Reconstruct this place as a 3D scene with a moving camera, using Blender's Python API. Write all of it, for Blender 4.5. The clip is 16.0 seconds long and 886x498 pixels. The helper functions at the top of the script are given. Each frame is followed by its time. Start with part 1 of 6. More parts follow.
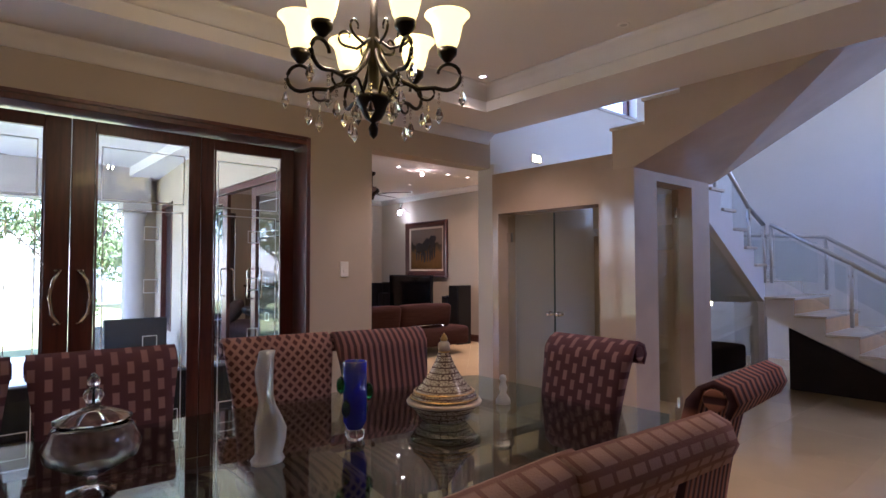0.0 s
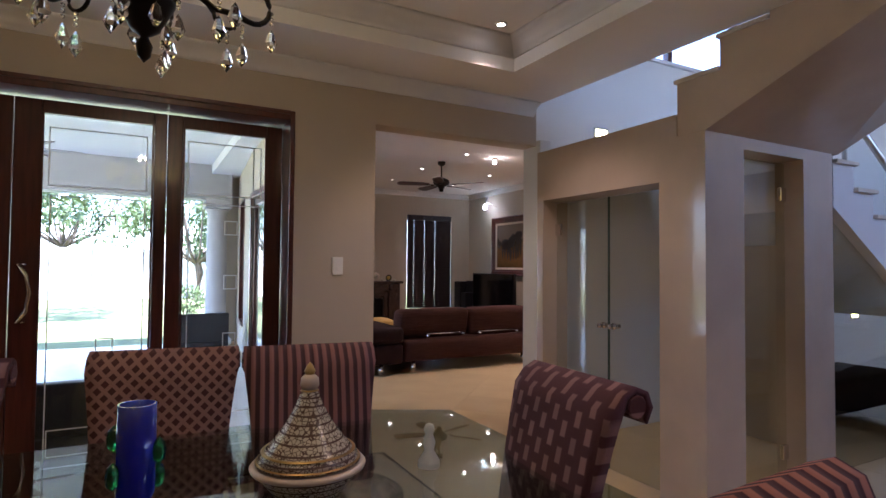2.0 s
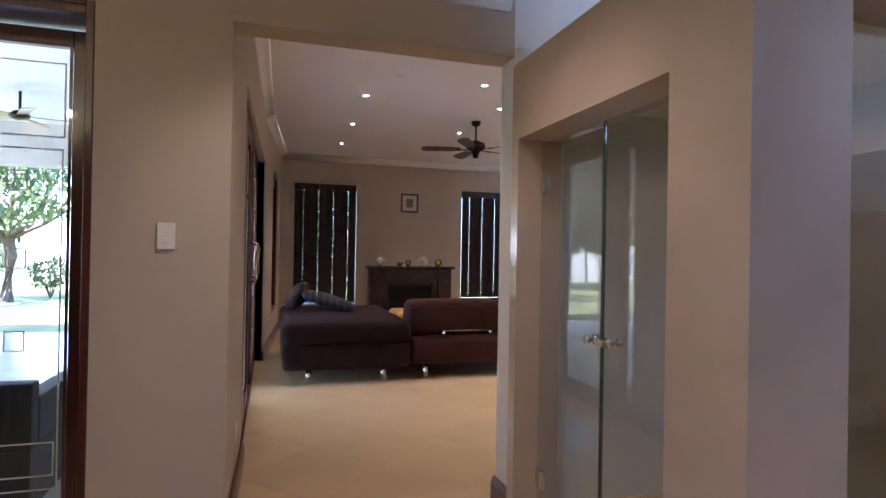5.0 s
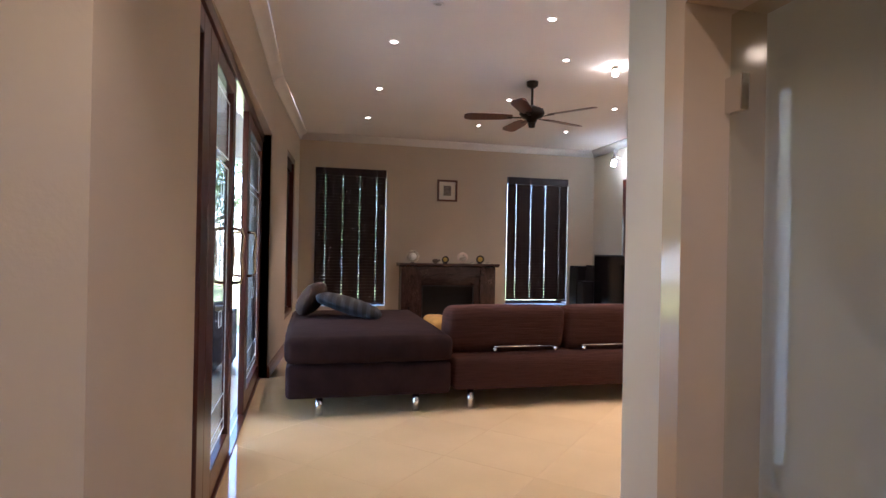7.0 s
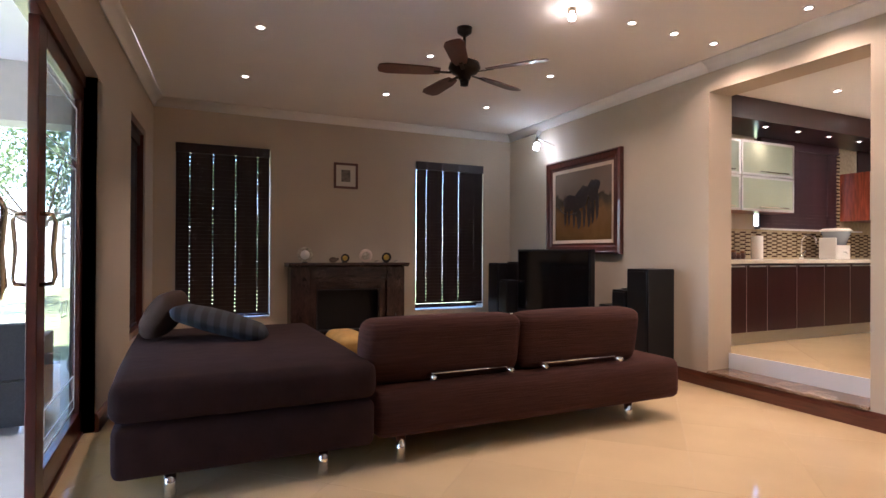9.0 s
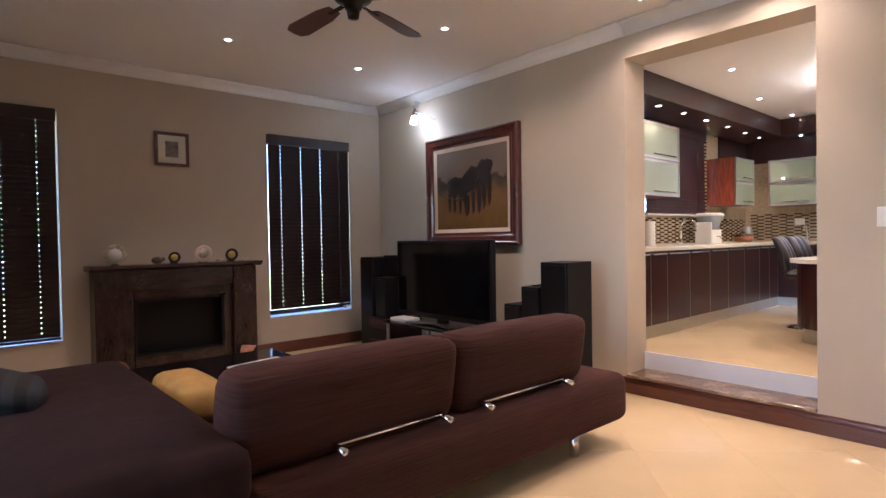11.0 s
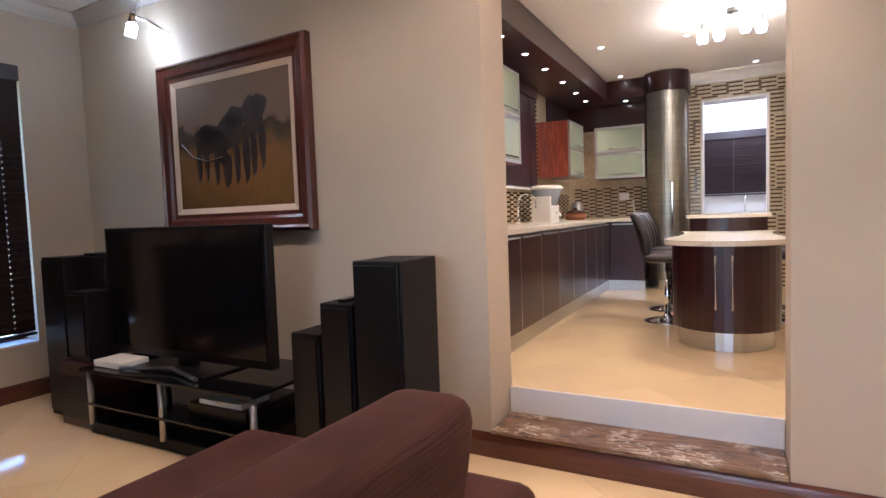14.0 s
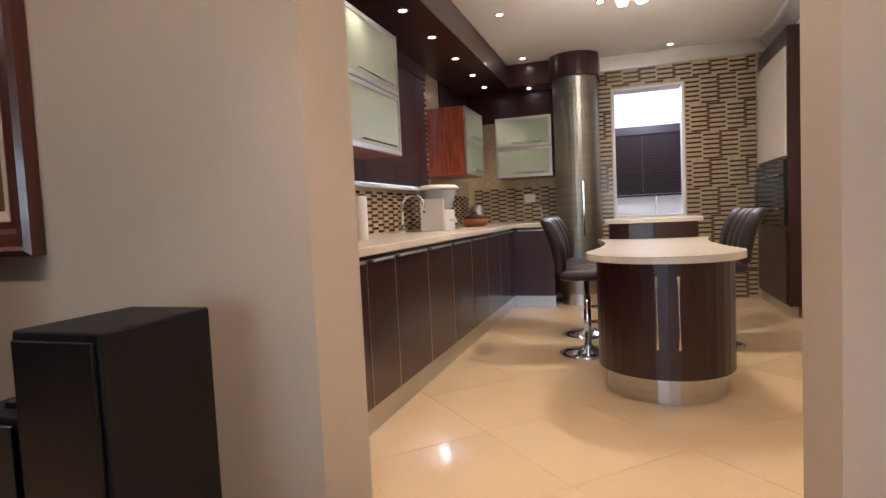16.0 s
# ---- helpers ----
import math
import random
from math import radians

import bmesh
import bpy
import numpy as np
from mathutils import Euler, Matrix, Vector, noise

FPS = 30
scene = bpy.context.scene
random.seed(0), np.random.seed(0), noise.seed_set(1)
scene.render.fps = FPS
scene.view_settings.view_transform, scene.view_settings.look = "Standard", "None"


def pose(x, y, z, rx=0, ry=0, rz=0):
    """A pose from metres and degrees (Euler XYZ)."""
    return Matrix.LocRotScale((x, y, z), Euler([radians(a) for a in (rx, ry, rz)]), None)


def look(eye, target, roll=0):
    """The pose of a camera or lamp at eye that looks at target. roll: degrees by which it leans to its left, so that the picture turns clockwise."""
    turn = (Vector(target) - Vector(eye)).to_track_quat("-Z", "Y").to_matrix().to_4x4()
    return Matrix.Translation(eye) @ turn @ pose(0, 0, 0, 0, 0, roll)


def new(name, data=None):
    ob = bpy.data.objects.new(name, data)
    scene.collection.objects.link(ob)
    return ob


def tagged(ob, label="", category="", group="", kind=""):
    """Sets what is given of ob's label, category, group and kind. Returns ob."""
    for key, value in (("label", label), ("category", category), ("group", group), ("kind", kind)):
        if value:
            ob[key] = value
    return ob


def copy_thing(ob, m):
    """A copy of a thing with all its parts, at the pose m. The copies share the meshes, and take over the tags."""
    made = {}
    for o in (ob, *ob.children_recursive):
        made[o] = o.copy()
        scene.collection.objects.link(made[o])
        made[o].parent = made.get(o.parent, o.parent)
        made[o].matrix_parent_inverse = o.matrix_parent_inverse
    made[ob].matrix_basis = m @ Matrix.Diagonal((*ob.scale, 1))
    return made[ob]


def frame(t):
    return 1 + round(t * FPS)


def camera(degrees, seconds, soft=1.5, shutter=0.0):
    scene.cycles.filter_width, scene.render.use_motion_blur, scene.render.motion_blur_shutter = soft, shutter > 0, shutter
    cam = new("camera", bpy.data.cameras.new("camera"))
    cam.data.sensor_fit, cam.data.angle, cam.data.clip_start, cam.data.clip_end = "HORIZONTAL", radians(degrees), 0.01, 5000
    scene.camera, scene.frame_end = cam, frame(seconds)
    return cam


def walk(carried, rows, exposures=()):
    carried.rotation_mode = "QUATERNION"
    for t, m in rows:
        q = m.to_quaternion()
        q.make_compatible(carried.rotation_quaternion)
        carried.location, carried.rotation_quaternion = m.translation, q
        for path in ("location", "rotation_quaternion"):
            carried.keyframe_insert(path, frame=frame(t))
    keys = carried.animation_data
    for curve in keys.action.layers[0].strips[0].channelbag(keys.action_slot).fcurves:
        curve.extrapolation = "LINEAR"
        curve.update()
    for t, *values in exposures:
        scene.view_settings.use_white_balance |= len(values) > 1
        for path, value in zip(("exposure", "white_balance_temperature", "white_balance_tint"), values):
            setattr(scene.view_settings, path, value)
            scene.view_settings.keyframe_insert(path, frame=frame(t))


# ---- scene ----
cam = camera(76.8, 16.0)
PATH = [
    (0, (0.03, -0.097, 1.378), (1.341, 1.412, 1.448), -0.1),
    (0.5, (0.305, -0.049, 1.371), (1.522, 1.537, 1.442), 0.0),
    (1, (0.602, 0.003, 1.381), (1.727, 1.655, 1.45), 0.3),
    (1.5, (0.873, 0.058, 1.377), (1.901, 1.772, 1.445), 0.4),
    (2, (1.149, 0.119, 1.379), (2.099, 1.877, 1.441), 0.5),
    (2.5, (1.433, 0.179, 1.381), (2.322, 1.97, 1.432), 0.7),
    (3, (1.713, 0.266, 1.361), (2.546, 2.085, 1.395), 0.6),
    (4.2, (2.47, 0.52, 1.33), (3.17, 2.39, 1.35), 0.85),
    (5.5, (2.802, 1.358, 1.321), (3.323, 3.289, 1.328), 1.0),
    (6, (2.906, 1.684, 1.307), (3.386, 3.626, 1.312), 1.0),
    (6.5, (2.969, 2.004, 1.285), (3.435, 3.949, 1.29), 1.1),
    (7, (2.98, 2.333, 1.276), (3.448, 4.278, 1.279), 1.1),
    (7.5, (2.987, 2.657, 1.256), (3.494, 4.591, 1.261), 1.2),
    (8, (3.011, 2.991, 1.239), (3.612, 4.898, 1.244), 1.0),
    (8.5, (3.059, 3.325, 1.221), (3.783, 5.189, 1.231), 0.7),
    (9, (3.116, 3.652, 1.211), (3.967, 5.462, 1.222), 0.3),
    (11.5, (3.549, 5.081, 1.271), (4.965, 6.491, 1.201), -1.2),
    (12, (3.788, 5.317, 1.262), (5.283, 6.641, 1.156), -1.4),
    (12.5, (4.041, 5.55, 1.259), (5.612, 6.782, 1.144), -1.5),
    (13, (4.304, 5.759, 1.241), (5.945, 6.896, 1.126), -1.7),
    (13.5, (4.567, 5.951, 1.249), (6.276, 6.984, 1.133), -1.9),
    (14, (4.845, 6.085, 1.259), (6.609, 7.02, 1.139), -2.0),
    (14.5, (5.14, 6.137, 1.279), (6.94, 6.999, 1.149), -2.0),
    (15, (5.437, 6.203, 1.296), (7.268, 6.995, 1.161), -2.2),
    (15.5, (5.729, 6.216, 1.285), (7.583, 6.955, 1.155), -2.3),
    (16, (6.033, 6.337, 1.275), (7.926, 6.97, 1.155), -2.7),
]
EXPOSURES = [(0.0, 3.35, 5350, 31), (2.0, 3.15, 5300, 25), (3.0, 3.05, 5250, 21), (5.5, 3.75, 5150, 23), (6.5, 3.95, 5200, 20), (7.2, 3.9, 5250, 21), (8.0, 3.65, 5350, 22), (9.0, 3.5, 5450, 23), (12.0, 3.65, 5150, 21), (14.5, 3.5, 5250, 20), (16.0, 3.25, 5350, 19)]
walk(cam, [(t, look(eye, target, roll)) for t, eye, target, roll in PATH], EXPOSURES)

# ---------------------------------------------------------------- world, sun, lamps
world = bpy.data.worlds.new("sky")
scene.world = world
world.use_nodes = True
wn = world.node_tree.nodes
sky = wn.new("ShaderNodeTexSky")
sky.sky_type = "NISHITA"
sky.sun_disc = False
sky.sun_elevation = radians(58)
sky.sun_rotation = radians(222)
wn["Background"].inputs["Strength"].default_value = 0.15
world.node_tree.links.new(sky.outputs["Color"], wn["Background"].inputs["Color"])
sun_data = bpy.data.lights.new("sun", "SUN")
sun_data.energy = 5.0
sun_data.angle = radians(0.5)
sun_data.color = (1.0, 0.95, 0.87)
sun = new("sun", sun_data)
sun.matrix_world = look((-9, -10, 20), (0, 0, 0))

DOWN = 5.0     # watts of a ceiling downlight
WARM = (1.0, 0.72, 0.48)


def spot(x, y, z, watts, angle=110, color=WARM, size=0.04, aim=None):
    d = bpy.data.lights.new("downlight_lamp", "SPOT")
    d.energy, d.color, d.spot_size, d.spot_blend, d.shadow_soft_size = watts, color, radians(angle), 0.6, size
    o = new("downlight_lamp", d)
    o.matrix_world = look((x, y, z), aim or (x, y + 0.001, z - 1))
    return o


def bulb(x, y, z, watts, color=WARM, size=0.04):
    d = bpy.data.lights.new("bulb_lamp", "POINT")
    d.energy, d.color, d.shadow_soft_size = watts, color, size
    o = new("bulb_lamp", d)
    o.location = (x, y, z)
    return o


def daylight_fill(x, y, z, w, h, target, watts, color=(0.78, 0.88, 1.0)):
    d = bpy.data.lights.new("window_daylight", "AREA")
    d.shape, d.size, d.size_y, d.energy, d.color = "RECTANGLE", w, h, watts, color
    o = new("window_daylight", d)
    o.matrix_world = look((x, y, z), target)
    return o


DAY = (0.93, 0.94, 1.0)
daylight_fill(6.9, -2.9, 3.9, 3.6, 1.5, (6.9, 3.6, 1.6), 2.2, DAY)           # assumed south opening, unseen; lamp added to brighten the stair hall

# ---------------------------------------------------------------- materials
def mat(name, color, rough=0.6, metal=0.0, var=0.12, scale=6.0, bump=0.0, bump_scale=60.0, spec=0.5, coat=0.0, stretch=(1, 1, 1)):
    m = bpy.data.materials.new(name)
    m.use_nodes = True
    nt = m.node_tree
    b = nt.nodes["Principled BSDF"]
    b.inputs["Roughness"].default_value, b.inputs["Metallic"].default_value = rough, metal
    b.inputs["Specular IOR Level"].default_value = spec
    b.inputs["Coat Weight"].default_value = coat
    tc = nt.nodes.new("ShaderNodeTexCoord")
    mp = nt.nodes.new("ShaderNodeMapping")
    mp.inputs["Scale"].default_value = stretch
    nt.links.new(tc.outputs["Object"], mp.inputs["Vector"])
    n1 = nt.nodes.new("ShaderNodeTexNoise")
    n1.inputs["Scale"].default_value, n1.inputs["Detail"].default_value = scale, 6
    nt.links.new(mp.outputs["Vector"], n1.inputs["Vector"])
    ramp = nt.nodes.new("ShaderNodeMapRange")
    ramp.inputs["From Min"].default_value, ramp.inputs["From Max"].default_value = 0.25, 0.75
    ramp.inputs["To Min"].default_value, ramp.inputs["To Max"].default_value = 1 - var, 1 + var
    nt.links.new(n1.outputs["Fac"], ramp.inputs["Value"])
    mul = nt.nodes.new("ShaderNodeVectorMath")
    mul.operation = "SCALE"
    mul.inputs[0].default_value = color
    nt.links.new(ramp.outputs["Result"], mul.inputs["Scale"])
    nt.links.new(mul.outputs["Vector"], b.inputs["Base Color"])
    if bump:
        n2 = nt.nodes.new("ShaderNodeTexNoise")
        n2.inputs["Scale"].default_value, n2.inputs["Detail"].default_value = bump_scale, 4
        nt.links.new(mp.outputs["Vector"], n2.inputs["Vector"])
        bp = nt.nodes.new("ShaderNodeBump")
        bp.inputs["Strength"].default_value, bp.inputs["Distance"].default_value = bump, 0.01
        nt.links.new(n2.outputs["Fac"], bp.inputs["Height"])
        nt.links.new(bp.outputs["Normal"], b.inputs["Normal"])
    return m


def glass(name, color=(1, 1, 1), rough=0.0, ior=1.45, thin=True, tint=0.0):
    """thin: a sheet that lets light straight through and mirrors a little; else a solid body."""
    m = bpy.data.materials.new(name)
    m.use_nodes = True
    nt = m.node_tree
    if not thin:
        b = nt.nodes["Principled BSDF"]
        b.inputs["Base Color"].default_value = (*color, 1)
        b.inputs["Transmission Weight"].default_value, b.inputs["Roughness"].default_value, b.inputs["IOR"].default_value = 1.0, rough, ior
        return m
    nt.nodes.remove(nt.nodes["Principled BSDF"])
    tr, gl, fr, mx, pw, ma = (nt.nodes.new(k) for k in ("ShaderNodeBsdfTransparent", "ShaderNodeBsdfGlossy", "ShaderNodeLayerWeight", "ShaderNodeMixShader", "ShaderNodeMath", "ShaderNodeMath"))
    tr.inputs["Color"].default_value = (*color, 1)
    gl.inputs["Roughness"].default_value = rough
    fr.inputs["Blend"].default_value = 0.5
    r0 = ((ior - 1) / (ior + 1)) ** 2
    pw.operation, ma.operation = "POWER", "MULTIPLY_ADD"
    pw.inputs[1].default_value = 5.0
    ma.inputs[1].default_value, ma.inputs[2].default_value = 1 - r0, r0
    nt.links.new(fr.outputs["Facing"], pw.inputs[0])
    nt.links.new(pw.outputs[0], ma.inputs[0])
    nt.links.new(ma.outputs[0], mx.inputs[0])
    nt.links.new(tr.outputs[0], mx.inputs[1])
    nt.links.new(gl.outputs[0], mx.inputs[2])
    nt.links.new(mx.outputs[0], nt.nodes["Material Output"].inputs["Surface"])
    return m


def glow(name, color, strength):
    m = bpy.data.materials.new(name)
    m.use_nodes = True
    b = m.node_tree.nodes["Principled BSDF"]
    b.inputs["Base Color"].default_value = (*color, 1)
    b.inputs["Emission Color"].default_value = (*color, 1)
    b.inputs["Emission Strength"].default_value = strength
    return m


def node_chain(m):
    nt = m.node_tree
    b = nt.nodes["Principled BSDF"]
    tc = nt.nodes.new("ShaderNodeTexCoord")
    return nt, b, tc


def brick_fabric(name, c1, c2, w, h, mortar, offset=0.5, turn=0.0):
    """Woven upholstery with a repeated raised block figure."""
    m = mat(name, c2, 0.85, bump=0.3, bump_scale=220)
    nt, b, tc = node_chain(m)
    mp = nt.nodes.new("ShaderNodeMapping")
    mp.inputs["Rotation"].default_value = (radians(90), 0, radians(turn))
    br = nt.nodes.new("ShaderNodeTexBrick")
    br.offset, br.squash = offset, 1.0
    br.inputs["Scale"].default_value = 1.0
    br.inputs["Brick Width"].default_value, br.inputs["Row Height"].default_value = w, h
    br.inputs["Mortar Size"].default_value, br.inputs["Mortar Smooth"].default_value = mortar, 0.3
    br.inputs["Color1"].default_value, br.inputs["Color2"].default_value = (*c1, 1), (*[v * 0.75 for v in c1], 1)
    br.inputs["Mortar"].default_value = (*c2, 1)
    nt.links.new(tc.outputs["Object"], mp.inputs["Vector"])
    nt.links.new(mp.outputs["Vector"], br.inputs["Vector"])
    nt.links.new(br.outputs["Color"], b.inputs["Base Color"])
    return m


def stripe_fabric(name, c1, c2, scale):
    m = mat(name, c2, 0.8, bump=0.2, bump_scale=220)
    nt, b, tc = node_chain(m)
    wv = nt.nodes.new("ShaderNodeTexWave")
    wv.bands_direction, wv.inputs["Scale"].default_value, wv.inputs["Distortion"].default_value = "X", scale, 0.15
    rp = nt.nodes.new("ShaderNodeValToRGB")
    rp.color_ramp.elements[0].position, rp.color_ramp.elements[0].color = 0.35, (*c2, 1)
    rp.color_ramp.elements[1].position, rp.color_ramp.elements[1].color = 0.65, (*c1, 1)
    nt.links.new(tc.outputs["Object"], wv.inputs["Vector"])
    nt.links.new(wv.outputs["Fac"], rp.inputs["Fac"])
    nt.links.new(rp.outputs["Color"], b.inputs["Base Color"])
    bp = nt.nodes.new("ShaderNodeBump")
    bp.inputs["Strength"].default_value, bp.inputs["Distance"].default_value = 0.5, 0.008
    nt.links.new(wv.outputs["Fac"], bp.inputs["Height"])
    nt.links.new(bp.outputs["Normal"], b.inputs["Normal"])
    return m


def veined(name, base, vein, rough=0.12, scale=5.0, low=0.50, high=0.60, vw=0.05):
    """Polished marble: mottled ground with crooked pale veins."""
    m = mat(name, base, rough)
    nt, b, tc = node_chain(m)
    n = nt.nodes.new("ShaderNodeTexNoise")
    n.inputs["Scale"].default_value, n.inputs["Detail"].default_value = scale, 5
    n.inputs["Distortion"].default_value = 1.8
    vo = nt.nodes.new("ShaderNodeTexVoronoi")
    vo.feature, vo.inputs["Scale"].default_value = "DISTANCE_TO_EDGE", scale * 1.6
    mixv = nt.nodes.new("ShaderNodeVectorMath")
    mixv.operation = "MULTIPLY_ADD"
    mixv.inputs[1].default_value = (0.35, 0.35, 0.35)
    nt.links.new(n.outputs["Color"], mixv.inputs[0])
    nt.links.new(tc.outputs["Object"], mixv.inputs[2])
    nt.links.new(mixv.outputs["Vector"], vo.inputs["Vector"])
    r1 = nt.nodes.new("ShaderNodeValToRGB")
    r1.color_ramp.elements[0].position, r1.color_ramp.elements[0].color = 0.3, (*[v * 0.45 for v in base], 1)
    r1.color_ramp.elements[1].position, r1.color_ramp.elements[1].color = 0.7, (*[v * 1.5 for v in base], 1)
    nt.links.new(n.outputs["Fac"], r1.inputs["Fac"])
    r2 = nt.nodes.new("ShaderNodeMapRange")
    r2.inputs["From Min"].default_value, r2.inputs["From Max"].default_value = 0.0, vw
    r2.inputs["To Min"].default_value, r2.inputs["To Max"].default_value = 0.85, 0.0
    nt.links.new(vo.outputs["Distance"], r2.inputs["Value"])
    n3 = nt.nodes.new("ShaderNodeTexNoise")
    n3.inputs["Scale"].default_value = scale * 0.7
    nt.links.new(tc.outputs["Object"], n3.inputs["Vector"])
    r3 = nt.nodes.new("ShaderNodeMapRange")
    r3.inputs["From Min"].default_value, r3.inputs["From Max"].default_value = low, high
    nt.links.new(n3.outputs["Fac"], r3.inputs["Value"])
    mm = nt.nodes.new("ShaderNodeMath")
    mm.operation = "MULTIPLY"
    nt.links.new(r2.outputs["Result"], mm.inputs[0])
    nt.links.new(r3.outputs["Result"], mm.inputs[1])
    mx = nt.nodes.new("ShaderNodeMix")
    mx.data_type = "RGBA"
    mx.inputs["B"].default_value = (*vein, 1)
    nt.links.new(mm.outputs[0], mx.inputs["Factor"])
    nt.links.new(r1.outputs["Color"], mx.inputs["A"])
    nt.links.new(mx.outputs["Result"], b.inputs["Base Color"])
    return m


def tile_mat(name, color, rough):
    """Polished porcelain; each tile a shade apart."""
    m = mat(name, color, rough, var=0.05, scale=2.5)
    nt, b, tc = node_chain(m)
    oi = nt.nodes.new("ShaderNodeObjectInfo")
    mr = nt.nodes.new("ShaderNodeMapRange")
    mr.inputs["To Min"].default_value, mr.inputs["To Max"].default_value = 0.95, 1.04
    nt.links.new(oi.outputs["Random"], mr.inputs["Value"])
    sc = nt.nodes.new("ShaderNodeVectorMath")
    sc.operation = "SCALE"
    src = b.inputs["Base Color"].links[0].from_socket
    nt.links.new(src, sc.inputs[0])
    nt.links.new(mr.outputs["Result"], sc.inputs["Scale"])
    nt.links.new(sc.outputs["Vector"], b.inputs["Base Color"])
    return m


M_WALL = mat("wall_paint_beige", (0.50, 0.425, 0.33), 0.75, var=0.05, scale=1.3, bump=0.08, bump_scale=90)
M_PLASTER = mat("polished_plaster_cream", (0.52, 0.42, 0.335), 0.10, var=0.12, scale=2.2, bump=0.012, bump_scale=9)
M_WHITE = mat("wall_paint_white", (0.74, 0.73, 0.72), 0.65, var=0.03, scale=1.5, bump=0.05, bump_scale=90)
M_CEIL = mat("ceiling_paint_white", (0.80, 0.77, 0.74), 0.8, var=0.03, scale=1.0, bump=0.03, bump_scale=70)
M_CORNICE = mat("cornice_white", (0.82, 0.80, 0.77), 0.6, var=0.03)
M_TILE = tile_mat("floor_tile_cream", (0.70, 0.53, 0.305), 0.07)
M_GROUT = mat("tile_grout", (0.60, 0.475, 0.30), 0.8)
M_MAHOG = mat("mahogany_wood", (0.078, 0.019, 0.012), 0.28, var=0.4, scale=5, stretch=(9, 9, 0.8), coat=0.3)
M_SKIRT = mat("skirting_wood", (0.10, 0.028, 0.014), 0.3, var=0.35, scale=5, stretch=(1, 1, 14), coat=0.3)
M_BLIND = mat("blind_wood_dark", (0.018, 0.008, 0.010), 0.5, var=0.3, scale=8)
# kitchen blind: the dark wood lightened towards plum for light on its slats
M_BLIND_LIT = mat("blind_wood_lit", (0.045, 0.020, 0.028), 0.35, var=0.3, scale=8)
M_TALL = mat("satin_steel_sheet", (0.34, 0.32, 0.27), 0.38, 1.0, var=0.15, scale=3, stretch=(1, 1, 12))
M_STEEL = mat("brushed_steel", (0.55, 0.54, 0.52), 0.28, 1.0, var=0.08, scale=4, stretch=(1, 1, 30))
M_CHROME = mat("chrome", (0.75, 0.75, 0.76), 0.08, 1.0, var=0.02)
M_BRONZE = mat("dark_bronze", (0.018, 0.013, 0.010), 0.38, 0.7, var=0.3, scale=30)
M_BRASS = mat("satin_nickel", (0.62, 0.52, 0.38), 0.25, 1.0, var=0.05)
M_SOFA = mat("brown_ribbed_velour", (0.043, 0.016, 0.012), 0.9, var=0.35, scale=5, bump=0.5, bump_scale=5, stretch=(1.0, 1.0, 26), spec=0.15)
# darker velour: the shade on the chaise is put into its colour
M_SOFA_SHADED = mat("plum_velour_shaded", (0.022, 0.0105, 0.0105), 0.95, var=0.3, scale=6, bump=0.4, bump_scale=14, spec=0.15)
M_BOLSTER = mat("brown_cushion_cloth", (0.055, 0.034, 0.026), 0.9, var=0.2, scale=12, bump=0.2, bump_scale=80, spec=0.15)
for m, sheen in ((M_SOFA, 0.08), (M_SOFA_SHADED, 0.03)):
    m.node_tree.nodes["Principled BSDF"].inputs["Sheen Weight"].default_value = sheen
    m.node_tree.nodes["Principled BSDF"].inputs["Sheen Tint"].default_value = (0.8, 0.40, 0.30, 1)
M_BLACK = mat("black_lacquer", (0.006, 0.005, 0.006), 0.30, var=0.2, spec=0.35)
M_BLACK_MATT = mat("black_ash", (0.006, 0.005, 0.006), 0.5, var=0.3, scale=20, stretch=(8, 8, 1), spec=0.25)
M_SCREEN = mat("tv_screen", (0.004, 0.004, 0.005), 0.10, var=0.0)
M_KITCHEN = mat("dark_mahogany_door", (0.030, 0.007, 0.007), 0.30, var=0.25, scale=4, stretch=(10, 10, 0.7), coat=0.25)
M_REDWOOD = mat("red_grained_veneer", (0.26, 0.055, 0.022), 0.35, var=0.5, scale=5, stretch=(8, 8, 1.2), coat=0.3)
M_WORKTOP = mat("cream_quartz", (0.70, 0.64, 0.54), 0.2, var=0.06, scale=60)
M_FROST = mat("frosted_glass_door", (0.36, 0.42, 0.31), 0.35, var=0.05, scale=2)
M_ALU = mat("aluminium_edge", (0.62, 0.62, 0.60), 0.35, 1.0, var=0.03)
M_MOSAIC = mat("cream_mosaic", (0.48, 0.39, 0.25), 0.25, var=0.18, scale=25)
M_MOSAIC_D = mat("brown_mosaic", (0.07, 0.035, 0.02), 0.15, var=0.3, scale=25)
M_STEP = veined("brown_emperador_marble", (0.15, 0.085, 0.05), (0.66, 0.56, 0.46), 0.12, 5.0, 0.44, 0.55, 0.09)
M_HEARTH = veined("dark_marble", (0.036, 0.019, 0.016), (0.17, 0.11, 0.09), 0.2, 6.0, 0.5, 0.65)
M_TREAD = mat("cream_stone_tread", (0.62, 0.56, 0.48), 0.25, var=0.08)
M_RISER = mat("ochre_stone_riser", (0.50, 0.30, 0.13), 0.35, var=0.12)
M_PLASTIC = mat("white_plastic", (0.78, 0.76, 0.72), 0.35, var=0.02)
M_LEATHER = mat("black_leather", (0.022, 0.016, 0.014), 0.4, var=0.2, bump=0.2, bump_scale=90)
M_WICKER = mat("dark_wicker", (0.020, 0.018, 0.018), 0.6, var=0.4, scale=90, bump=0.5, bump_scale=160)
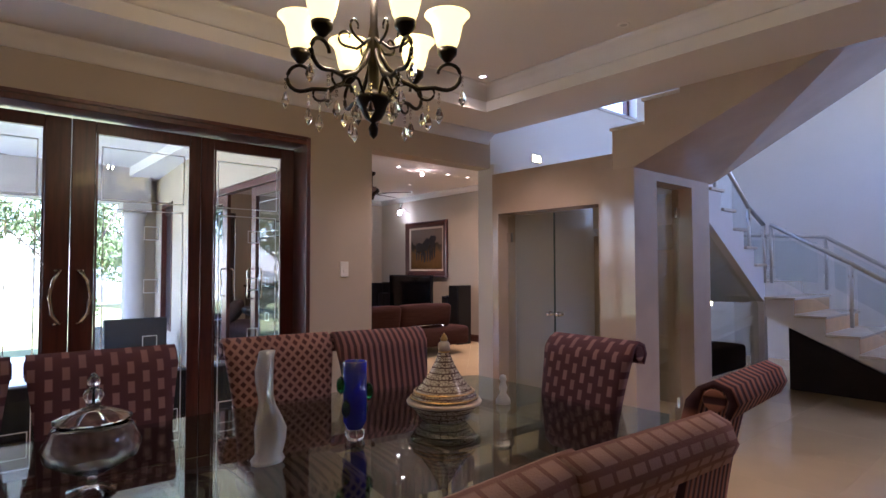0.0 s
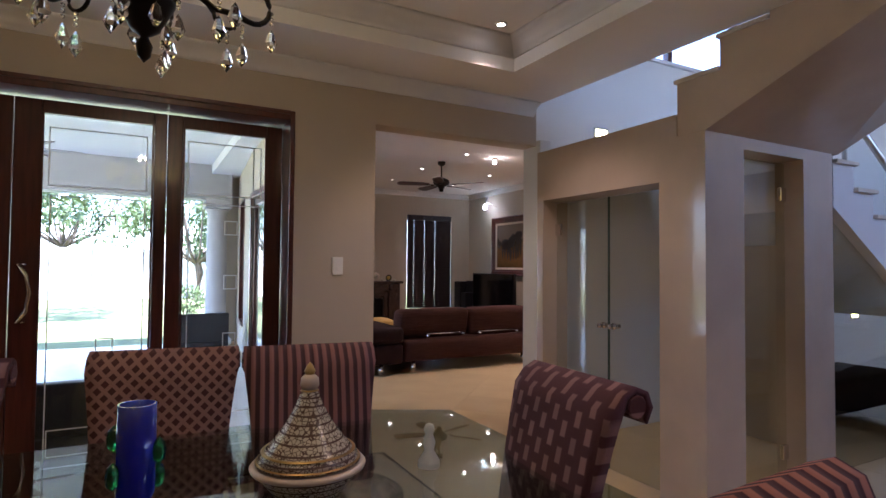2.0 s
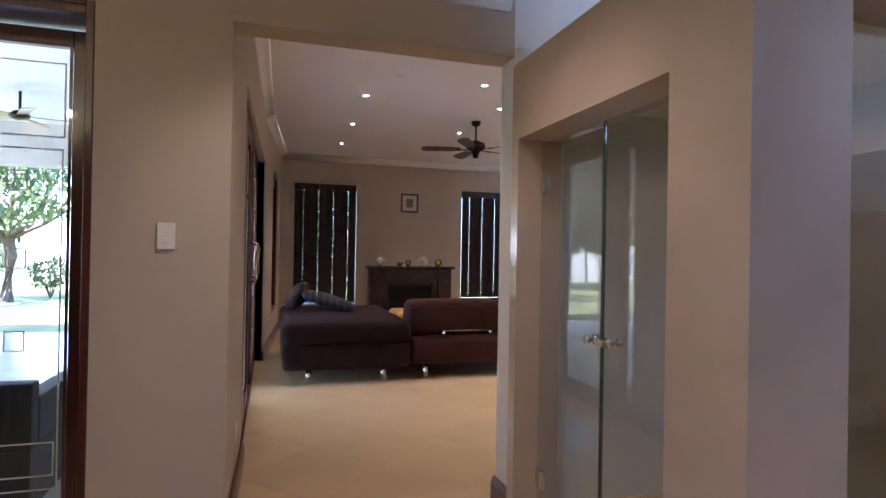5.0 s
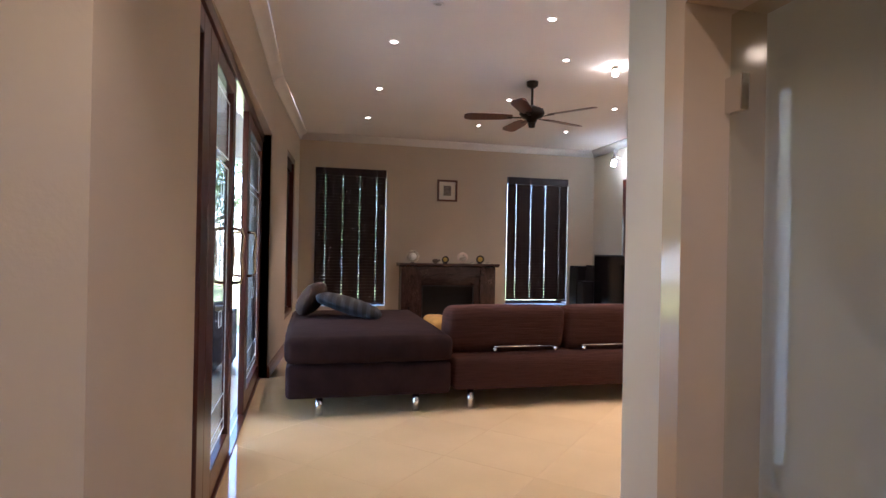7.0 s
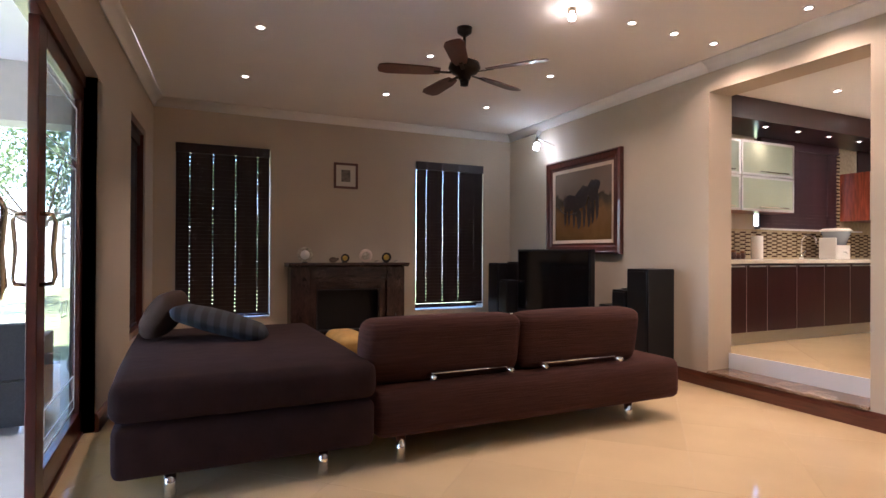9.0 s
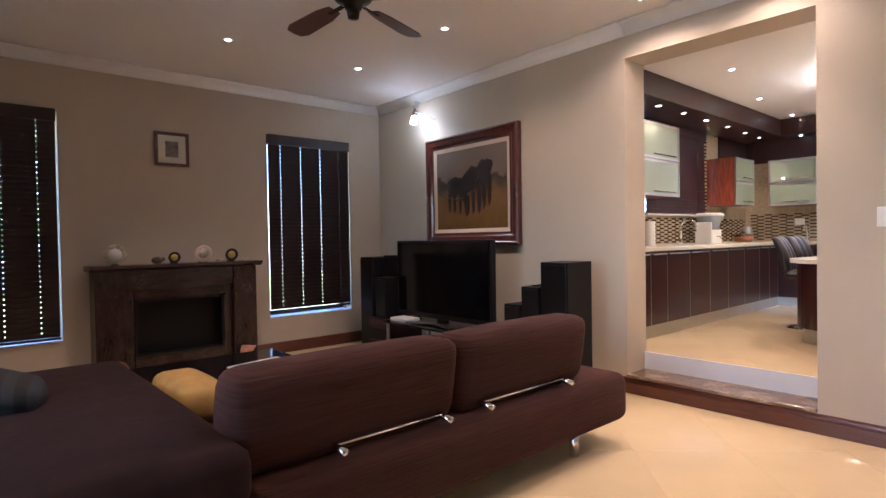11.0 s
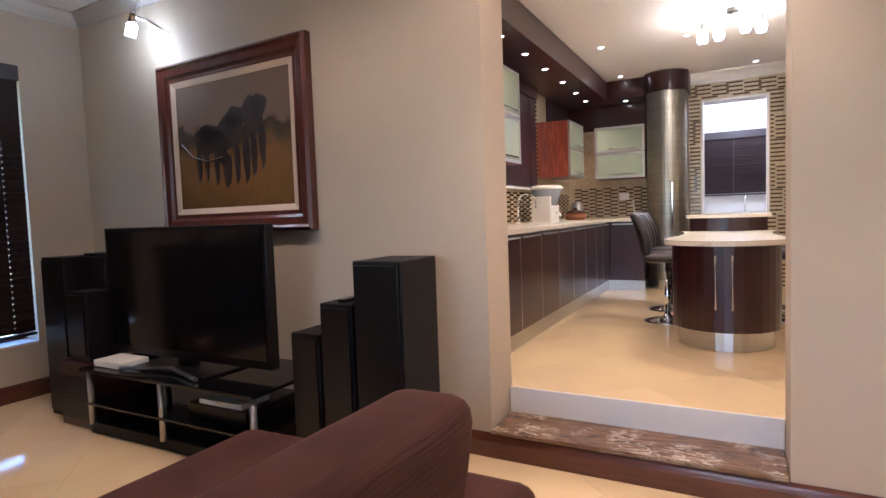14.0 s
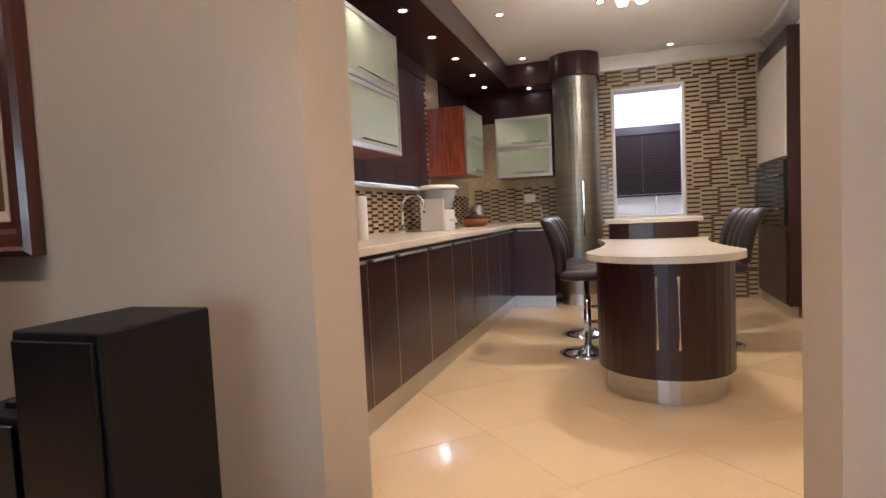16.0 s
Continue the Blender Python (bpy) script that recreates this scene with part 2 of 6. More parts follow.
M_CUSHION = mat("turquoise_cushion", (0.02, 0.25, 0.36), 0.8, var=0.1)
M_PATIO = mat("patio_tile", (0.68, 0.67, 0.65), 0.15, var=0.1, scale=2)
M_LAWN = mat("lawn_grass", (0.20, 0.22, 0.085), 0.9, var=0.3, scale=3, bump=0.5, bump_scale=40)
M_LEAF = mat("leaf_green", (0.085, 0.12, 0.04), 0.6, var=0.35, scale=3)
M_BARK = mat("tree_bark", (0.10, 0.075, 0.055), 0.9, var=0.3, scale=9, bump=0.6, bump_scale=30)
M_GARDEN_WALL = mat("garden_wall_plaster", (0.66, 0.63, 0.58), 0.85, var=0.1, scale=1)
M_GREY = mat("beam_plaster_grey", (0.45, 0.42, 0.40), 0.8, var=0.06)
M_PANE = glass("clear_pane", (0.93, 0.96, 0.97))
M_SHEET = glass("glass_sheet_grey", (0.92, 0.935, 0.89), ior=1.6)
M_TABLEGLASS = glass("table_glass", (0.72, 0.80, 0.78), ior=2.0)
M_CRYSTAL = glass("crystal", (0.98, 0.98, 1.0), 0.0, 1.5, thin=False)
M_FROSTED = glass("frosted_crystal", (0.92, 0.95, 1.0), 0.30, 1.45, thin=False)
M_FROSTED.node_tree.nodes["Principled BSDF"].inputs["Transmission Weight"].default_value = 0.55
M_COBALT = mat("cobalt_glass", (0.012, 0.02, 0.50), 0.06, var=0.15, coat=0.4)
M_GREENGLASS = glass("green_glass", (0.03, 0.30, 0.10), 0.05, 1.5, thin=False)
M_EDGE = mat("glass_edge_green", (0.09, 0.13, 0.11), 0.1, var=0.05)
M_ETCH = mat("etched_line", (0.85, 0.88, 0.90), 0.6, var=0.0)
M_LAMP = glow("lamp_disc", (1.0, 0.90, 0.72), 6.0)
M_BULB = glow("bulb_glow", (1.0, 0.90, 0.70), 7.0)
M_COOL = glow("cool_bulb", (0.92, 1.0, 0.96), 7.0)
M_SHADE = glow("amber_glass_shade", (1.0, 0.78, 0.20), 0.26)
M_STEPLIGHT = glow("step_light", (1.0, 0.80, 0.30), 6.0)
M_PAGE = mat("printed_page", (0.55, 0.55, 0.60), 0.5, var=0.3, scale=20)
M_OCHRE = mat("ochre_quilt", (0.42, 0.24, 0.06), 0.85, var=0.25, scale=9, bump=0.5, bump_scale=25)
M_LINEN = mat("picture_slip_linen", (0.58, 0.45, 0.34), 0.7, var=0.05)
M_PAPER = mat("mount_card", (0.62, 0.58, 0.50), 0.7, var=0.03)
M_CLAY = mat("glazed_terracotta", (0.25, 0.09, 0.03), 0.3, var=0.2)
M_SHELL = mat("pink_shell", (0.50, 0.24, 0.16), 0.4, var=0.25, scale=20)
M_FAB_BLOCK = brick_fabric("fabric_blocks_plum", (0.27, 0.14, 0.14), (0.075, 0.022, 0.034), 0.075, 0.055, 0.018, 0.5, 90)
M_FAB_DIAMOND = brick_fabric("fabric_diamonds", (0.075, 0.018, 0.022), (0.29, 0.15, 0.125), 0.034, 0.034, 0.008, 0.0, 45)
M_FAB_STRIPE = stripe_fabric("fabric_stripes", (0.23, 0.10, 0.095), (0.05, 0.014, 0.022), 9.0)
M_FAB_STRIPE2 = stripe_fabric("fabric_stripes_red", (0.33, 0.13, 0.09), (0.05, 0.012, 0.022), 7.0)
M_FAB_SCALE = brick_fabric("fabric_scallops", (0.50, 0.31, 0.26), (0.27, 0.13, 0.115), 0.05, 0.03, 0.007, 0.5, 0)


# ---------------------------------------------------------------- building helpers
ORIGIN = {}


def thing(name, at, label, category, group="", kind="", rz=0.0):
    """A top-level thing: an Empty at its base. Parts are given in the thing's own axes."""
    o = new(name)
    o.empty_display_size = 0.1
    o.matrix_basis = pose(*at, 0, 0, rz)
    ORIGIN[o.name] = Vector((0, 0, 0))
    return tagged(o, label, category, group, kind)


def placed(name, at, label, category, group="", kind=""):
    """As thing(), but parts are given in the world's axes."""
    o = thing(name, at, label, category, group, kind)
    ORIGIN[o.name] = Vector(at)
    return o


def part(name, bm, material, parent=None, label="", smooth=False):
    me = bpy.data.meshes.new(name)
    off = ORIGIN.get(parent.name) if parent else None
    if off is not None and off.length:
        bmesh.ops.translate(bm, verts=bm.verts, vec=-off)
    bmesh.ops.recalc_face_normals(bm, faces=bm.faces)
    if smooth:
        for f in bm.faces:
            f.smooth = True
    bm.to_mesh(me)
    bm.free()
    me.materials.append(material)
    o = new(name, me)
    if parent:
        o.parent = parent
        ORIGIN[o.name] = off if off is not None else Vector((0, 0, 0))
    if label:
        o["label"] = label
    return o


def structure(name, bm, material, label, category, smooth=False):
    return tagged(part(name, bm, material, None, "", smooth), label, category, "", "structure")


def share(ob, name, parent, m):
    o = new(name, ob.data)
    o.parent = parent
    o.matrix_basis = m
    return o


def B(*boxes, bevel=0.0, seg=2):
    """A bmesh of boxes (x0, x1, y0, y1, z0, z1)."""
    bm = bmesh.new()
    for b in boxes:
        add_box(bm, b, bevel, seg)
    return bm


def add_box(bm, b, bevel=0.0, seg=2):
    x0, x1, y0, y1, z0, z1 = b
    r = bmesh.ops.create_cube(bm, size=1.0)
    vs = r["verts"]
    for v in vs:
        v.co = Vector(((x0 + x1) / 2 + v.co.x * (x1 - x0), (y0 + y1) / 2 + v.co.y * (y1 - y0), (z0 + z1) / 2 + v.co.z * (z1 - z0)))
    if bevel:
        es = list({e for v in vs for e in v.link_edges})
        bmesh.ops.bevel(bm, geom=es, offset=bevel, segments=seg, profile=0.5, affect="EDGES")
    return bm


def prism(points, z0, z1, bm=None):
    """A footprint of (x, y) raised from z0 to z1."""
    bm = bm or bmesh.new()
    lo = [bm.verts.new((x, y, z0)) for x, y in points]
    hi = [bm.verts.new((x, y, z1)) for x, y in points]
    bm.faces.new(lo[::-1])
    bm.faces.new(hi)
    n = len(points)
    for i in range(n):
        bm.faces.new((lo[i], lo[(i + 1) % n], hi[(i + 1) % n], hi[i]))
    return bm


def slab(profile, axis, a0, a1, bm=None):
    """A closed outline of two coordinates, drawn out along axis from a0 to a1."""
    bm = bm or bmesh.new()

    def at(p, a):
        return (a, p[0], p[1]) if axis == "x" else (p[0], a, p[1])

    lo = [bm.verts.new(at(p, a0)) for p in profile]
    hi = [bm.verts.new(at(p, a1)) for p in profile]
    bm.faces.new(lo)
    bm.faces.new(hi[::-1])
    n = len(profile)
    for i in range(n):
        bm.faces.new((lo[i], lo[(i + 1) % n], hi[(i + 1) % n], hi[i]))
    return bm


def lathe(profile, seg=24, at=(0, 0, 0), bm=None, wave=None):
    """Turns (radius, height) round the vertical."""
    bm = bm or bmesh.new()
    rings = []
    for r, z in profile:
        ring = []
        for i in range(seg):
            a = 2 * math.pi * i / seg
            k = r * (1 + (wave[1] * math.cos(wave[0] * a) if wave else 0))
            ring.append(bm.verts.new((at[0] + k * math.cos(a), at[1] + k * math.sin(a), at[2] + z)))
        rings.append(ring)
    for p, q in zip(rings, rings[1:]):
        for i in range(seg):
            bm.faces.new((p[i], p[(i + 1) % seg], q[(i + 1) % seg], q[i]))
    if profile[0][0] > 1e-5:
        bm.faces.new(rings[0][::-1])
    if profile[-1][0] > 1e-5:
        bm.faces.new(rings[-1])
    bmesh.ops.remove_doubles(bm, verts=bm.verts, dist=1e-6)
    return bm


def tube(points, r, seg=8, bm=None, taper=1.0):
    bm = bm or bmesh.new()
    pts = [Vector(p) for p in points]
    rings = []
    up = Vector((0, 0, 1))
    for i, p in enumerate(pts):
        d = (pts[min(i + 1, len(pts) - 1)] - pts[max(i - 1, 0)]).normalized()
        side = d.cross(up)
        if side.length < 1e-3:
            side = d.cross(Vector((0, 1, 0)))
        side.normalize()
        other = side.cross(d)
        k = r * (1 + (taper - 1) * i / max(1, len(pts) - 1))
        rings.append([bm.verts.new(p + k * (math.cos(a) * side + math.sin(a) * other)) for a in (2 * math.pi * j / seg for j in range(seg))])
    for p, q in zip(rings, rings[1:]):
        for i in range(seg):
            bm.faces.new((p[i], p[(i + 1) % seg], q[(i + 1) % seg], q[i]))
    bm.faces.new(rings[0][::-1])
    bm.faces.new(rings[-1])
    return bm


def cyl(x, y, z0, z1, r, seg=20, r2=None):
    return lathe([(r, z0), (r2 if r2 is not None else r, z1)], seg, (x, y, 0))


def cushion(x0, x1, y0, y1, z0, z1, puff=0.02, bevel=0.05, n=6):
    """A soft block: bevelled, slightly swollen in the middle of its faces."""
    bm = B((x0, x1, y0, y1, z0, z1), bevel=bevel, seg=3)
    bmesh.ops.subdivide_edges(bm, edges=[e for e in bm.edges if e.calc_length() > 0.15], cuts=n, use_grid_fill=True)
    c = Vector(((x0 + x1) / 2, (y0 + y1) / 2, (z0 + z1) / 2))
    h = Vector(((x1 - x0) / 2, (y1 - y0) / 2, (z1 - z0) / 2))
    for v in bm.verts:
        u = Vector([(v.co[i] - c[i]) / h[i] for i in range(3)])
        for i in range(3):
            j, k = (i + 1) % 3, (i + 2) % 3
            v.co[i] += puff * u[i] * (1 - u[j] ** 2) * (1 - u[k] ** 2)
        v.co += 0.004 * noise.noise_vector(v.co * 5)
    return bm


# ---------------------------------------------------------------- structure
KF = 0.29        # kitchen floor
LC, DC, TRAY, KC = 2.95, 2.66, 2.85, 2.83      # ceilings: living, dining border, dining tray, kitchen
X_OP0, X_OP1 = 2.53, 3.89                      # opening from dining into living
LEFT = [(2.53, 3.95), (2.61, 8.0), (2.83, 10.80)]   # living room's garden wall
RIGHT = [(7.44, 3.95), (7.46, 7.22), (7.58, 10.80)]


def left_x(y):
    (xa, ya), (xb, yb) = (LEFT[0], LEFT[1]) if y < 8 else (LEFT[1], LEFT[2])
    return xa + (xb - xa) * (y - ya) / (yb - ya)


def right_x(y):
    (xa, ya), (xb, yb) = (RIGHT[0], RIGHT[1]) if y < 7.22 else (RIGHT[1], RIGHT[2])
    return xa + (xb - xa) * (y - ya) / (yb - ya)


def left_wall_piece(bm, y0, y1, z0, z1):
    return prism([(left_x(y0) - 0.14, y0), (left_x(y0), y0), (left_x(y1), y1), (left_x(y1) - 0.14, y1)], z0, z1, bm)


def right_wall_piece(bm, y0, y1, z0, z1):
    return prism([(right_x(y0), y0), (right_x(y0) + 0.30, y0), (right_x(y1) + 0.30, y1), (right_x(y1), y1)], z0, z1, bm)


# base slabs under the tiles
structure("floor", B((-2.6, 9.8, -3.1, 3.95, -0.25, -0.0015), (2.45, 7.75, 3.95, 11.1, -0.25, -0.0015)), M_GROUT, "grout bed of the ground floor tiles", "floor")
structure("floor_kitchen", B((7.74, 13.0, 4.6, 8.5, -0.2, KF - 0.0015)), M_GROUT, "raised kitchen floor bed", "floor")

# wall between dining room and terrace / living room
DX0, DX1, DZ = -0.92, 1.99, 2.35
bm = B((-2.6, DX0, 3.65, 3.95, 0, 3.2), (DX0, DX1, 3.65, 3.95, DZ, 3.2), (DX1, X_OP0, 3.65, 3.95, 0, 3.2), (X_OP0, X_OP1, 3.65, 3.82, 2.34, 2.95))
structure("wall_dining_north", bm, M_WALL, "beige plastered wall with door and archway openings", "wall")
structure("wall_pilaster", B((X_OP1, 4.0, 3.60, 3.82, 0, 2.38), bevel=0.008), M_WHITE, "white plastered pilaster beside the passage", "wall")
bm = B((3.89, 4.6, 3.65, 3.82, 2.38, 5.6), (4.0, 9.8, 3.65, 3.82, 0, 2.38), (4.6, 9.8, 3.65, 3.82, 2.38, 3.28), (4.6, 9.8, 3.65, 3.82, 4.7, 5.6), (6.6, 9.8, 3.65, 3.82, 3.28, 4.7))
structure("wall_stair_north", bm, M_WHITE, "tall white stairwell wall with a high window", "wall")
structure("wall_west", B((-2.6, -2.3, -3.1, 3.65, 0, 3.2)), M_WALL, "plain beige dining wall", "wall")
# the high opening is assumed and out of view, made for the added daylight
structure("wall_south", B((-2.3, 5.0, -3.1, -2.8, 0, 5.6), (5.0, 8.8, -3.1, -2.8, 0, 3.1), (5.0, 8.8, -3.1, -2.8, 4.7, 5.6), (8.8, 9.5, -3.1, -2.8, 0, 5.6)), M_WALL, "plain beige wall", "wall")
# out of view; overhang added only to stop sun falling through the south opening
structure("roof_eave", B((4.4, 9.8, -4.3, -3.102, 4.9, 5.05)), M_WHITE, "added unseen slab that keeps the sun out of the stair hall opening", "eave")
structure("wall_east", B((9.5, 9.8, -3.1, 3.65, 0, 5.6)), M_WHITE, "plain white stair hall wall", "wall")

# living room walls
SY0, SY1, SZ = 4.72, 8.15, 2.36      # sliding doors
WY0, WY1 = 9.32, 10.2                # narrow side window
bm = bmesh.new()
left_wall_piece(bm, 3.95, SY0, 0, 3.1)
left_wall_piece(bm, SY0, SY1, SZ, 3.1)
left_wall_piece(bm, SY1, 8.0, 0, 3.1)
left_wall_piece(bm, 8.0, WY0, 0, 3.1)
left_wall_piece(bm, WY0, WY1, 0, 0.40)
left_wall_piece(bm, WY0, WY1, 2.45, 3.1)
left_wall_piece(bm, WY1, 10.8, 0, 3.1)
structure("wall_living_west", bm, M_WALL, "beige wall with sliding doors and a narrow window", "wall")
NY = 10.80
W1, W2, WZ0, WZ1 = (3.07, 4.12), (6.06, 7.12), 0.40, 2.44
bm = B((2.5, W1[0], NY, NY + 0.3, 0, 3.1), (W1[0], W1[1], NY, NY + 0.3, 0, WZ0), (W1[0], W1[1], NY, NY + 0.3, WZ1, 3.1),
       (W1[1], W2[0], NY, NY + 0.3, 0, 3.1), (W2[0], W2[1], NY, NY + 0.3, 0, WZ0), (W2[0], W2[1], NY, NY + 0.3, WZ1, 3.1), (W2[1], 8.0, NY, NY + 0.3, 0, 3.1))
structure("wall_living_north", bm, M_WALL, "beige fireplace wall with two windows", "wall")
KY0, KY1, KH = 5.90, 7.22, 2.68      # opening to the kitchen
bm = bmesh.new()
right_wall_piece(bm, 3.82, KY0, 0, 3.1)
right_wall_piece(bm, KY0, KY1, KH, 3.1)
right_wall_piece(bm, KY1, 10.8, 0, 3.1)
structure("wall_living_east", bm, M_WALL, "beige wall with a tall opening to the kitchen", "wall")

# ceilings
structure("ceiling_living", B((2.2, 7.9, 3.82, 11.1, LC, LC + 0.15)), M_CEIL, "white plastered ceiling", "ceiling")
TX, TY = 3.28, 3.10
bm = B((TX, 3.88, -3.1, 3.65, DC, 3.2), (-2.6, TX, TY, 3.65, DC, 3.2), (-2.6, TX, -3.1, -1.6, DC, 3.2), (-2.6, -1.9, -1.6, TY, DC, 3.2), (-1.9, TX, -1.6, TY, TRAY, 3.2))
structure("ceiling_dining", bm, M_CEIL, "white tray ceiling with a dropped border", "ceiling")
structure("ceiling_stairwell", B((3.6, 9.8, -3.1, 3.95, 5.6, 5.75)), M_CEIL, "white ceiling over the stairwell", "ceiling")
structure("wall_upper_west", B((3.58, 3.88, -3.1, 3.65, 3.2, 5.6)), M_WHITE, "white wall of the upper landing", "wall")
structure("ceiling_kitchen", B((7.74, 13.0, 4.6, 8.5, KC, KC + 0.15)), M_CEIL, "white kitchen ceiling", "ceiling")

# cornices: a coved profile of (out from the wall, below the ceiling)
COVE = [(0, 0), (0.10, 0), (0.095, -0.015), (0.07, -0.022), (0.035, -0.045), (0.018, -0.075), (0.012, -0.092), (0, -0.095)]


def cove_x(y, z, x0, x1, out, k=1.0):
    return slab([(y + out * p * k, z + q * k) for p, q in COVE], "x", x0, x1)


def cove_y(x, z, y0, y1, out, k=1.0):
    return slab([(x + out * p * k, z + q * k) for p, q in COVE], "y", y0, y1)


def cove_line(a, b, z, k=1.0):
    """A cove along a slanting wall; the room lies to the right of a to b."""
    d = (Vector(b) - Vector(a)).normalized()
    n = Vector((d.y, -d.x))
    bm = bmesh.new()
    rows = [[bm.verts.new((*(Vector(p) + n * u * k), z + v * k)) for u, v in COVE] for p in (a, b)]
    for i in range(len(COVE)):
        j = (i + 1) % len(COVE)
        bm.faces.new((rows[0][i], rows[0][j], rows[1][j], rows[1][i]))
    bm.faces.new(rows[0])
    bm.faces.new(rows[1][::-1])
    return bm


for bm in (cove_x(3.648, DC, -2.3, 3.86, -1), cove_x(NY - 0.002, LC, 2.75, 7.62, -1), cove_x(3.822, LC, 2.5, 7.45, 1),
           cove_line((LEFT[0][0] + .002, LEFT[0][1]), (LEFT[1][0] + .002, LEFT[1][1]), LC), cove_line((LEFT[1][0] + .002, LEFT[1][1]), (LEFT[2][0] + .002, LEFT[2][1]), LC),
           cove_line((RIGHT[1][0] - .002, RIGHT[1][1]), (RIGHT[0][0] - .002, RIGHT[0][1]), LC), cove_line((RIGHT[2][0] - .002, RIGHT[2][1]), (RIGHT[1][0] - .002, RIGHT[1][1]), LC),
           cove_y(TX - 0.002, TRAY, -1.6, TY, -1, 1.1), cove_x(TY - 0.002, TRAY, -1.9, TX, -1, 1.1), cove_x(-1.598, TRAY, -1.9, TX, 1, 1.1), cove_y(-1.898, TRAY, -1.6, TY, 1, 1.1),
           cove_y(12.30, KC, 5.0, 8.1, -1, 1.2), cove_x(5.002, KC, 7.76, 12.3, 1, 1.2), cove_y(7.762, KC, 5.0, 8.1, 1, 1.2)):
    structure("cornice", bm, M_CORNICE, "white coved plaster cornice", "cornice", True)

# skirtings with a moulded top
SK = [(0, 0), (0.022, 0), (0.022, 0.085), (0.016, 0.10), (0.014, 0.112), (0.006, 0.125), (0, 0.125)]


def skirt_line(a, b):
    d = (Vector(b) - Vector(a)).normalized()
    n = Vector((d.y, -d.x))
    bm = bmesh.new()
    rows = [[bm.verts.new((*(Vector(p) + n * u), v)) for u, v in SK] for p in (a, b)]
    for i in range(len(SK)):
        j = (i + 1) % len(SK)
        bm.faces.new((rows[0][i], rows[0][j], rows[1][j], rows[1][i]))
    bm.faces.new(rows[0])
    bm.faces.new(rows[1][::-1])
    return structure("baseboard", bm, M_SKIRT, "dark varnished wooden skirting board", "baseboard")


skirt_line((2.535, 3.65), (left_x(SY0) + .002, SY0))
skirt_line((left_x(SY1) + .002, SY1), (left_x(8) + .002, 8.0))
skirt_line((left_x(8) + .002, 8.0), (2.832, 10.78))
skirt_line((2.83, NY - .002), (4.29, NY - .002))
skirt_line((5.85, NY - .002), (7.57, NY - .002))
skirt_line((7.578, 10.8), (right_x(KY1) - .002, KY1))
skirt_line((right_x(KY1) - .002, KY1), (right_x(KY0) - .002, KY0))
skirt_line((right_x(KY0) - .002, KY0), (7.438, 3.97))
skirt_line((DX1 + .02, 3.648), (2.535, 3.648))
skirt_line((7.43, 3.822), (4.0, 3.822))
skirt_line((X_OP1 - .002, 3.82), (X_OP1 - .002, 3.60))

# kitchen step: marble tread over the skirting, white riser
structure("step_base", B((right_x(6.5) + .002, 7.735, KY0 + .002, KY1 - .002, 0, 0.124)), M_WHITE, "plastered base of the kitchen step", "step")
structure("step_tread", B((7.43, 7.735, KY0 + .003, KY1 - .003, 0.126, 0.15), bevel=0.006), M_STEP, "brown veined marble step tread", "step")
structure("step_riser", B((7.725, 7.738, KY0 + .003, KY1 - .003, 0.15, KF)), M_WHITE, "white riser under the kitchen floor", "step")

# ---------------------------------------------------------------- doors of the dining room
def etched(parent, u0, u1, z0, z1, put):
    """Thin etched rectangles on a pane; put maps (u, z, thickness) boxes."""
    h = z1 - z0
    w = u1 - u0
    L = 0.006
    for a0, a1, c0, c1 in ((0.06, 0.94, 0.80, 0.965), (0.08, 0.93, 0.025, 0.775), (0.10, 0.90, 0.055, 0.13), (0.50, 0.66, 0.68, 0.725), (0.50, 0.66, 0.51, 0.555), (0.50, 0.66, 0.33, 0.375)):
        p0, p1, q0, q1 = u0 + w * a0, u0 + w * a1, z0 + h * c0, z0 + h * c1
        bm = bmesh.new()
        for b in ((p0, p1, q0, q0 + L), (p0, p1, q1 - L, q1), (p0, p0 + L, q0 + L, q1 - L), (p1 - L, p1, q0 + L, q1 - L)):
            add_box(bm, put(*b))
        part("etched_line", bm, M_ETCH, parent)


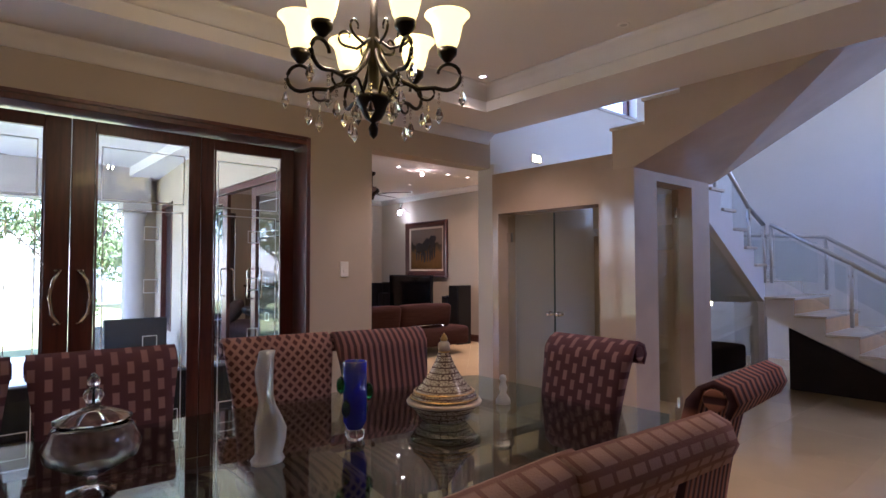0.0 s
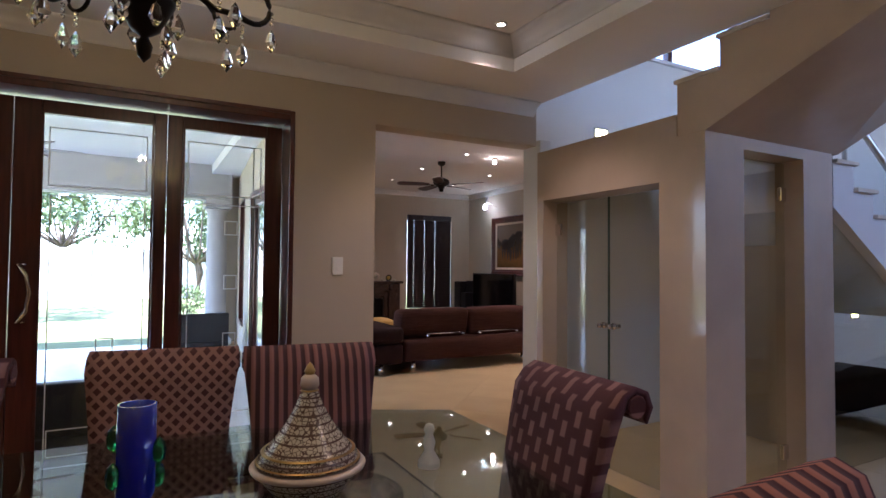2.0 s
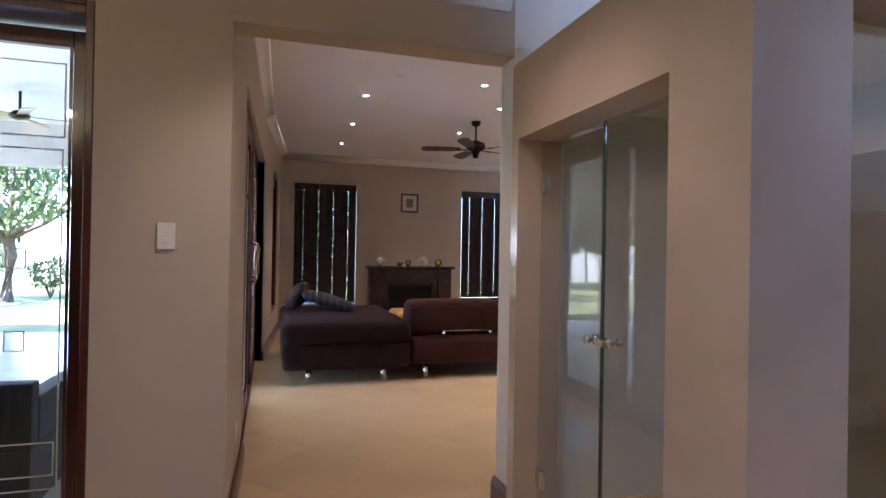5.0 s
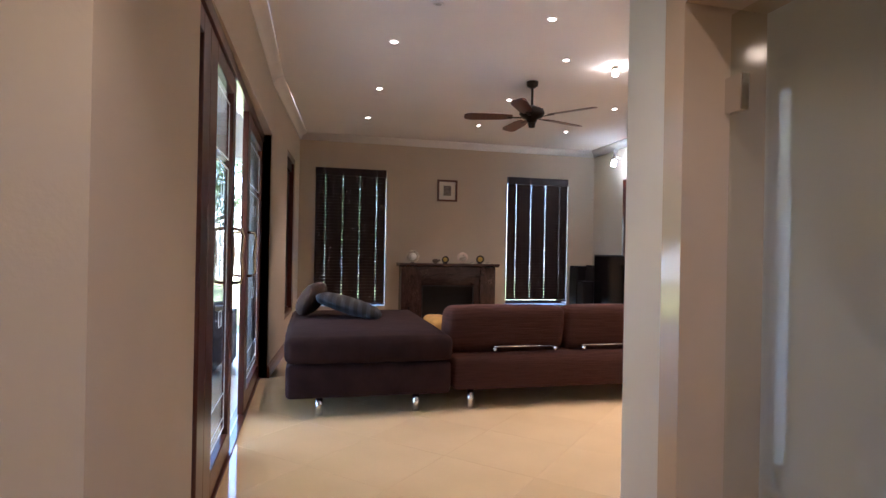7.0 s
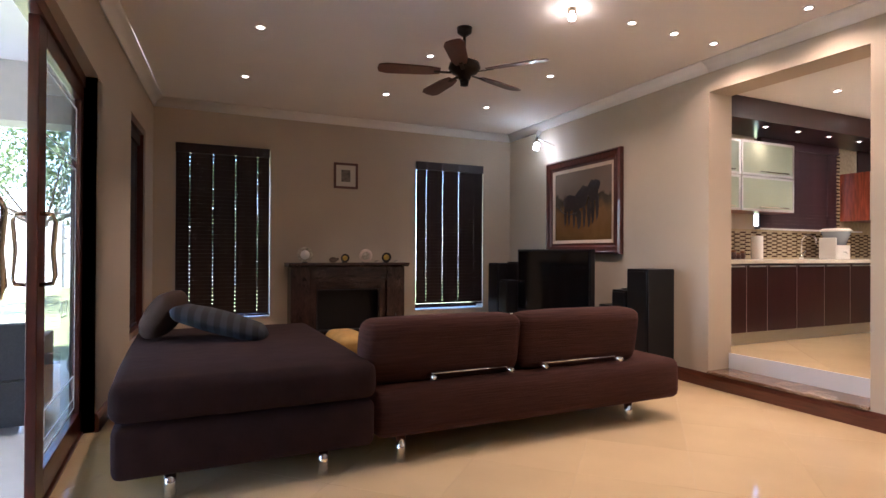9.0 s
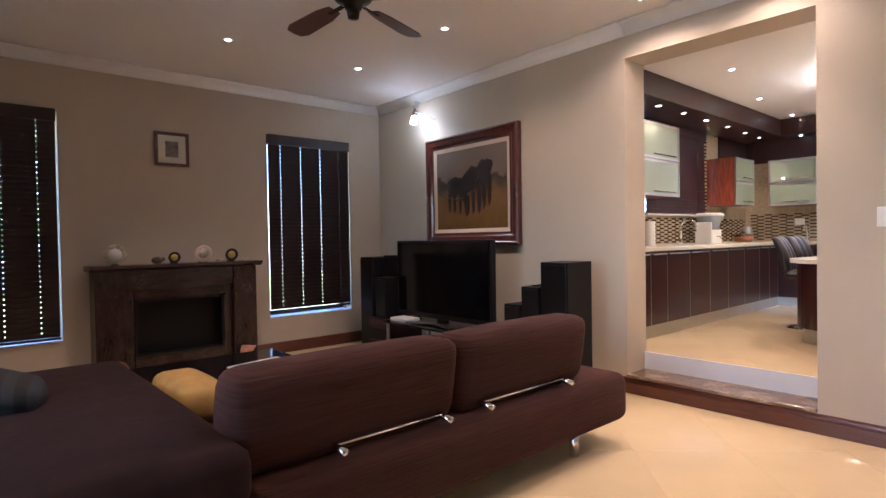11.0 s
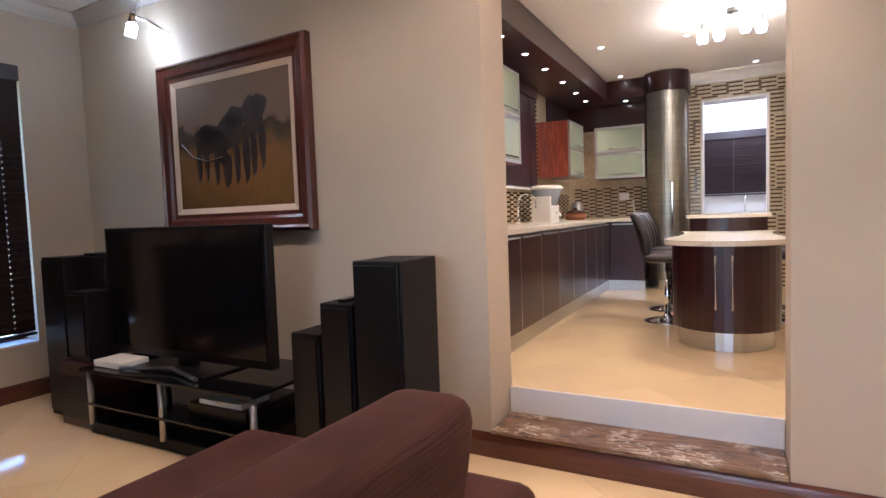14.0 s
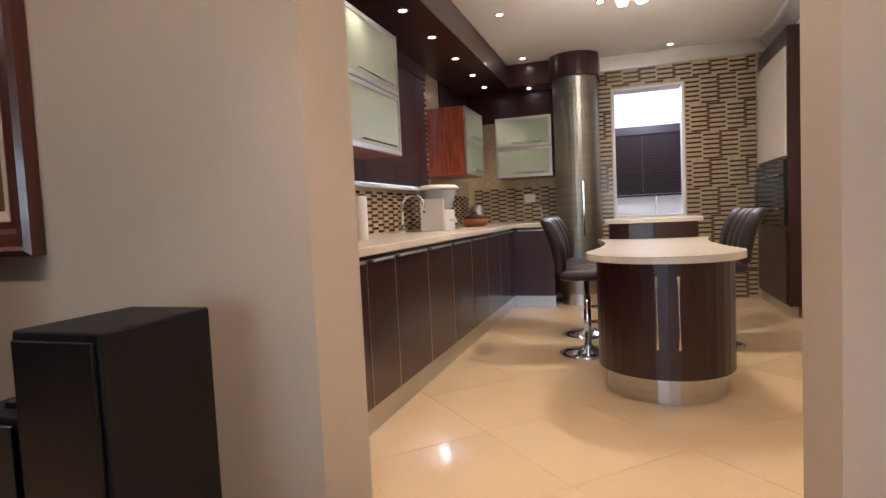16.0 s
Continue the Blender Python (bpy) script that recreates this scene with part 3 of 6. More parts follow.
def leaf_y(name, x0, x1, handle, left=0.11, right=0.11, y=3.87):
    """A glazed leaf in the plane of the dining room's north wall."""
    d = placed(name, ((x0 + x1) / 2, y, 0.01), "mahogany glazed folding door leaf with etched glass", "door", "dining room folding doors")
    t = 0.022
    p0, p1, q0, q1 = x0 + left, x1 - right, 0.20, 2.205
    for b in ((x0 + .002, p0, y - t, y + t, 0.02, 2.28), (p1, x1 - .002, y - t, y + t, 0.02, 2.28), (p0, p1, y - t, y + t, 0.02, q0), (p0, p1, y - t, y + t, q1, 2.28)):
        part("door_stile" if b[5] - b[4] > 1 else "door_rail", B(b, bevel=0.005), M_MAHOG, d)
    for b in ((p0, p0 + .012), (p1 - .012, p1)):
        part("glazing_bead", B((*b, y - t - .006, y - t, q0, q1)), M_MAHOG, d)
    pane = part("pane", B((p0, p1, y - .003, y + .003, q0, q1)), M_PANE, d, "clear glass with etched lines")
    pane.visible_shadow = False
    etched(d, p0, p1, q0, q1, lambda u0, u1, z0, z1: (u0, u1, y - .0055, y - .0035, z0, z1))
    if handle:
        hx = x1 - 0.055 if handle > 0 else x0 + 0.055
        s = -handle
        pts = [(hx, y - t, 1.06), (hx, y - t - .05, 1.07), (hx + s * .03, y - t - .06, 1.12), (hx + s * .045, y - t - .06, 1.215), (hx + s * .03, y - t - .06, 1.31), (hx, y - t - .05, 1.36), (hx, y - t, 1.37)]
        hd = part("handle", tube(pts, 0.011, 10), M_BRASS, d, "curved satin nickel pull handle", True)
        for z in (1.06, 1.37):
            part("rose", lathe([(0.0, 0), (0.024, 0), (0.024, 0.006), (0, 0.006)], 16, (hx, y - t - .008, z - .003)), M_BRASS, hd)
    return d


f = placed("door_frame", (0.5, 3.87, 0), "mahogany frame of the dining room folding doors", "door frame", kind="structure")
part("jamb", B((DX0 + .001, DX0 + .08, 3.647, 3.92, 0, DZ - .001), bevel=.004), M_MAHOG, f)
part("jamb", B((1.957, DX1 - .001, 3.647, 3.92, 0, DZ - .001), bevel=.004), M_MAHOG, f)
part("head", B((DX0 + .08, 1.957, 3.647, 3.92, 2.29, DZ - .001), bevel=.004), M_MAHOG, f)
part("head_bead", B((DX0 + .08, 1.957, 3.635, 3.647, 2.325, DZ - .003)), M_MAHOG, f)
part("threshold", B((DX0 + .08, 1.957, 3.78, 3.94, 0, 0.015)), M_MAHOG, f)
leaf_y("door_1", -0.835, -0.17, 0)
leaf_y("door_2", -0.17, 0.53, 1, 0.075, 0.13)
leaf_y("door_3", 0.53, 1.275, -1, 0.125, 0.07)
leaf_y("door_4", 1.275, 1.955, 0, 0.085, 0.10)


def leaf_x(name, y0, y1, x, handle, label, near=0.12, far=0.12):
    """A glazed sliding leaf in the living room's garden wall."""
    d = placed(name, (x, (y0 + y1) / 2, 0.01), label, "door", "living room sliding doors")
    t = 0.022
    p0, p1, q0, q1 = y0 + near, y1 - far, 0.16, 2.18
    for b in ((x - t, x + t, y0, p0, 0.02, 2.28), (x - t, x + t, p1, y1, 0.02, 2.28), (x - t, x + t, p0, p1, 0.02, q0), (x - t, x + t, p0, p1, q1, 2.28)):
        part("door_stile" if b[5] - b[4] > 1 else "door_rail", B(b, bevel=0.005), M_MAHOG, d)
    pane = part("pane", B((x - .003, x + .003, p0, p1, q0, q1)), M_PANE, d, "clear glass with etched lines")
    pane.visible_shadow = False
    etched(d, p0, p1, q0, q1, lambda u0, u1, z0, z1: (x + .0035, x + .0055, u0, u1, z0, z1))
    if handle:
        hy = y1 - 0.05 if handle > 0 else y0 + 0.05
        for s in (1, -1):
            pts = [(x + s * t, hy, 1.05), (x + s * (t + .05), hy, 1.055), (x + s * (t + .06), hy, 1.09), (x + s * (t + .05), hy, 1.21), (x + s * (t + .06), hy, 1.34), (x + s * (t + .05), hy, 1.375), (x + s * t, hy, 1.38)]
            part("handle", tube(pts, 0.011, 10), M_BRASS, d, "satin nickel pull handle", True)
    return d


f = placed("door_frame", (2.44, 6.4, 0), "mahogany frame of the living room sliding doors", "door frame", kind="structure")
for y, w in ((SY0, .03), (SY1 - .09, .09)):
    part("jamb", B((2.455, left_x(y) - .005, y + .001, y + w - .001, 0, SZ), bevel=.004), M_MAHOG, f)
part("head", B((2.455, 2.545, SY0 + .03, SY1 - .09, 2.285, SZ - .002), bevel=.004), M_MAHOG, f)
part("threshold", B((2.455, 2.545, SY0 + .03, SY1 - .09, 0, 0.015)), M_MAHOG, f)
part("track", B((2.49, 2.50, SY0 + .03, SY1 - .09, 0.015, 0.019)), M_STEEL, f, "steel running track")
leaf_x("door_5", SY0 + .032, 5.06, 2.51, 0, "mahogany glazed sliding door leaf, closed", .03, .17)
leaf_x("door_6", 5.063, 5.98, 2.51, 1, "mahogany glazed sliding door leaf with a long handle", .20, .12)
leaf_x("door_7", 6.72, SY1 - .092, 2.51, -1, "mahogany glazed door leaf beside an open gap", .16, .14)

# ---------------------------------------------------------------- windows with venetian blinds
def slat_mesh(width, gaps, h=0.046):
    """One slat with a small slot at each ladder cord."""
    bm = bmesh.new()
    x = 0.0
    for g in gaps + [None]:
        x1 = (g - 0.005) if g is not None else width
        add_box(bm, (x, x1, -0.003, 0.003, 0, h))
        if g is not None:
            add_box(bm, (g - .006, g + .006, -.003, .003, 0, h * 0.74))
            x = g + .005
    return bm


def blind(x0, x1, z0, z1, y, label, wood=M_BLIND, rise=0.045, cords=4, m0=None):
    """A lowered venetian blind that hangs in the plane y, or in the pose m0."""
    w = x1 - x0
    b = thing("venetian_blind", (x0, y, z0), label, "blind", "wooden venetian blinds")
    if m0 is not None:
        b.matrix_basis = m0
    h = z1 - z0
    part("headrail", B((0, w, -.035, .02, h - .11, h), bevel=.004), wood, b)
    gaps = [w * (0.14 + 0.72 * i / (cords - 1)) for i in range(cords)]
    first = part("slat", slat_mesh(w - .01, gaps), wood, b)
    n = int((h - .10) / rise)
    first.matrix_basis = pose(0.005, 0, 0.03, 12, 0, 0)
    for i in range(1, n):
        share(first, "slat", b, pose(0.005, 0, 0.03 + i * rise, 12 + random.uniform(-3, 3), 0, 0))
    part("bottom_rail", B((0, w, -.02, .02, 0.0, .022), bevel=.004), wood, b)
    for g in (gaps[0], gaps[-1]):
        part("cord", tube([(g, -.012, .02), (g, -.012, h - .07)], .0015, 4), wood, b)
    return b


def window_y(name, x0, x1, z0, z1, y):
    w = placed(name, ((x0 + x1) / 2, y, z0), "wooden framed window behind a venetian blind", "window", kind="structure")
    for b in ((x0, x0 + .05, z0, z1), (x1 - .05, x1, z0, z1), (x0 + .05, x1 - .05, z0, z0 + .05), (x0 + .05, x1 - .05, z1 - .05, z1)):
        part("window_frame", B((b[0], b[1], y, y + .06, b[2], b[3])), M_MAHOG, w)
    p = part("pane", B((x0 + .05, x1 - .05, y + .028, y + .033, z0 + .05, z1 - .05)), M_PANE, w)
    p.visible_shadow = False
    part("window_sill", B((x0, x1, y - .2, y, z0 - .002, z0 + .015)), M_WHITE, w, "white painted inner sill")


window_y("window_1", *W1, WZ0, WZ1, NY + .2)
window_y("window_2", *W2, WZ0, WZ1, NY + .2)
blind(W1[0] - .01, W1[1] - .015, WZ0 + .03, WZ1 + .02, NY - .02, "dark wooden venetian blind closed over the window")
blind(W2[0] - .01, W2[1] - .025, WZ0 + .07, WZ1 + .02, NY - .02, "dark wooden venetian blind with daylight under its bottom rail")
ang = math.degrees(math.atan2(10.8 - 8.0, 2.83 - 2.61))
w = thing("window_3", (left_x(WY0) - .12, WY0, 0.40), "narrow mahogany framed side window", "window", kind="structure", rz=ang)
L3 = (WY1 - WY0) / math.sin(radians(ang))
for b in ((0, .06, 0, 2.05), (L3 - .06, L3, 0, 2.05), (.06, L3 - .06, 0, .06), (.06, L3 - .06, 1.99, 2.05)):
    part("window_frame", B((b[0], b[1], -.11, .03, b[2], b[3])), M_MAHOG, w)
blind(0, L3 - .12, 0, 1.93, 0, "dark wooden venetian blind in the side window", m0=Matrix.Translation((left_x(WY0) - .07, WY0 + .06, 0.46)) @ pose(0, 0, 0, 0, 0, ang))

# ---------------------------------------------------------------- stair block with the glazed cellar under it
bm = B((3.86, 4.10, 2.43, 3.595, 1.89, 2.27), (3.86, 4.10, 3.52, 3.595, 0, 1.89), (3.86, 4.16, 2.12, 2.43, 0, 2.14), (3.86, 4.10, 2.305, 2.43, 2.14, 2.27))
structure("wall_cellar_west", bm, M_PLASTER, "polished cream plaster wall with a glass door opening", "wall")
bm = B((4.16, 4.20, 2.12, 2.30, 0, 2.14), (4.20, 4.80, 2.12, 2.30, 2.07, 2.14), (4.80, 5.13, 2.12, 2.30, 0, 2.14))
structure("wall_cellar_south", bm, M_PLASTER, "polished cream plaster piers beside a glass door", "wall")
structure("ceiling_landing", B((4.10, 5.22, 2.32, 3.645, 2.10, 2.27)), M_CEIL, "stair landing slab", "ceiling")
# fill lamp without a fixture, added to brighten the room behind the glass
spot(4.7, 2.85, 2.08, 0.4, 165)
structure("wall_cellar_back", B((5.6, 5.7, 2.6, 3.645, 0, 1.75)), M_WALL, "plain beige inner wall behind the glass doors", "wall")


def glass_leaf(name, m, w, h, knob, label):
    d = thing(name, (0, 0, 0), label, "door", "frameless glass doors")
    d.matrix_basis = m
    part("pane", B((0.004, w - .004, -.005, .005, 0.012, h), bevel=.001), M_SHEET, d)
    part("polished_edge", B((w - .0038, w - .001, -.005, .005, 0.012, h)), M_EDGE, d, "dark green polished glass edge")
    for z in (0.22, h - .20):
        part("hinge", B((-.015, .05, -.012, .012, z - .045, z + .045), bevel=.003), M_CHROME, d, "chrome hinge")
    if knob:
        k = part("knob", lathe([(0.0, -.05), (.016, -.05), (.018, -.035), (.010, -.03), (.010, -.012), (.022, -.008), (.022, .008), (.010, .012), (.010, .03), (.018, .035), (.016, .05), (0, .05)], 16), M_CHROME, d, "round chrome knob", True)
        k.matrix_basis = pose(w - .045, 0, 0.98, 90, 0, 0)
    return d


glass_leaf("glass_door", pose(3.99, 3.515, 0, 0, 0, -90), 0.545, 1.87, True, "frameless clear glass door with chrome hinges and knob")
glass_leaf("glass_door", Matrix.Translation((3.99, 2.435, 0)) @ pose(0, 0, 0, 0, 0, 90), 0.53, 1.87, True, "frameless clear glass door with a round chrome knob")
glass_leaf("glass_door", Matrix.Translation((4.795, 2.24, 0)) @ pose(0, 0, 0, 0, 0, 180), 0.59, 2.06, False, "narrow frameless glass door between plaster piers")

RISE, GO = 0.175, 0.272
# upper flight, climbing towards -y
st = placed("upper_stair_flight", (4.5, 1.0, 2.2), "cream plastered upper stair flight with a sloping soffit", "stairs", kind="structure")
NS = 6
prof = [(2.25, 2.17), (2.25, 2.27)]
y, z = 2.30, 2.27
for i in range(NS):
    prof += [(y, z), (y, z + RISE)]
    z += RISE
    y -= GO
prof = prof[2:] + [(y, z)]
bm = bmesh.new()
ends = []
for xx, s0, s1 in ((3.861, 2.141, 2.74), (5.20, 2.141, 2.95)):
    ends.append([bm.verts.new((xx, p, q)) for p, q in prof + [(y, s1), (2.12, s0), (2.30, s0)]])
bm.faces.new(ends[0])
bm.faces.new(ends[1][::-1])
for k in range(len(ends[0])):
    k2 = (k + 1) % len(ends[0])
    bm.faces.new((ends[0][k], ends[0][k2], ends[1][k2], ends[1][k]))
part("flight", bm, M_PLASTER, st, "polished cream plaster")
y, z = 2.30, 2.27
for i in range(NS):
    z += RISE
    part("tread", B((3.85, 5.22, y - GO + .002, y + .02, z, z + .025), bevel=.006), M_TREAD, st)
    y -= GO
part("upper_floor", B((3.89, 5.20, -2.8, y + .001, 2.95, z + .02)), M_PLASTER, st)

# lower flights
st = placed("lower_stair_flight", (6.2, 2.2, 0), "white stair flights with cream treads and ochre risers", "stairs", kind="structure")
x, z = 5.22, 2.27
prof = [(5.22, 2.27)]
for i in range(6):
    prof += [(x, z), (x, z - RISE)] if i else [(x, z - RISE)]
    z -= RISE
    x += 0.26
MX0 = x - 0.26
prof += [(MX0, z), (MX0 + .02, z), (MX0 + .02, z - .22), (5.22, 1.80)]
part("flight", slab(prof, "y", 2.16, 3.40), M_WHITE, st)
x, z = 5.22, 2.27 - RISE
for i in range(5):
    part("tread", B((x - .001, x + .28, 2.13, 3.42, z, z + .028), bevel=.006), M_TREAD, st)
    part("riser", B((x - .001, x + .006, 2.165, 3.39, z + .03, z + RISE - .002)), M_WHITE, st)
    x += .26
    z -= RISE
MZ = 2.27 - 6 * RISE
part("half_landing", B((MX0 + .022, 7.75, 2.16, 3.40, MZ - .2, MZ), bevel=.004), M_TREAD, st)
prof = [(2.158, MZ)]
y, z = 2.158, MZ
n = round(MZ / RISE)
for i in range(n):
    prof += [(y, z), (y, z - MZ / n)]
    z -= MZ / n
    y -= GO
prof += [(y + GO - .25, 0), (2.158, MZ - .35)]
prof = prof[2:]
part("flight", slab(prof, "x", 6.52, 7.72), M_WHITE, st)
y, z = 2.158, MZ
for i in range(n - 1):
    z -= MZ / n
    part("tread", B((6.50, 7.74, y - GO - .02, y, z, z + .028), bevel=.006), M_TREAD, st)
    part("riser", B((6.525, 7.715, y - GO - .004, y - GO - .001, z - MZ / n + .03, z)), M_RISER, st)
    y -= GO
# dark sheet added so that the hollow below the flight reads as shade
structure("wall_under_stairs", slab([(2.15, 0.002), (2.15, MZ - .37), (y + .10, 0.002)], "x", 7.2, 7.3), M_BLIND, "added dark sheet that keeps the void under the bottom flight shaded", "wall")
structure("wall_stair_pier", B((6.50, 6.58, 2.16, 2.30, 0, MZ - .2)), M_WHITE, "slim white pier under the half landing", "wall")
gp = placed("glazed_partition", (5.9, 2.22, 0), "fixed clear glass partition closing the space under the stairs", "partition")
part("pane", slab([(5.135, 0.01), (6.49, 0.01), (6.49, MZ - .22), (5.135, 1.82)], "y", 2.215, 2.225), M_SHEET, gp)
cab = placed("low_sofa", (6.0, 3.0, 0), "dark low sofa in the space under the stairs", "sofa")
part("seat", cushion(5.8, 7.6, 2.75, 3.35, 0.12, 0.42), M_SOFA_SHADED, cab)
part("backrest", cushion(5.8, 7.6, 3.36, 3.56, 0.12, 0.75), M_SOFA_SHADED, cab)


def railing(points, label):
    """Steel posts at points, a rail through their tops, glass between."""
    r = placed("glass_balustrade", points[0], label, "railing", "stair balustrades")
    H = 0.62
    for p in points:
        part("post", tube([p, (p[0], p[1], p[2] + H)], .018, 10), M_STEEL, r, "", True)
        for dz in (.15, .48):
            part("clamp", B((p[0] - .012, p[0] + .03, p[1] - .02, p[1] + .02, p[2] + dz, p[2] + dz + .03)), M_CHROME, r)
    part("handrail", tube([(p[0], p[1], p[2] + H) for p in points], .022, 10), M_STEEL, r, "brushed steel handrail", True)
    for a, b in zip(points, points[1:]):
        va, vb = Vector(a), Vector(b)
        d = (vb - va) * 0.06
        bm = bmesh.new()
        q = [va + d + Vector((0, 0, .08)), vb - d + Vector((0, 0, .08)), vb - d + Vector((0, 0, H - .06)), va + d + Vector((0, 0, H - .06))]
        s = (vb - va).cross(Vector((0, 0, 1))).normalized() * .004
        lo, hi = [bm.verts.new(v + s) for v in q], [bm.verts.new(v - s) for v in q]
        bm.faces.new(lo)
        bm.faces.new(hi[::-1])
        for i in range(4):
            bm.faces.new((lo[i], lo[(i + 1) % 4], hi[(i + 1) % 4], hi[i]))
        part("pane", bm, M_PANE, r)
    return r


railing([(5.45, 2.20, 1.92), (6.24, 2.20, 1.39), (6.53, 2.16, MZ)], "steel and glass balustrade of the middle flight")
railing([(6.56, 2.10, MZ), (6.56, 1.40, 0.80), (6.56, 0.55, 0.25)], "steel and glass balustrade of the bottom flight")
railing([(7.70, 3.36, MZ), (7.70, 1.9, MZ - .1), (7.70, 0.55, 0.25)], "far steel and glass balustrade of the bottom flight")


def step_light(x, y, z, axis):
    s = placed("step_light", (x, y, z), "small lit rectangular step light in a steel rim", "wall light", "step lights")
    if axis == "y":
        part("rim", B((x - .075, x + .075, y - .012, y, z - .045, z + .045), bevel=.003), M_STEEL, s)
        part("lens", B((x - .06, x + .06, y - .015, y - .013, z - .03, z + .03)), M_STEPLIGHT, s)
    return s


step_light(4.57, 3.648, 2.52, "y")
step_light(8.6, 3.648, 0.85, "y")

# high stairwell window
w = placed("window_4", (5.6, 3.8, 3.28), "high stairwell window with brown frame", "window", kind="structure")
for a in (4.6, 5.55, 6.54):
    part("window_frame", B((a, a + .06, 3.76, 3.82, 3.28, 4.7)), M_MAHOG, w)
p = part("pane", B((4.66, 6.54, 3.788, 3.794, 3.28, 4.7)), M_PANE, w)
p.visible_shadow = False
part("window_sill", B((4.6, 6.6, 3.62, 3.76, 3.255, 3.285)), M_WHITE, w)
rl = railing([(4.05, 1.9, 2.80), (4.05, 1.15, 3.2), (4.05, 0.6, 3.32)], "steel and glass balustrade of the upper flight")

# ---------------------------------------------------------------- kitchen shell
KW, KE, KS, KN = 7.76, 12.32, 5.0, 8.10
structure("wall_kitchen_north", B((7.78, 9.3, KN, KN + .25, KF, KC), (11.35, 13, KN, KN + .25, KF, KC), (9.3, 11.35, KN, KN + .25, KF, 1.50), (9.3, 11.35, KN, KN + .25, 2.62, KC)), M_WALL, "kitchen wall with a wide window", "wall")
PW0, PW1, PZ0, PZ1 = 5.77, 6.48, 1.15, 2.52
structure("wall_kitchen_east", B((KE, KE + .2, 4.6, PW0, KF, KC), (KE, KE + .2, PW1, 8.1, KF, KC), (KE, KE + .2, PW0, PW1, KF, PZ0), (KE, KE + .2, PW0, PW1, PZ1, KC)), M_MOSAIC, "mosaic tiled wall with a serving hatch", "wall")
structure("wall_kitchen_south", B((7.76, KE, KS - .25, KS, KF, KC)), M_WALL, "plain kitchen wall", "wall")
structure("wall_scullery", B((14.0, 14.2, 4.6, 8.1, KF, KC), (KE + .2, 14.0, 4.4, 4.6, KF, KC), (KE + .2, 14.0, 8.1, 8.3, KF, KC)), M_WHITE, "white scullery walls beyond the hatch", "wall")
structure("ceiling_scullery", B((KE + .2, 14.2, 4.4, 8.3, KC, KC + .15), (13.0, 14.2, 4.4, 8.3, KF - .2, KF)), M_CEIL, "scullery ceiling and floor", "ceiling")
hf = placed("hatch_frame", (KE, 6.1, PZ0), "white frame of the serving hatch", "window frame", kind="structure")
for b in ((PW0, PW0 + .025, PZ0, PZ1), (PW1 - .025, PW1, PZ0, PZ1), (PW0 + .025, PW1 - .025, PZ0, PZ0 + .03), (PW0 + .025, PW1 - .025, PZ1 - .025, PZ1)):
    part("frame", B((KE - .012, KE + .21, *b)), M_WHITE, hf)


# ---------------------------------------------------------------- dining room
def dining_chair(fabric, label):
    """Upholstered chair with a flared back rolled over at the top. It faces +y; the back is at y = 0."""
    c = thing("dining_chair", (0, 0, 0), label, "chair", "chairs round the dining table")
    bm = bmesh.new()
    rows, cols = 22, 10
    path = []
    for i in range(rows + 1):
        s = i / rows
        if s < 0.78:
            k = s / 0.78
            path.append((-0.10 * k ** 1.6, 0.40 + 0.585 * k))
        else:
            a = (s - 0.78) / 0.22 * radians(230)
            path.append((-0.10 - 0.042 * (1 - math.cos(a)), 0.985 + 0.042 * math.sin(a)))
    grids = []
    for side in (0, 1):
        g = []
        for i, (yy, zz) in enumerate(path):
            s = min(1, i / (rows * 0.78))
            half = 0.215 + 0.05 * s ** 2
            d = 0.075 - 0.02 * s if i <= rows * 0.78 else 0.03
            row = []
            for j in range(cols + 1):
                u = -1 + 2 * j / cols
                x = u * half
                off = d * side * (1 - 0.25 * abs(u) ** 4)
                if i > rows * 0.78:
                    a = (i / rows - 0.78) / 0.22 * radians(230)
                    row.append(bm.verts.new((x, yy + off * math.cos(a) * side * 0.0 + (0.0 if not side else 0.02 * math.cos(a)), zz + (0.0 if not side else 0.02 * math.sin(a)))))
                else:
                    row.append(bm.verts.new((x, yy + off, zz)))
            g.append(row)
        grids.append(g)
    for g in grids:
        for i in range(rows):
            for j in range(cols):
                bm.faces.new((g[i][j], g[i][j + 1], g[i + 1][j + 1], g[i + 1][j]))
    for i in range(rows):
        for j in (0, cols):
            bm.faces.new((grids[0][i][j], grids[0][i + 1][j], grids[1][i + 1][j], grids[1][i][j]))
    for i in (0, rows):
        for j in range(cols):
            bm.faces.new((grids[0][i][j], grids[0][i][j + 1], grids[1][i][j + 1], grids[1][i][j]))
    part("backrest", bm, fabric, c, "", True)
    for s in (-1, 1):
        b = lathe([(0.0, -.004), (.03, -.004), (.034, 0), (.03, .004), (0, .004)], 14)
        k = part("scroll_end", b, fabric, c)
        k.matrix_basis = pose(s * .266, -0.142, 0.990, 0, 90, 0)
    part("seat", cushion(-.235, .235, 0.02, .47, .36, .49, .012, .03, 4), fabric, c, "", True)
    for x, y in ((-.19, .05), (.19, .05), (-.19, .42), (.19, .42)):
        part("leg", lathe([(.016, 0), (.024, .36)], 4, (x, y, 0)), M_MAHOG, c, "dark wooden leg")
    return c


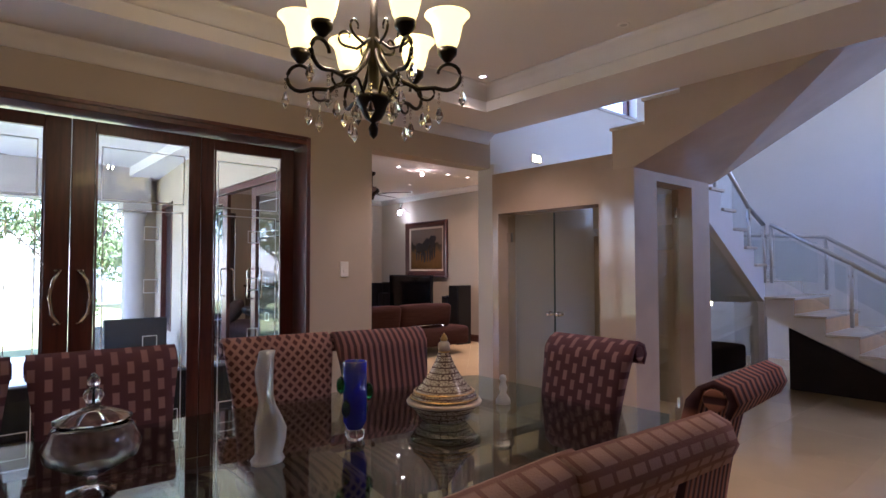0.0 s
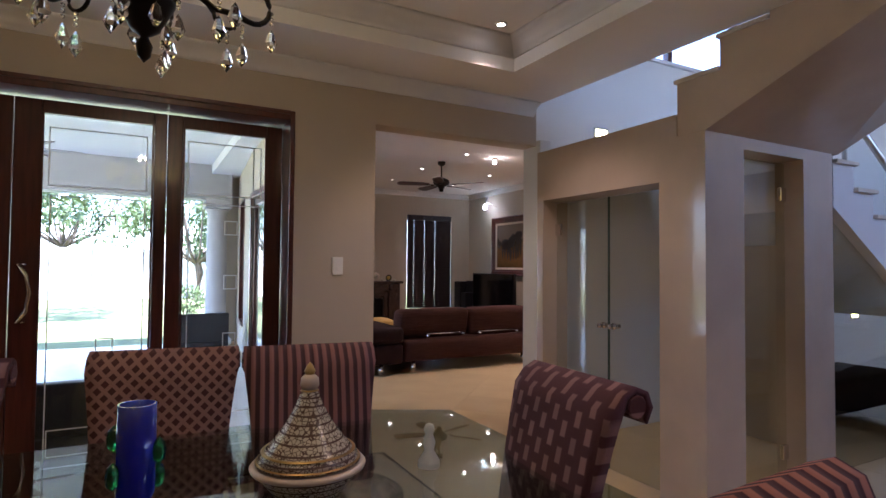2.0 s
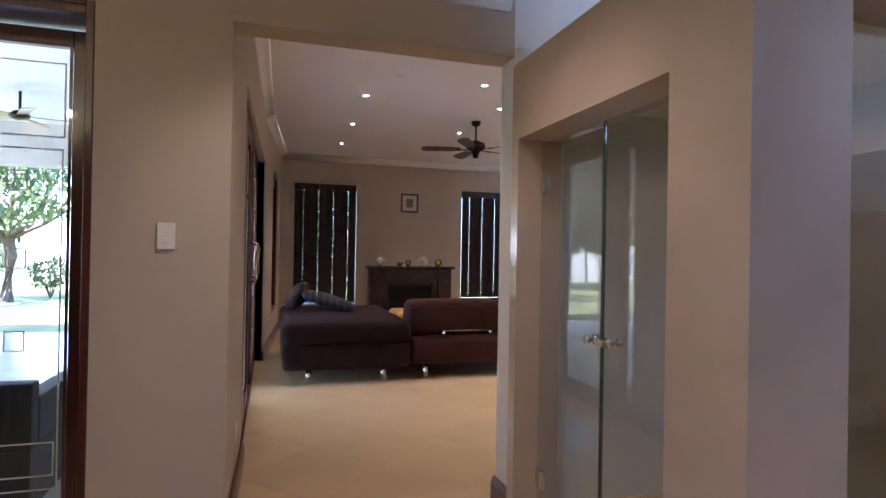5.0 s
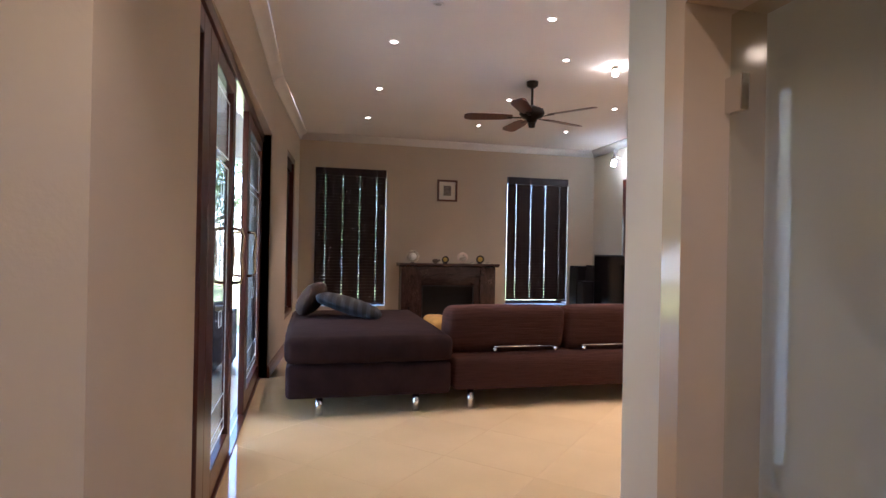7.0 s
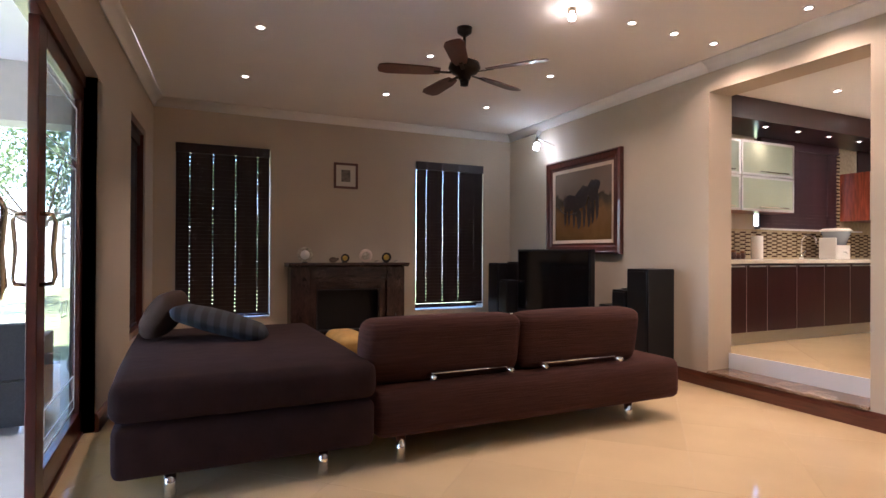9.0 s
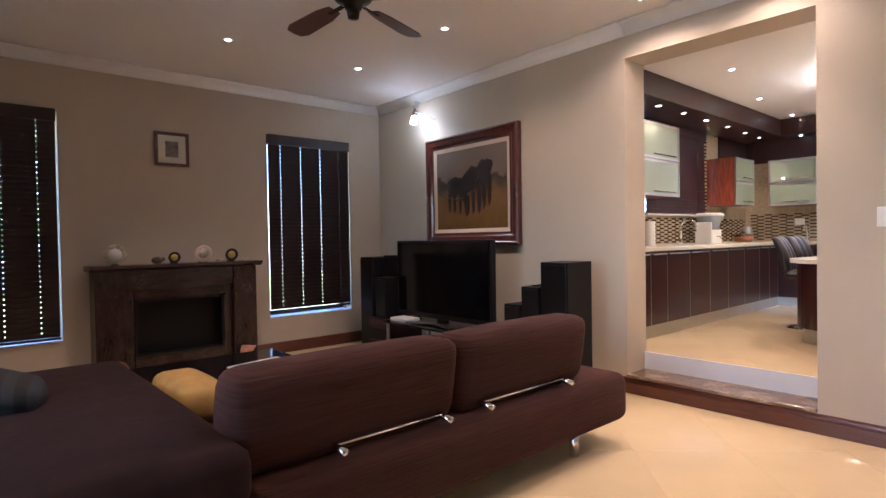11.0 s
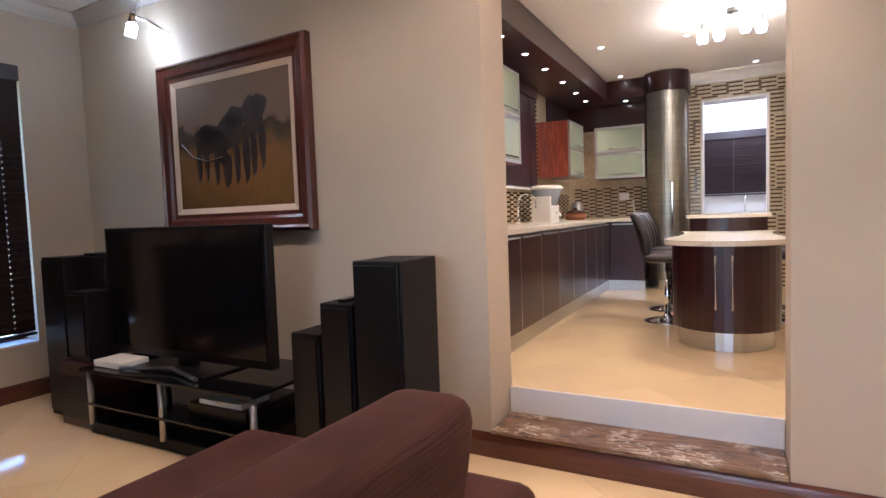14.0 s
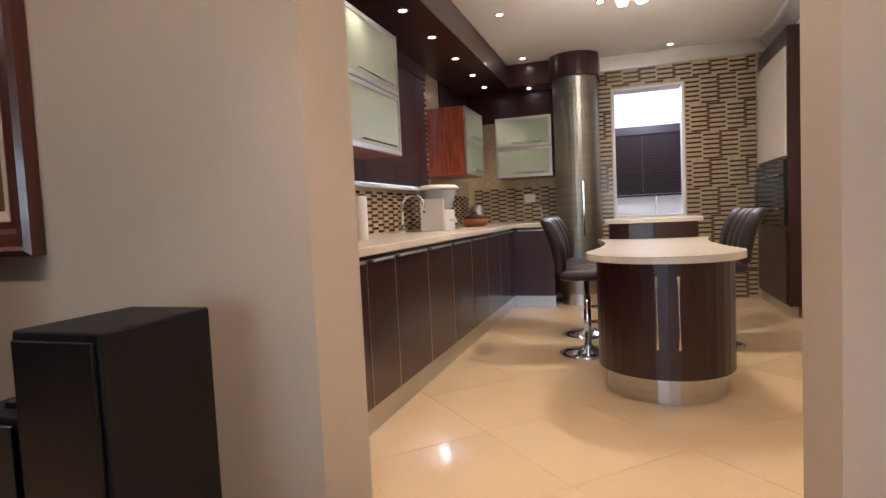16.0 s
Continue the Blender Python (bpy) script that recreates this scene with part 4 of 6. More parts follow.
proto = [dining_chair(M_FAB_BLOCK, "dining chair in plum fabric with woven pale blocks"), dining_chair(M_FAB_DIAMOND, "dining chair in dusty rose fabric with small diamonds"),
         dining_chair(M_FAB_STRIPE, "dining chair in dark striped plum velvet"), dining_chair(M_FAB_SCALE, "dining chair in pink scalloped fabric"), dining_chair(M_FAB_STRIPE2, "dining chair in red and plum striped velvet")]
# far side (backs to the doors), the table's end, near side
proto[0].matrix_basis = pose(0.49, 2.44, 0, 0, 0, 176)
copy_thing(proto[0], pose(-0.08, 2.46, 0, 0, 0, 178))
proto[1].matrix_basis = pose(1.23, 2.44, 0, 0, 0, 172)
proto[2].matrix_basis = pose(1.765, 2.335, 0, 0, 0, 171)
copy_thing(proto[0], pose(2.25, 1.50, 0, 0, 0, 87) @ Matrix.Diagonal((.93, 1, 1, 1)))
proto[4].matrix_basis = pose(1.97, 0.79, 0, 0, 0, 4)
proto[3].matrix_basis = pose(1.11, 0.645, 0, 0, 0, -4)
copy_thing(proto[3], pose(0.62, 0.66, 0, 0, 0, 3))

table = placed("dining_table", (1.10, 1.69, 0), "large glass dining table on clear crystal pedestals", "table")
TXA, TXB, TYA, TYB, CUT = -0.15, 2.36, 0.95, 2.43, 0.30
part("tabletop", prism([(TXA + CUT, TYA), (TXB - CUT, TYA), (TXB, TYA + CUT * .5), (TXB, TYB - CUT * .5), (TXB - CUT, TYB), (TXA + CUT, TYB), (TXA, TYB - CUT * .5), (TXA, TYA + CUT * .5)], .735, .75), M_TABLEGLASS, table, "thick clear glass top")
for px in (0.45, 1.65):
    part("pedestal_base", B((px - .22, px + .22, 1.47, 1.91, 0, .05), bevel=.008), M_CRYSTAL, table)
    for dx in (-.14, .14):
        for dy in (-.14, .14):
            part("pillar", lathe([(.05, .05), (.055, .07), (.042, .09), (.042, .62), (.055, .64), (.05, .66)], 16, (px + dx, 1.69 + dy, 0)), M_CRYSTAL, table)
    part("pedestal_cap", B((px - .26, px + .26, 1.43, 1.95, .70, .733), bevel=.006), M_CRYSTAL, table)
    part("capital", lathe([(.16, .662), (.20, .68), (.20, .698)], 24, (px, 1.69, 0)), M_CRYSTAL, table)

# things on the table
TT = 0.751
o = thing("lidded_glass_bowl", (0.33, 1.76, TT), "clear blown glass footed bowl with a knobbed lid", "bowl")
part("bowl", lathe([(0.0, 0.005), (.06, 0), (.062, .008), (.014, .02), (.013, .05), (.05, .06), (.115, .10), (.125, .135), (.10, .185), (.085, .20), (.081, .20), (.097, .182), (.119, .135), (.11, .105), (.045, .066), (0, .062)], 36), M_CRYSTAL, o, "", True)
part("lid", lathe([(.098, .202), (.098, .208), (.05, .228), (.018, .24), (.02, .255), (.028, .27), (.02, .287), (.010, .29), (.016, .302), (.016, .315), (.006, .33), (0, .335), (0, .325), (.004, .24), (.045, .222), (.092, .205)], 32), M_CRYSTAL, o, "clear glass lid with a ball finial", True)

o = thing("glass_figurine", (0.80, 1.66, TT), "twisting frosted glass torso sculpture", "figurine")
bm = bmesh.new()
prof = [(.042, 0), (.046, .012), (.036, .03), (.040, .07), (.044, .11), (.036, .15), (.026, .19), (.026, .22), (.034, .26), (.036, .30), (.028, .335), (.026, .36)]
rings = []
for r, z in prof:
    ring = []
    for i in range(16):
        a = 2 * math.pi * i / 16
        k = r * (1 + .22 * math.cos(2 * (a + z * 7)))
        ring.append(bm.verts.new((k * math.cos(a) + .012 * math.sin(z * 17), k * math.sin(a), z)))
    rings.append(ring)
for p, q in zip(rings, rings[1:]):
    for i in range(16):
        bm.faces.new((p[i], p[(i + 1) % 16], q[(i + 1) % 16], q[i]))
bm.faces.new(rings[0][::-1])
bm.faces.new(rings[-1])
o2 = part("torso", bm, M_FROSTED, o, "", True)

o = thing("blue_glass_vase", (1.15, 1.69, TT), "cobalt blue cylinder vase with green glass prunts", "vase")
part("base", lathe([(0, 0), (.03, 0), (.038, .02), (.036, .035), (0, .04)], 24), M_CRYSTAL, o, "clear glass foot", True)
part("cylinder", lathe([(.032, .041), (.044, .07), (.044, .285), (.039, .285), (.038, .06), (0, .055)], 28), M_COBALT, o, "", True)
for a, z in ((200, .12), (20, .10), (160, .20), (-20, .17)):
    part("prunt", lathe([(0, -.035), (.014, -.02), (.017, 0), (.014, .02), (0, .035)], 10, (.052 * math.cos(radians(a)), .052 * math.sin(radians(a)), z)), M_GREENGLASS, o, "green glass blob", True)

M_TAGINE = mat("painted_tagine_glaze", (0.60, 0.52, 0.42), 0.25, var=0.1)
nt, bs, tc = node_chain(M_TAGINE)
sep = nt.nodes.new("ShaderNodeSeparateXYZ")
nt.links.new(tc.outputs["Object"], sep.inputs["Vector"])
ring = nt.nodes.new("ShaderNodeMath")
ring.operation = "PINGPONG"
ring.inputs[1].default_value = 0.011
nt.links.new(sep.outputs["Z"], ring.inputs[0])
band = nt.nodes.new("ShaderNodeMath")
band.operation = "LESS_THAN"
band.inputs[1].default_value = 0.0022
nt.links.new(ring.outputs[0], band.inputs[0])
cells = nt.nodes.new("ShaderNodeTexVoronoi")
cells.feature = "DISTANCE_TO_EDGE"
cells.inputs["Scale"].default_value = 85
nt.links.new(tc.outputs["Object"], cells.inputs["Vector"])
line = nt.nodes.new("ShaderNodeMath")
line.operation = "LESS_THAN"
line.inputs[1].default_value = 0.075
nt.links.new(cells.outputs["Distance"], line.inputs[0])
either = nt.nodes.new("ShaderNodeMath")
either.operation = "MAXIMUM"
nt.links.new(band.outputs[0], either.inputs[0])
nt.links.new(line.outputs[0], either.inputs[1])
ink = nt.nodes.new("ShaderNodeMix")
ink.data_type = "RGBA"
ink.inputs["B"].default_value = (0.12, 0.075, 0.065, 1)
nt.links.new(either.outputs[0], ink.inputs["Factor"])
nt.links.new(bs.inputs["Base Color"].links[0].from_socket, ink.inputs["A"])
nt.links.new(ink.outputs["Result"], bs.inputs["Base Color"])
M_TAGINE_RIM = mat("tagine_rim_glaze", (0.62, 0.50, 0.42), 0.3, var=0.1)
M_GOLD = mat("old_gold", (0.55, 0.36, 0.14), 0.3, 1.0, var=0.1)
o = thing("tagine", (1.57, 1.67, TT), "painted ceramic tagine with a tall conical lid", "tagine")
part("dish", lathe([(0, 0), (.085, 0), (.095, .01), (.135, .06), (.14, .07), (0, .07)], 40), M_TAGINE, o, "", True)
part("rim", lathe([(.14, .07), (.154, .074), (.157, .081), (.152, .087), (.14, .088)], 40), M_TAGINE_RIM, o, "pale glazed rim", True)
part("lid", lathe([(.142, .094), (.128, .115), (.095, .15), (.062, .195), (.038, .24), (.024, .275), (.02, .282), (0, .282)], 40), M_TAGINE, o, "blue and gold painted cone", True)
part("finial", lathe([(.019, .283), (.026, .295), (.024, .315), (.014, .325), (0, .325)], 24), M_TAGINE_RIM, o, "", True)
part("finial_tip", lathe([(.013, .326), (.016, .335), (.008, .35), (0, .36)], 20), M_GOLD, o, "", True)
for r, z in ((.1395, .098), (.125, .122), (.0225, .281)):
    part("gold_band", lathe([(r, z - .002), (r + .003, z), (r, z + .003)], 40), M_GOLD, o)
o = thing("glass_ornament", (1.96, 1.70, TT), "small clear glass ornament", "ornament")
part("body", lathe([(0, 0), (.035, 0), (.034, .02), (.015, .05), (.020, .075), (.012, .10), (.018, .115), (.012, .13), (0, .135)], 14), M_FROSTED, o, "", True)

# chandelier
CH = (1.145, 1.565)
c = placed("chandelier", (*CH, 1.84), "dark bronze scroll chandelier with amber glass shades and crystals", "chandelier")
cx, cy = CH
part("stem", lathe([(0, 1.84), (.014, 1.855), (.018, 1.88), (.008, 1.90), (.03, 1.915), (.062, 1.975), (.066, 1.985), (.05, 2.0), (.022, 2.02), (.018, 2.10), (.03, 2.14), (.022, 2.20), (.014, 2.25), (.012, 2.62), (.0, 2.62)], 20, (cx, cy, 0)), M_BRONZE, c, "fluted bronze stem", True)
part("canopy", lathe([(.012, 2.76), (.05, 2.79), (.065, TRAY), (0, TRAY)], 24, (cx, cy, 0)), M_BRONZE, c, "", True)
part("chain", tube([(cx, cy, 2.60), (cx, cy, 2.77)], .008, 6), M_BRONZE, c)


def spiral(cx0, cz0, r0, r1, a0, a1, n=14):
    return [(cx0 + (r0 + (r1 - r0) * i / n) * math.cos(radians(a0 + (a1 - a0) * i / n)), cz0 + (r0 + (r1 - r0) * i / n) * math.sin(radians(a0 + (a1 - a0) * i / n))) for i in range(n + 1)]


def drop_bm(x, y, z, n=3):
    bm = bmesh.new()
    for i in range(n):
        bmesh.ops.create_icosphere(bm, subdivisions=1, radius=.006, matrix=Matrix.Translation((x, y, z - .014 * i)))
    zz = z - .014 * n
    lathe([(0, zz), (.008, zz - .012), (.016, zz - .038), (.009, zz - .052), (0, zz - .066)], 6, (x, y, 0), bm)
    return bm


NA = 6
for k in range(NA):
    a = radians(18 + 360 / NA * k)
    ca, sa = math.cos(a), math.sin(a)

    def to3(pts):
        return [(cx + u * ca, cy + u * sa, w) for u, w in pts]

    arm = [(.02, 2.16), (.05, 2.10), (.10, 2.05), (.16, 2.022), (.22, 2.025)] + spiral(.265, 2.07, .055, .035, -110, 170, 14)
    am = part("arm", tube(to3(arm), .0085, 8, taper=.7), M_BRONZE, c, "", True)
    low = [(.05, 1.985), (.085, 2.035), (.13, 2.04), (.16, 2.01)] + spiral(.195, 2.01, .036, .014, 180, 480, 14)
    part("scroll", tube(to3(low), .006, 6, taper=.6), M_BRONZE, am, "", True)
    top = [(.02, 2.20), (.06, 2.17), (.10, 2.18)] + spiral(.10, 2.215, .033, .012, -80, 200, 12)
    part("scroll", tube(to3(top), .006, 6, taper=.6), M_BRONZE, am, "", True)
    u, zc = .265, 2.115
    part("cup", lathe([(0, zc), (.012, zc + .004), (.034, zc + .03), (.036, zc + .05), (0, zc + .052)], 16, (cx + u * ca, cy + u * sa, 0)), M_BRONZE, am, "", True)
    part("shade", lathe([(.032, zc + .053), (.042, zc + .075), (.050, zc + .11), (.056, zc + .14), (.074, zc + .165), (.082, zc + .172), (.078, zc + .172), (.052, zc + .14), (.046, zc + .11), (.036, zc + .075), (.02, zc + .056)], 28, (cx + u * ca, cy + u * sa, 0)), M_SHADE, am, "glowing amber bell shade", True)
    for uu, zz in ((.318, 2.06), (.235, 2.0), (.195, 1.975)):
        part("crystal", drop_bm(cx + uu * ca, cy + uu * sa, zz), M_CRYSTAL, am)
    b2 = a + radians(30)
    part("crystal", drop_bm(cx + .07 * math.cos(b2), cy + .07 * math.sin(b2), 2.02, 4), M_CRYSTAL, am)
bulb(cx, cy, 2.38, 3.0, (1.0, 0.78, 0.42), .03)


def light_switch(m, rows, label):
    s = thing("light_switch", (0, 0, 0), label, "switch", "wall switches")
    s.matrix_basis = m
    part("plate", B((-.036, .036, -.010, 0, -.058, .058), bevel=.004), M_PLASTIC, s)
    for i in range(rows):
        part("rocker", B((-.012, .012, -.014, -.010, -.028 + .03 * i, -.006 + .03 * i), bevel=.002), M_PLASTIC, s)
    return s


light_switch(pose(2.275, 3.649, 1.375), 1, "white rectangular light switch on the beige wall")
light_switch(pose(7.443, 5.56, 1.35, 0, 0, 90), 3, "white light switch on the beige wall")
light_switch(pose(left_x(4.35) + .001, 4.35, 0.30, 0, 0, -90), 1, "white socket plate low on the wall")


def downlight(x, y, z, label="small round recessed ceiling downlight, lit", lit=True):
    d = thing("downlight", (x, y, z), label, "ceiling light", "recessed downlights")
    part("ring", lathe([(.023, -.002), (.027, -.007), (.038, -.004), (.039, 0), (.023, 0)], 20), M_STEEL if lit else M_CORNICE, d, "", True)
    part("lens", lathe([(0, -.003), (.022, -.003), (.022, -.001), (0, -.001)], 16), M_LAMP if lit else M_STEEL, d)
    return d


for x, y in ((3.04, 2.90), (3.04, 0.4), (-1.5, 2.6)):
    downlight(x, y, TRAY)
    spot(x, y, TRAY - .02, DOWN)
downlight(3.04, 1.70, TRAY, "small unlit ceiling spot", False)
for x, y in ((3.62, 6.82), (3.67, 8.18), (3.69, 9.52), (4.65, 6.06), (5.13, 6.82), (5.11, 8.18), (5.16, 9.50), (6.40, 8.18), (6.43, 9.50), (6.19, 6.86), (6.64, 6.87), (7.10, 6.88), (7.12, 6.12)):
    downlight(x, y, LC)
for x, y in ((3.62, 6.82), (3.67, 9.0), (5.13, 6.2), (5.16, 9.5), (6.43, 8.9), (6.64, 6.87), (7.05, 6.3), (6.2, 5.2)):
    spot(x, y, LC - .02, DOWN * 1.2, 88)
for x, y in ((7.10, 6.88), (7.12, 6.12), (6.40, 8.18)):
    spot(x, y, LC - .02, 3.4, 150)
downlight(3.81, 6.05, LC, "small round ceiling detector", False)
b = thing("bare_ceiling_bulb", (5.63, 6.86, LC), "bare glowing spot bulb in a ceiling socket", "ceiling light")
part("socket", lathe([(.0, -.03), (.03, -.03), (.036, 0), (0, 0)], 16), M_BRASS, b)
part("bulb", lathe([(0, -.085), (.022, -.08), (.028, -.065), (.016, -.034), (0, -.034)], 16), M_BULB, b, "glowing bulb", True)
bulb(5.63, 6.86, LC - .13, 0.10)

# ---------------------------------------------------------------- living room
fan = placed("ceiling_fan", (5.10, 7.50, LC), "dark bronze five-bladed ceiling fan", "fan")
fx, fy = 5.10, 7.50
part("canopy", lathe([(0, LC - .065), (.02, LC - .065), (.055, LC - .04), (.06, LC), (0, LC)], 24, (fx, fy, 0)), M_BRONZE, fan, "", True)
part("downrod", cyl(fx, fy, LC - .25, LC - .05, .012), M_BRONZE, fan)
part("motor", lathe([(0, 2.545), (.045, 2.55), (.055, 2.58), (.10, 2.60), (.125, 2.635), (.115, 2.675), (.06, 2.70), (.02, 2.72), (0, 2.72)], 28, (fx, fy, 0)), M_BRONZE, fan, "", True)
part("switch_cup", lathe([(0, 2.495), (.03, 2.50), (.038, 2.545), (0, 2.546)], 20, (fx, fy, 0)), M_BRONZE, fan, "", True)
for k in range(5):
    bl = prism([(.19, -.04), (.30, -.062), (.60, -.072), (.66, -.05), (.67, 0), (.66, .05), (.60, .072), (.30, .062), (.19, .04)], -.004, .004)
    o = part("blade", bl, M_MAHOG, fan)
    o.matrix_basis = pose(0, 0, 2.605 - LC, 0, 0, 20 + 72 * k) @ pose(0, 0, 0, 11, 0, 0)
    br = B((.10, .24, -.014, .014, -.012, -.005), bevel=.003)
    o2 = part("blade_bracket", br, M_BRONZE, o)
fan_children = [o for o in fan.children if o.name.startswith("blade")]
for o in fan_children:
    for ob in (o, *o.children):
        ob.data.transform(Matrix.Translation((fx, fy, LC)))

# fireplace
fp = placed("fireplace", (5.06, NY, 0), "dark brown marble fireplace surround with a black firebox", "fireplace")
F0, F1, FY = 4.33, 5.80, 10.55
yb = NY - .003
part("mantel_shelf", slab([(yb, 1.02), (yb, 1.07), (FY - .08, 1.07), (FY - .08, 1.045), (FY - .06, 1.04), (FY - .03, 1.02)], "x", F0 - .04, F1 + .04), M_HEARTH, fp)
part("pilaster", B((F0, F0 + .24, FY, yb, .07, 1.018), bevel=.006), M_HEARTH, fp)
part("pilaster", B((F1 - .24, F1, FY, yb, .07, 1.018), bevel=.006), M_HEARTH, fp)
part("frieze", B((F0 + .242, F1 - .242, FY + .01, yb, .84, 1.018), bevel=.004), M_HEARTH, fp)
part("inner_surround", B((F0 + .242, F0 + .32, FY + .06, yb, .07, .838)), M_HEARTH, fp)
part("inner_surround", B((F1 - .32, F1 - .242, FY + .06, yb, .07, .838)), M_HEARTH, fp)
part("inner_surround", B((F0 + .322, F1 - .322, FY + .06, yb, .74, .838)), M_HEARTH, fp)
part("firebox", B((F0 + .322, F1 - .322, FY + .20, yb, .20, .738), (F0 + .322, F1 - .322, FY + .06, FY + .19, .20, .215)), M_BLACK_MATT, fp, "black firebox")
part("fire_screen_frame", B((F0 + .33, F0 + .35, FY + .045, FY + .058, .20, .73), (F1 - .35, F1 - .33, FY + .045, FY + .058, .20, .73), (F0 + .35, F1 - .35, FY + .045, FY + .058, .71, .73), (F0 + .35, F1 - .35, FY + .045, FY + .058, .20, .22)), M_BLACK, fp)
part("lower_panel", B((F0 + .322, F1 - .322, FY + .05, yb, .07, .198)), M_HEARTH, fp)
part("hearth", B((F0 - .03, F1 + .03, FY - .16, yb, 0, .068), bevel=.006), M_HEARTH, fp, "low marble hearth")

M_PLATE = mat("patterned_plate", (0.42, 0.38, 0.30), 0.3, var=0.6, scale=30)
M_YELLOW = mat("gilt_yellow", (0.50, 0.33, 0.05), 0.4, var=0.3, scale=60)


def display_plate(x, r, rim, centre, label):
    o = thing("display_plate", (x, FY + .02, 1.071), label, "plate", "plates on the mantelpiece")
    k = part("rim", lathe([(r * .62, .006), (r, .016), (r * 1.0, .010), (r * .6, 0), (0, 0), (0, .005), (r * .6, .005)], 28), rim, o, "", True)
    k.matrix_basis = pose(0, 0, r + .004, 100, 0, 0) @ pose(0, 0, 0, 0, 180, 0) @ pose(0, 0, 0, 180, 0, 0)
    k2 = part("centre", lathe([(0, .0065), (r * .6, .0065), (r * .6, .008), (0, .009)], 24), centre, o, "painted centre", True)
    k2.matrix_basis = k.matrix_basis
    part("stand", B((-.03, .03, .0, .05, 0, .012), (-.025, -.017, .02, .028, .01, r * 1.1), (.017, .025, .02, .028, .01, r * 1.1)), M_BLACK, o)
    return o


display_plate(4.50, .095, M_PLATE, M_PLASTIC, "large patterned pale display plate on a stand")
display_plate(5.00, .055, M_BLACK, M_YELLOW, "small black rimmed plate with a pale centre")
display_plate(5.27, .085, M_TAGINE_RIM, M_PLATE, "pale display plate with painted rim")
display_plate(5.55, .065, M_BLACK, M_YELLOW, "black rimmed display plate with a yellow centre")
o = thing("carved_animal", (4.85, FY + .02, 1.071), "small dark carved animal ornament", "ornament")
bm = bmesh.new()
bmesh.ops.create_uvsphere(bm, u_segments=14, v_segments=10, radius=.04, matrix=Matrix.Translation((0, 0, .035)) @ Matrix.Diagonal((1.3, .7, .85, 1)))
bmesh.ops.create_uvsphere(bm, u_segments=10, v_segments=8, radius=.018, matrix=Matrix.Translation((.055, 0, .045)))
part("carving", bm, M_BARK, o, "", True)
for x, n in ((5.42, 0), (5.68, 1)):
    o = thing("small_ornament", (x, FY + .0, 1.071), "small pale pebble-like ornament on the mantelpiece", "ornament")
    bm = bmesh.new()
    bmesh.ops.create_icosphere(bm, subdivisions=2, radius=.03, matrix=Matrix.Translation((0, 0, .018)) @ Matrix.Diagonal((1.3, .8, .6, 1)))
    part("stone", bm, M_PLATE, o, "", True)
o = thing("conch_shell", (5.62, FY - .10, .069), "large pink sea shell on the hearth", "shell")
bm = lathe([(0, 0), (.03, .02), (.07, .06), (.05, .10), (.03, .13), (.012, .16), (0, .18)], 14, wave=(3, .18))
bmesh.ops.rotate(bm, verts=bm.verts, cent=(0, 0, .05), matrix=Matrix.Rotation(radians(70), 3, "Y"))
bmesh.ops.translate(bm, verts=bm.verts, vec=(0, 0, .03))
part("shell", bm, M_SHELL, o, "", True)
o = thing("woven_basket_pot", (4.46, FY - .08, .069), "squat reddish clay pot on the hearth", "pot")
part("body", lathe([(0, 0), (.07, 0), (.10, .04), (.11, .08), (.08, .13), (.05, .145), (.045, .14), (.07, .12), (0, .02)], 20), M_CLAY, o, "", True)

# small framed picture
o = placed("framed_picture", (5.07, NY, 2.03), "small picture in a dark wooden frame with pale mount", "picture")
x0, x1, z0, z1, y0 = 4.905, 5.225, 2.03, 2.365, NY - .028
for b in ((x0, x0 + .03, z0, z1), (x1 - .03, x1, z0, z1), (x0 + .03, x1 - .03, z0, z0 + .03), (x0 + .03, x1 - .03, z1 - .03, z1)):
    part("frame", B((b[0], b[1], y0, NY - .001, b[2], b[3]), bevel=.003), M_MAHOG, o)
part("mount", B((x0 + .03, x1 - .03, NY - .012, NY - .001, z0 + .03, z1 - .03)), M_PAPER, o)
M_SKETCH = mat("sepia_print", (0.14, 0.12, 0.10), 0.7, var=0.7, scale=22)
part("print", B((x0 + .10, x1 - .10, NY - .016, NY - .0125, z0 + .09, z1 - .09)), M_SKETCH, o, "sepia print")

# large painting on the east wall
PY0, PY1, PZA, PZB = 8.335, 9.755, 1.20, 2.375
pang = math.degrees(math.atan2(7.58 - 7.46, 10.80 - 7.22))
px = right_x(PY0)
o = thing("framed_painting", (px - .004, PY0, PZA), "large savanna painting in a heavy mahogany frame", "painting", rz=-pang)
W, H = PY1 - PY0, PZB - PZA
MOLD = [(0, 0), (0, .05), (.02, .065), (.035, .05), (.08, .045), (.10, .03), (.125, .03), (.125, 0)]


def frame_bm(profile, W, H):
    bm = bmesh.new()
    corners = [(0, 0, 1, 1), (W, 0, -1, 1), (W, H, -1, -1), (0, H, 1, -1)]
    rings = [[bm.verts.new((-d, yy + sy * u, zz + sz * u)) for u, d in profile] for yy, zz, sy, sz in corners]
    for k in range(4):
        p, q = rings[k], rings[(k + 1) % 4]
        for i in range(len(profile)):
            j = (i + 1) % len(profile)
            bm.faces.new((p[i], p[j], q[j], q[i]))
    return bm


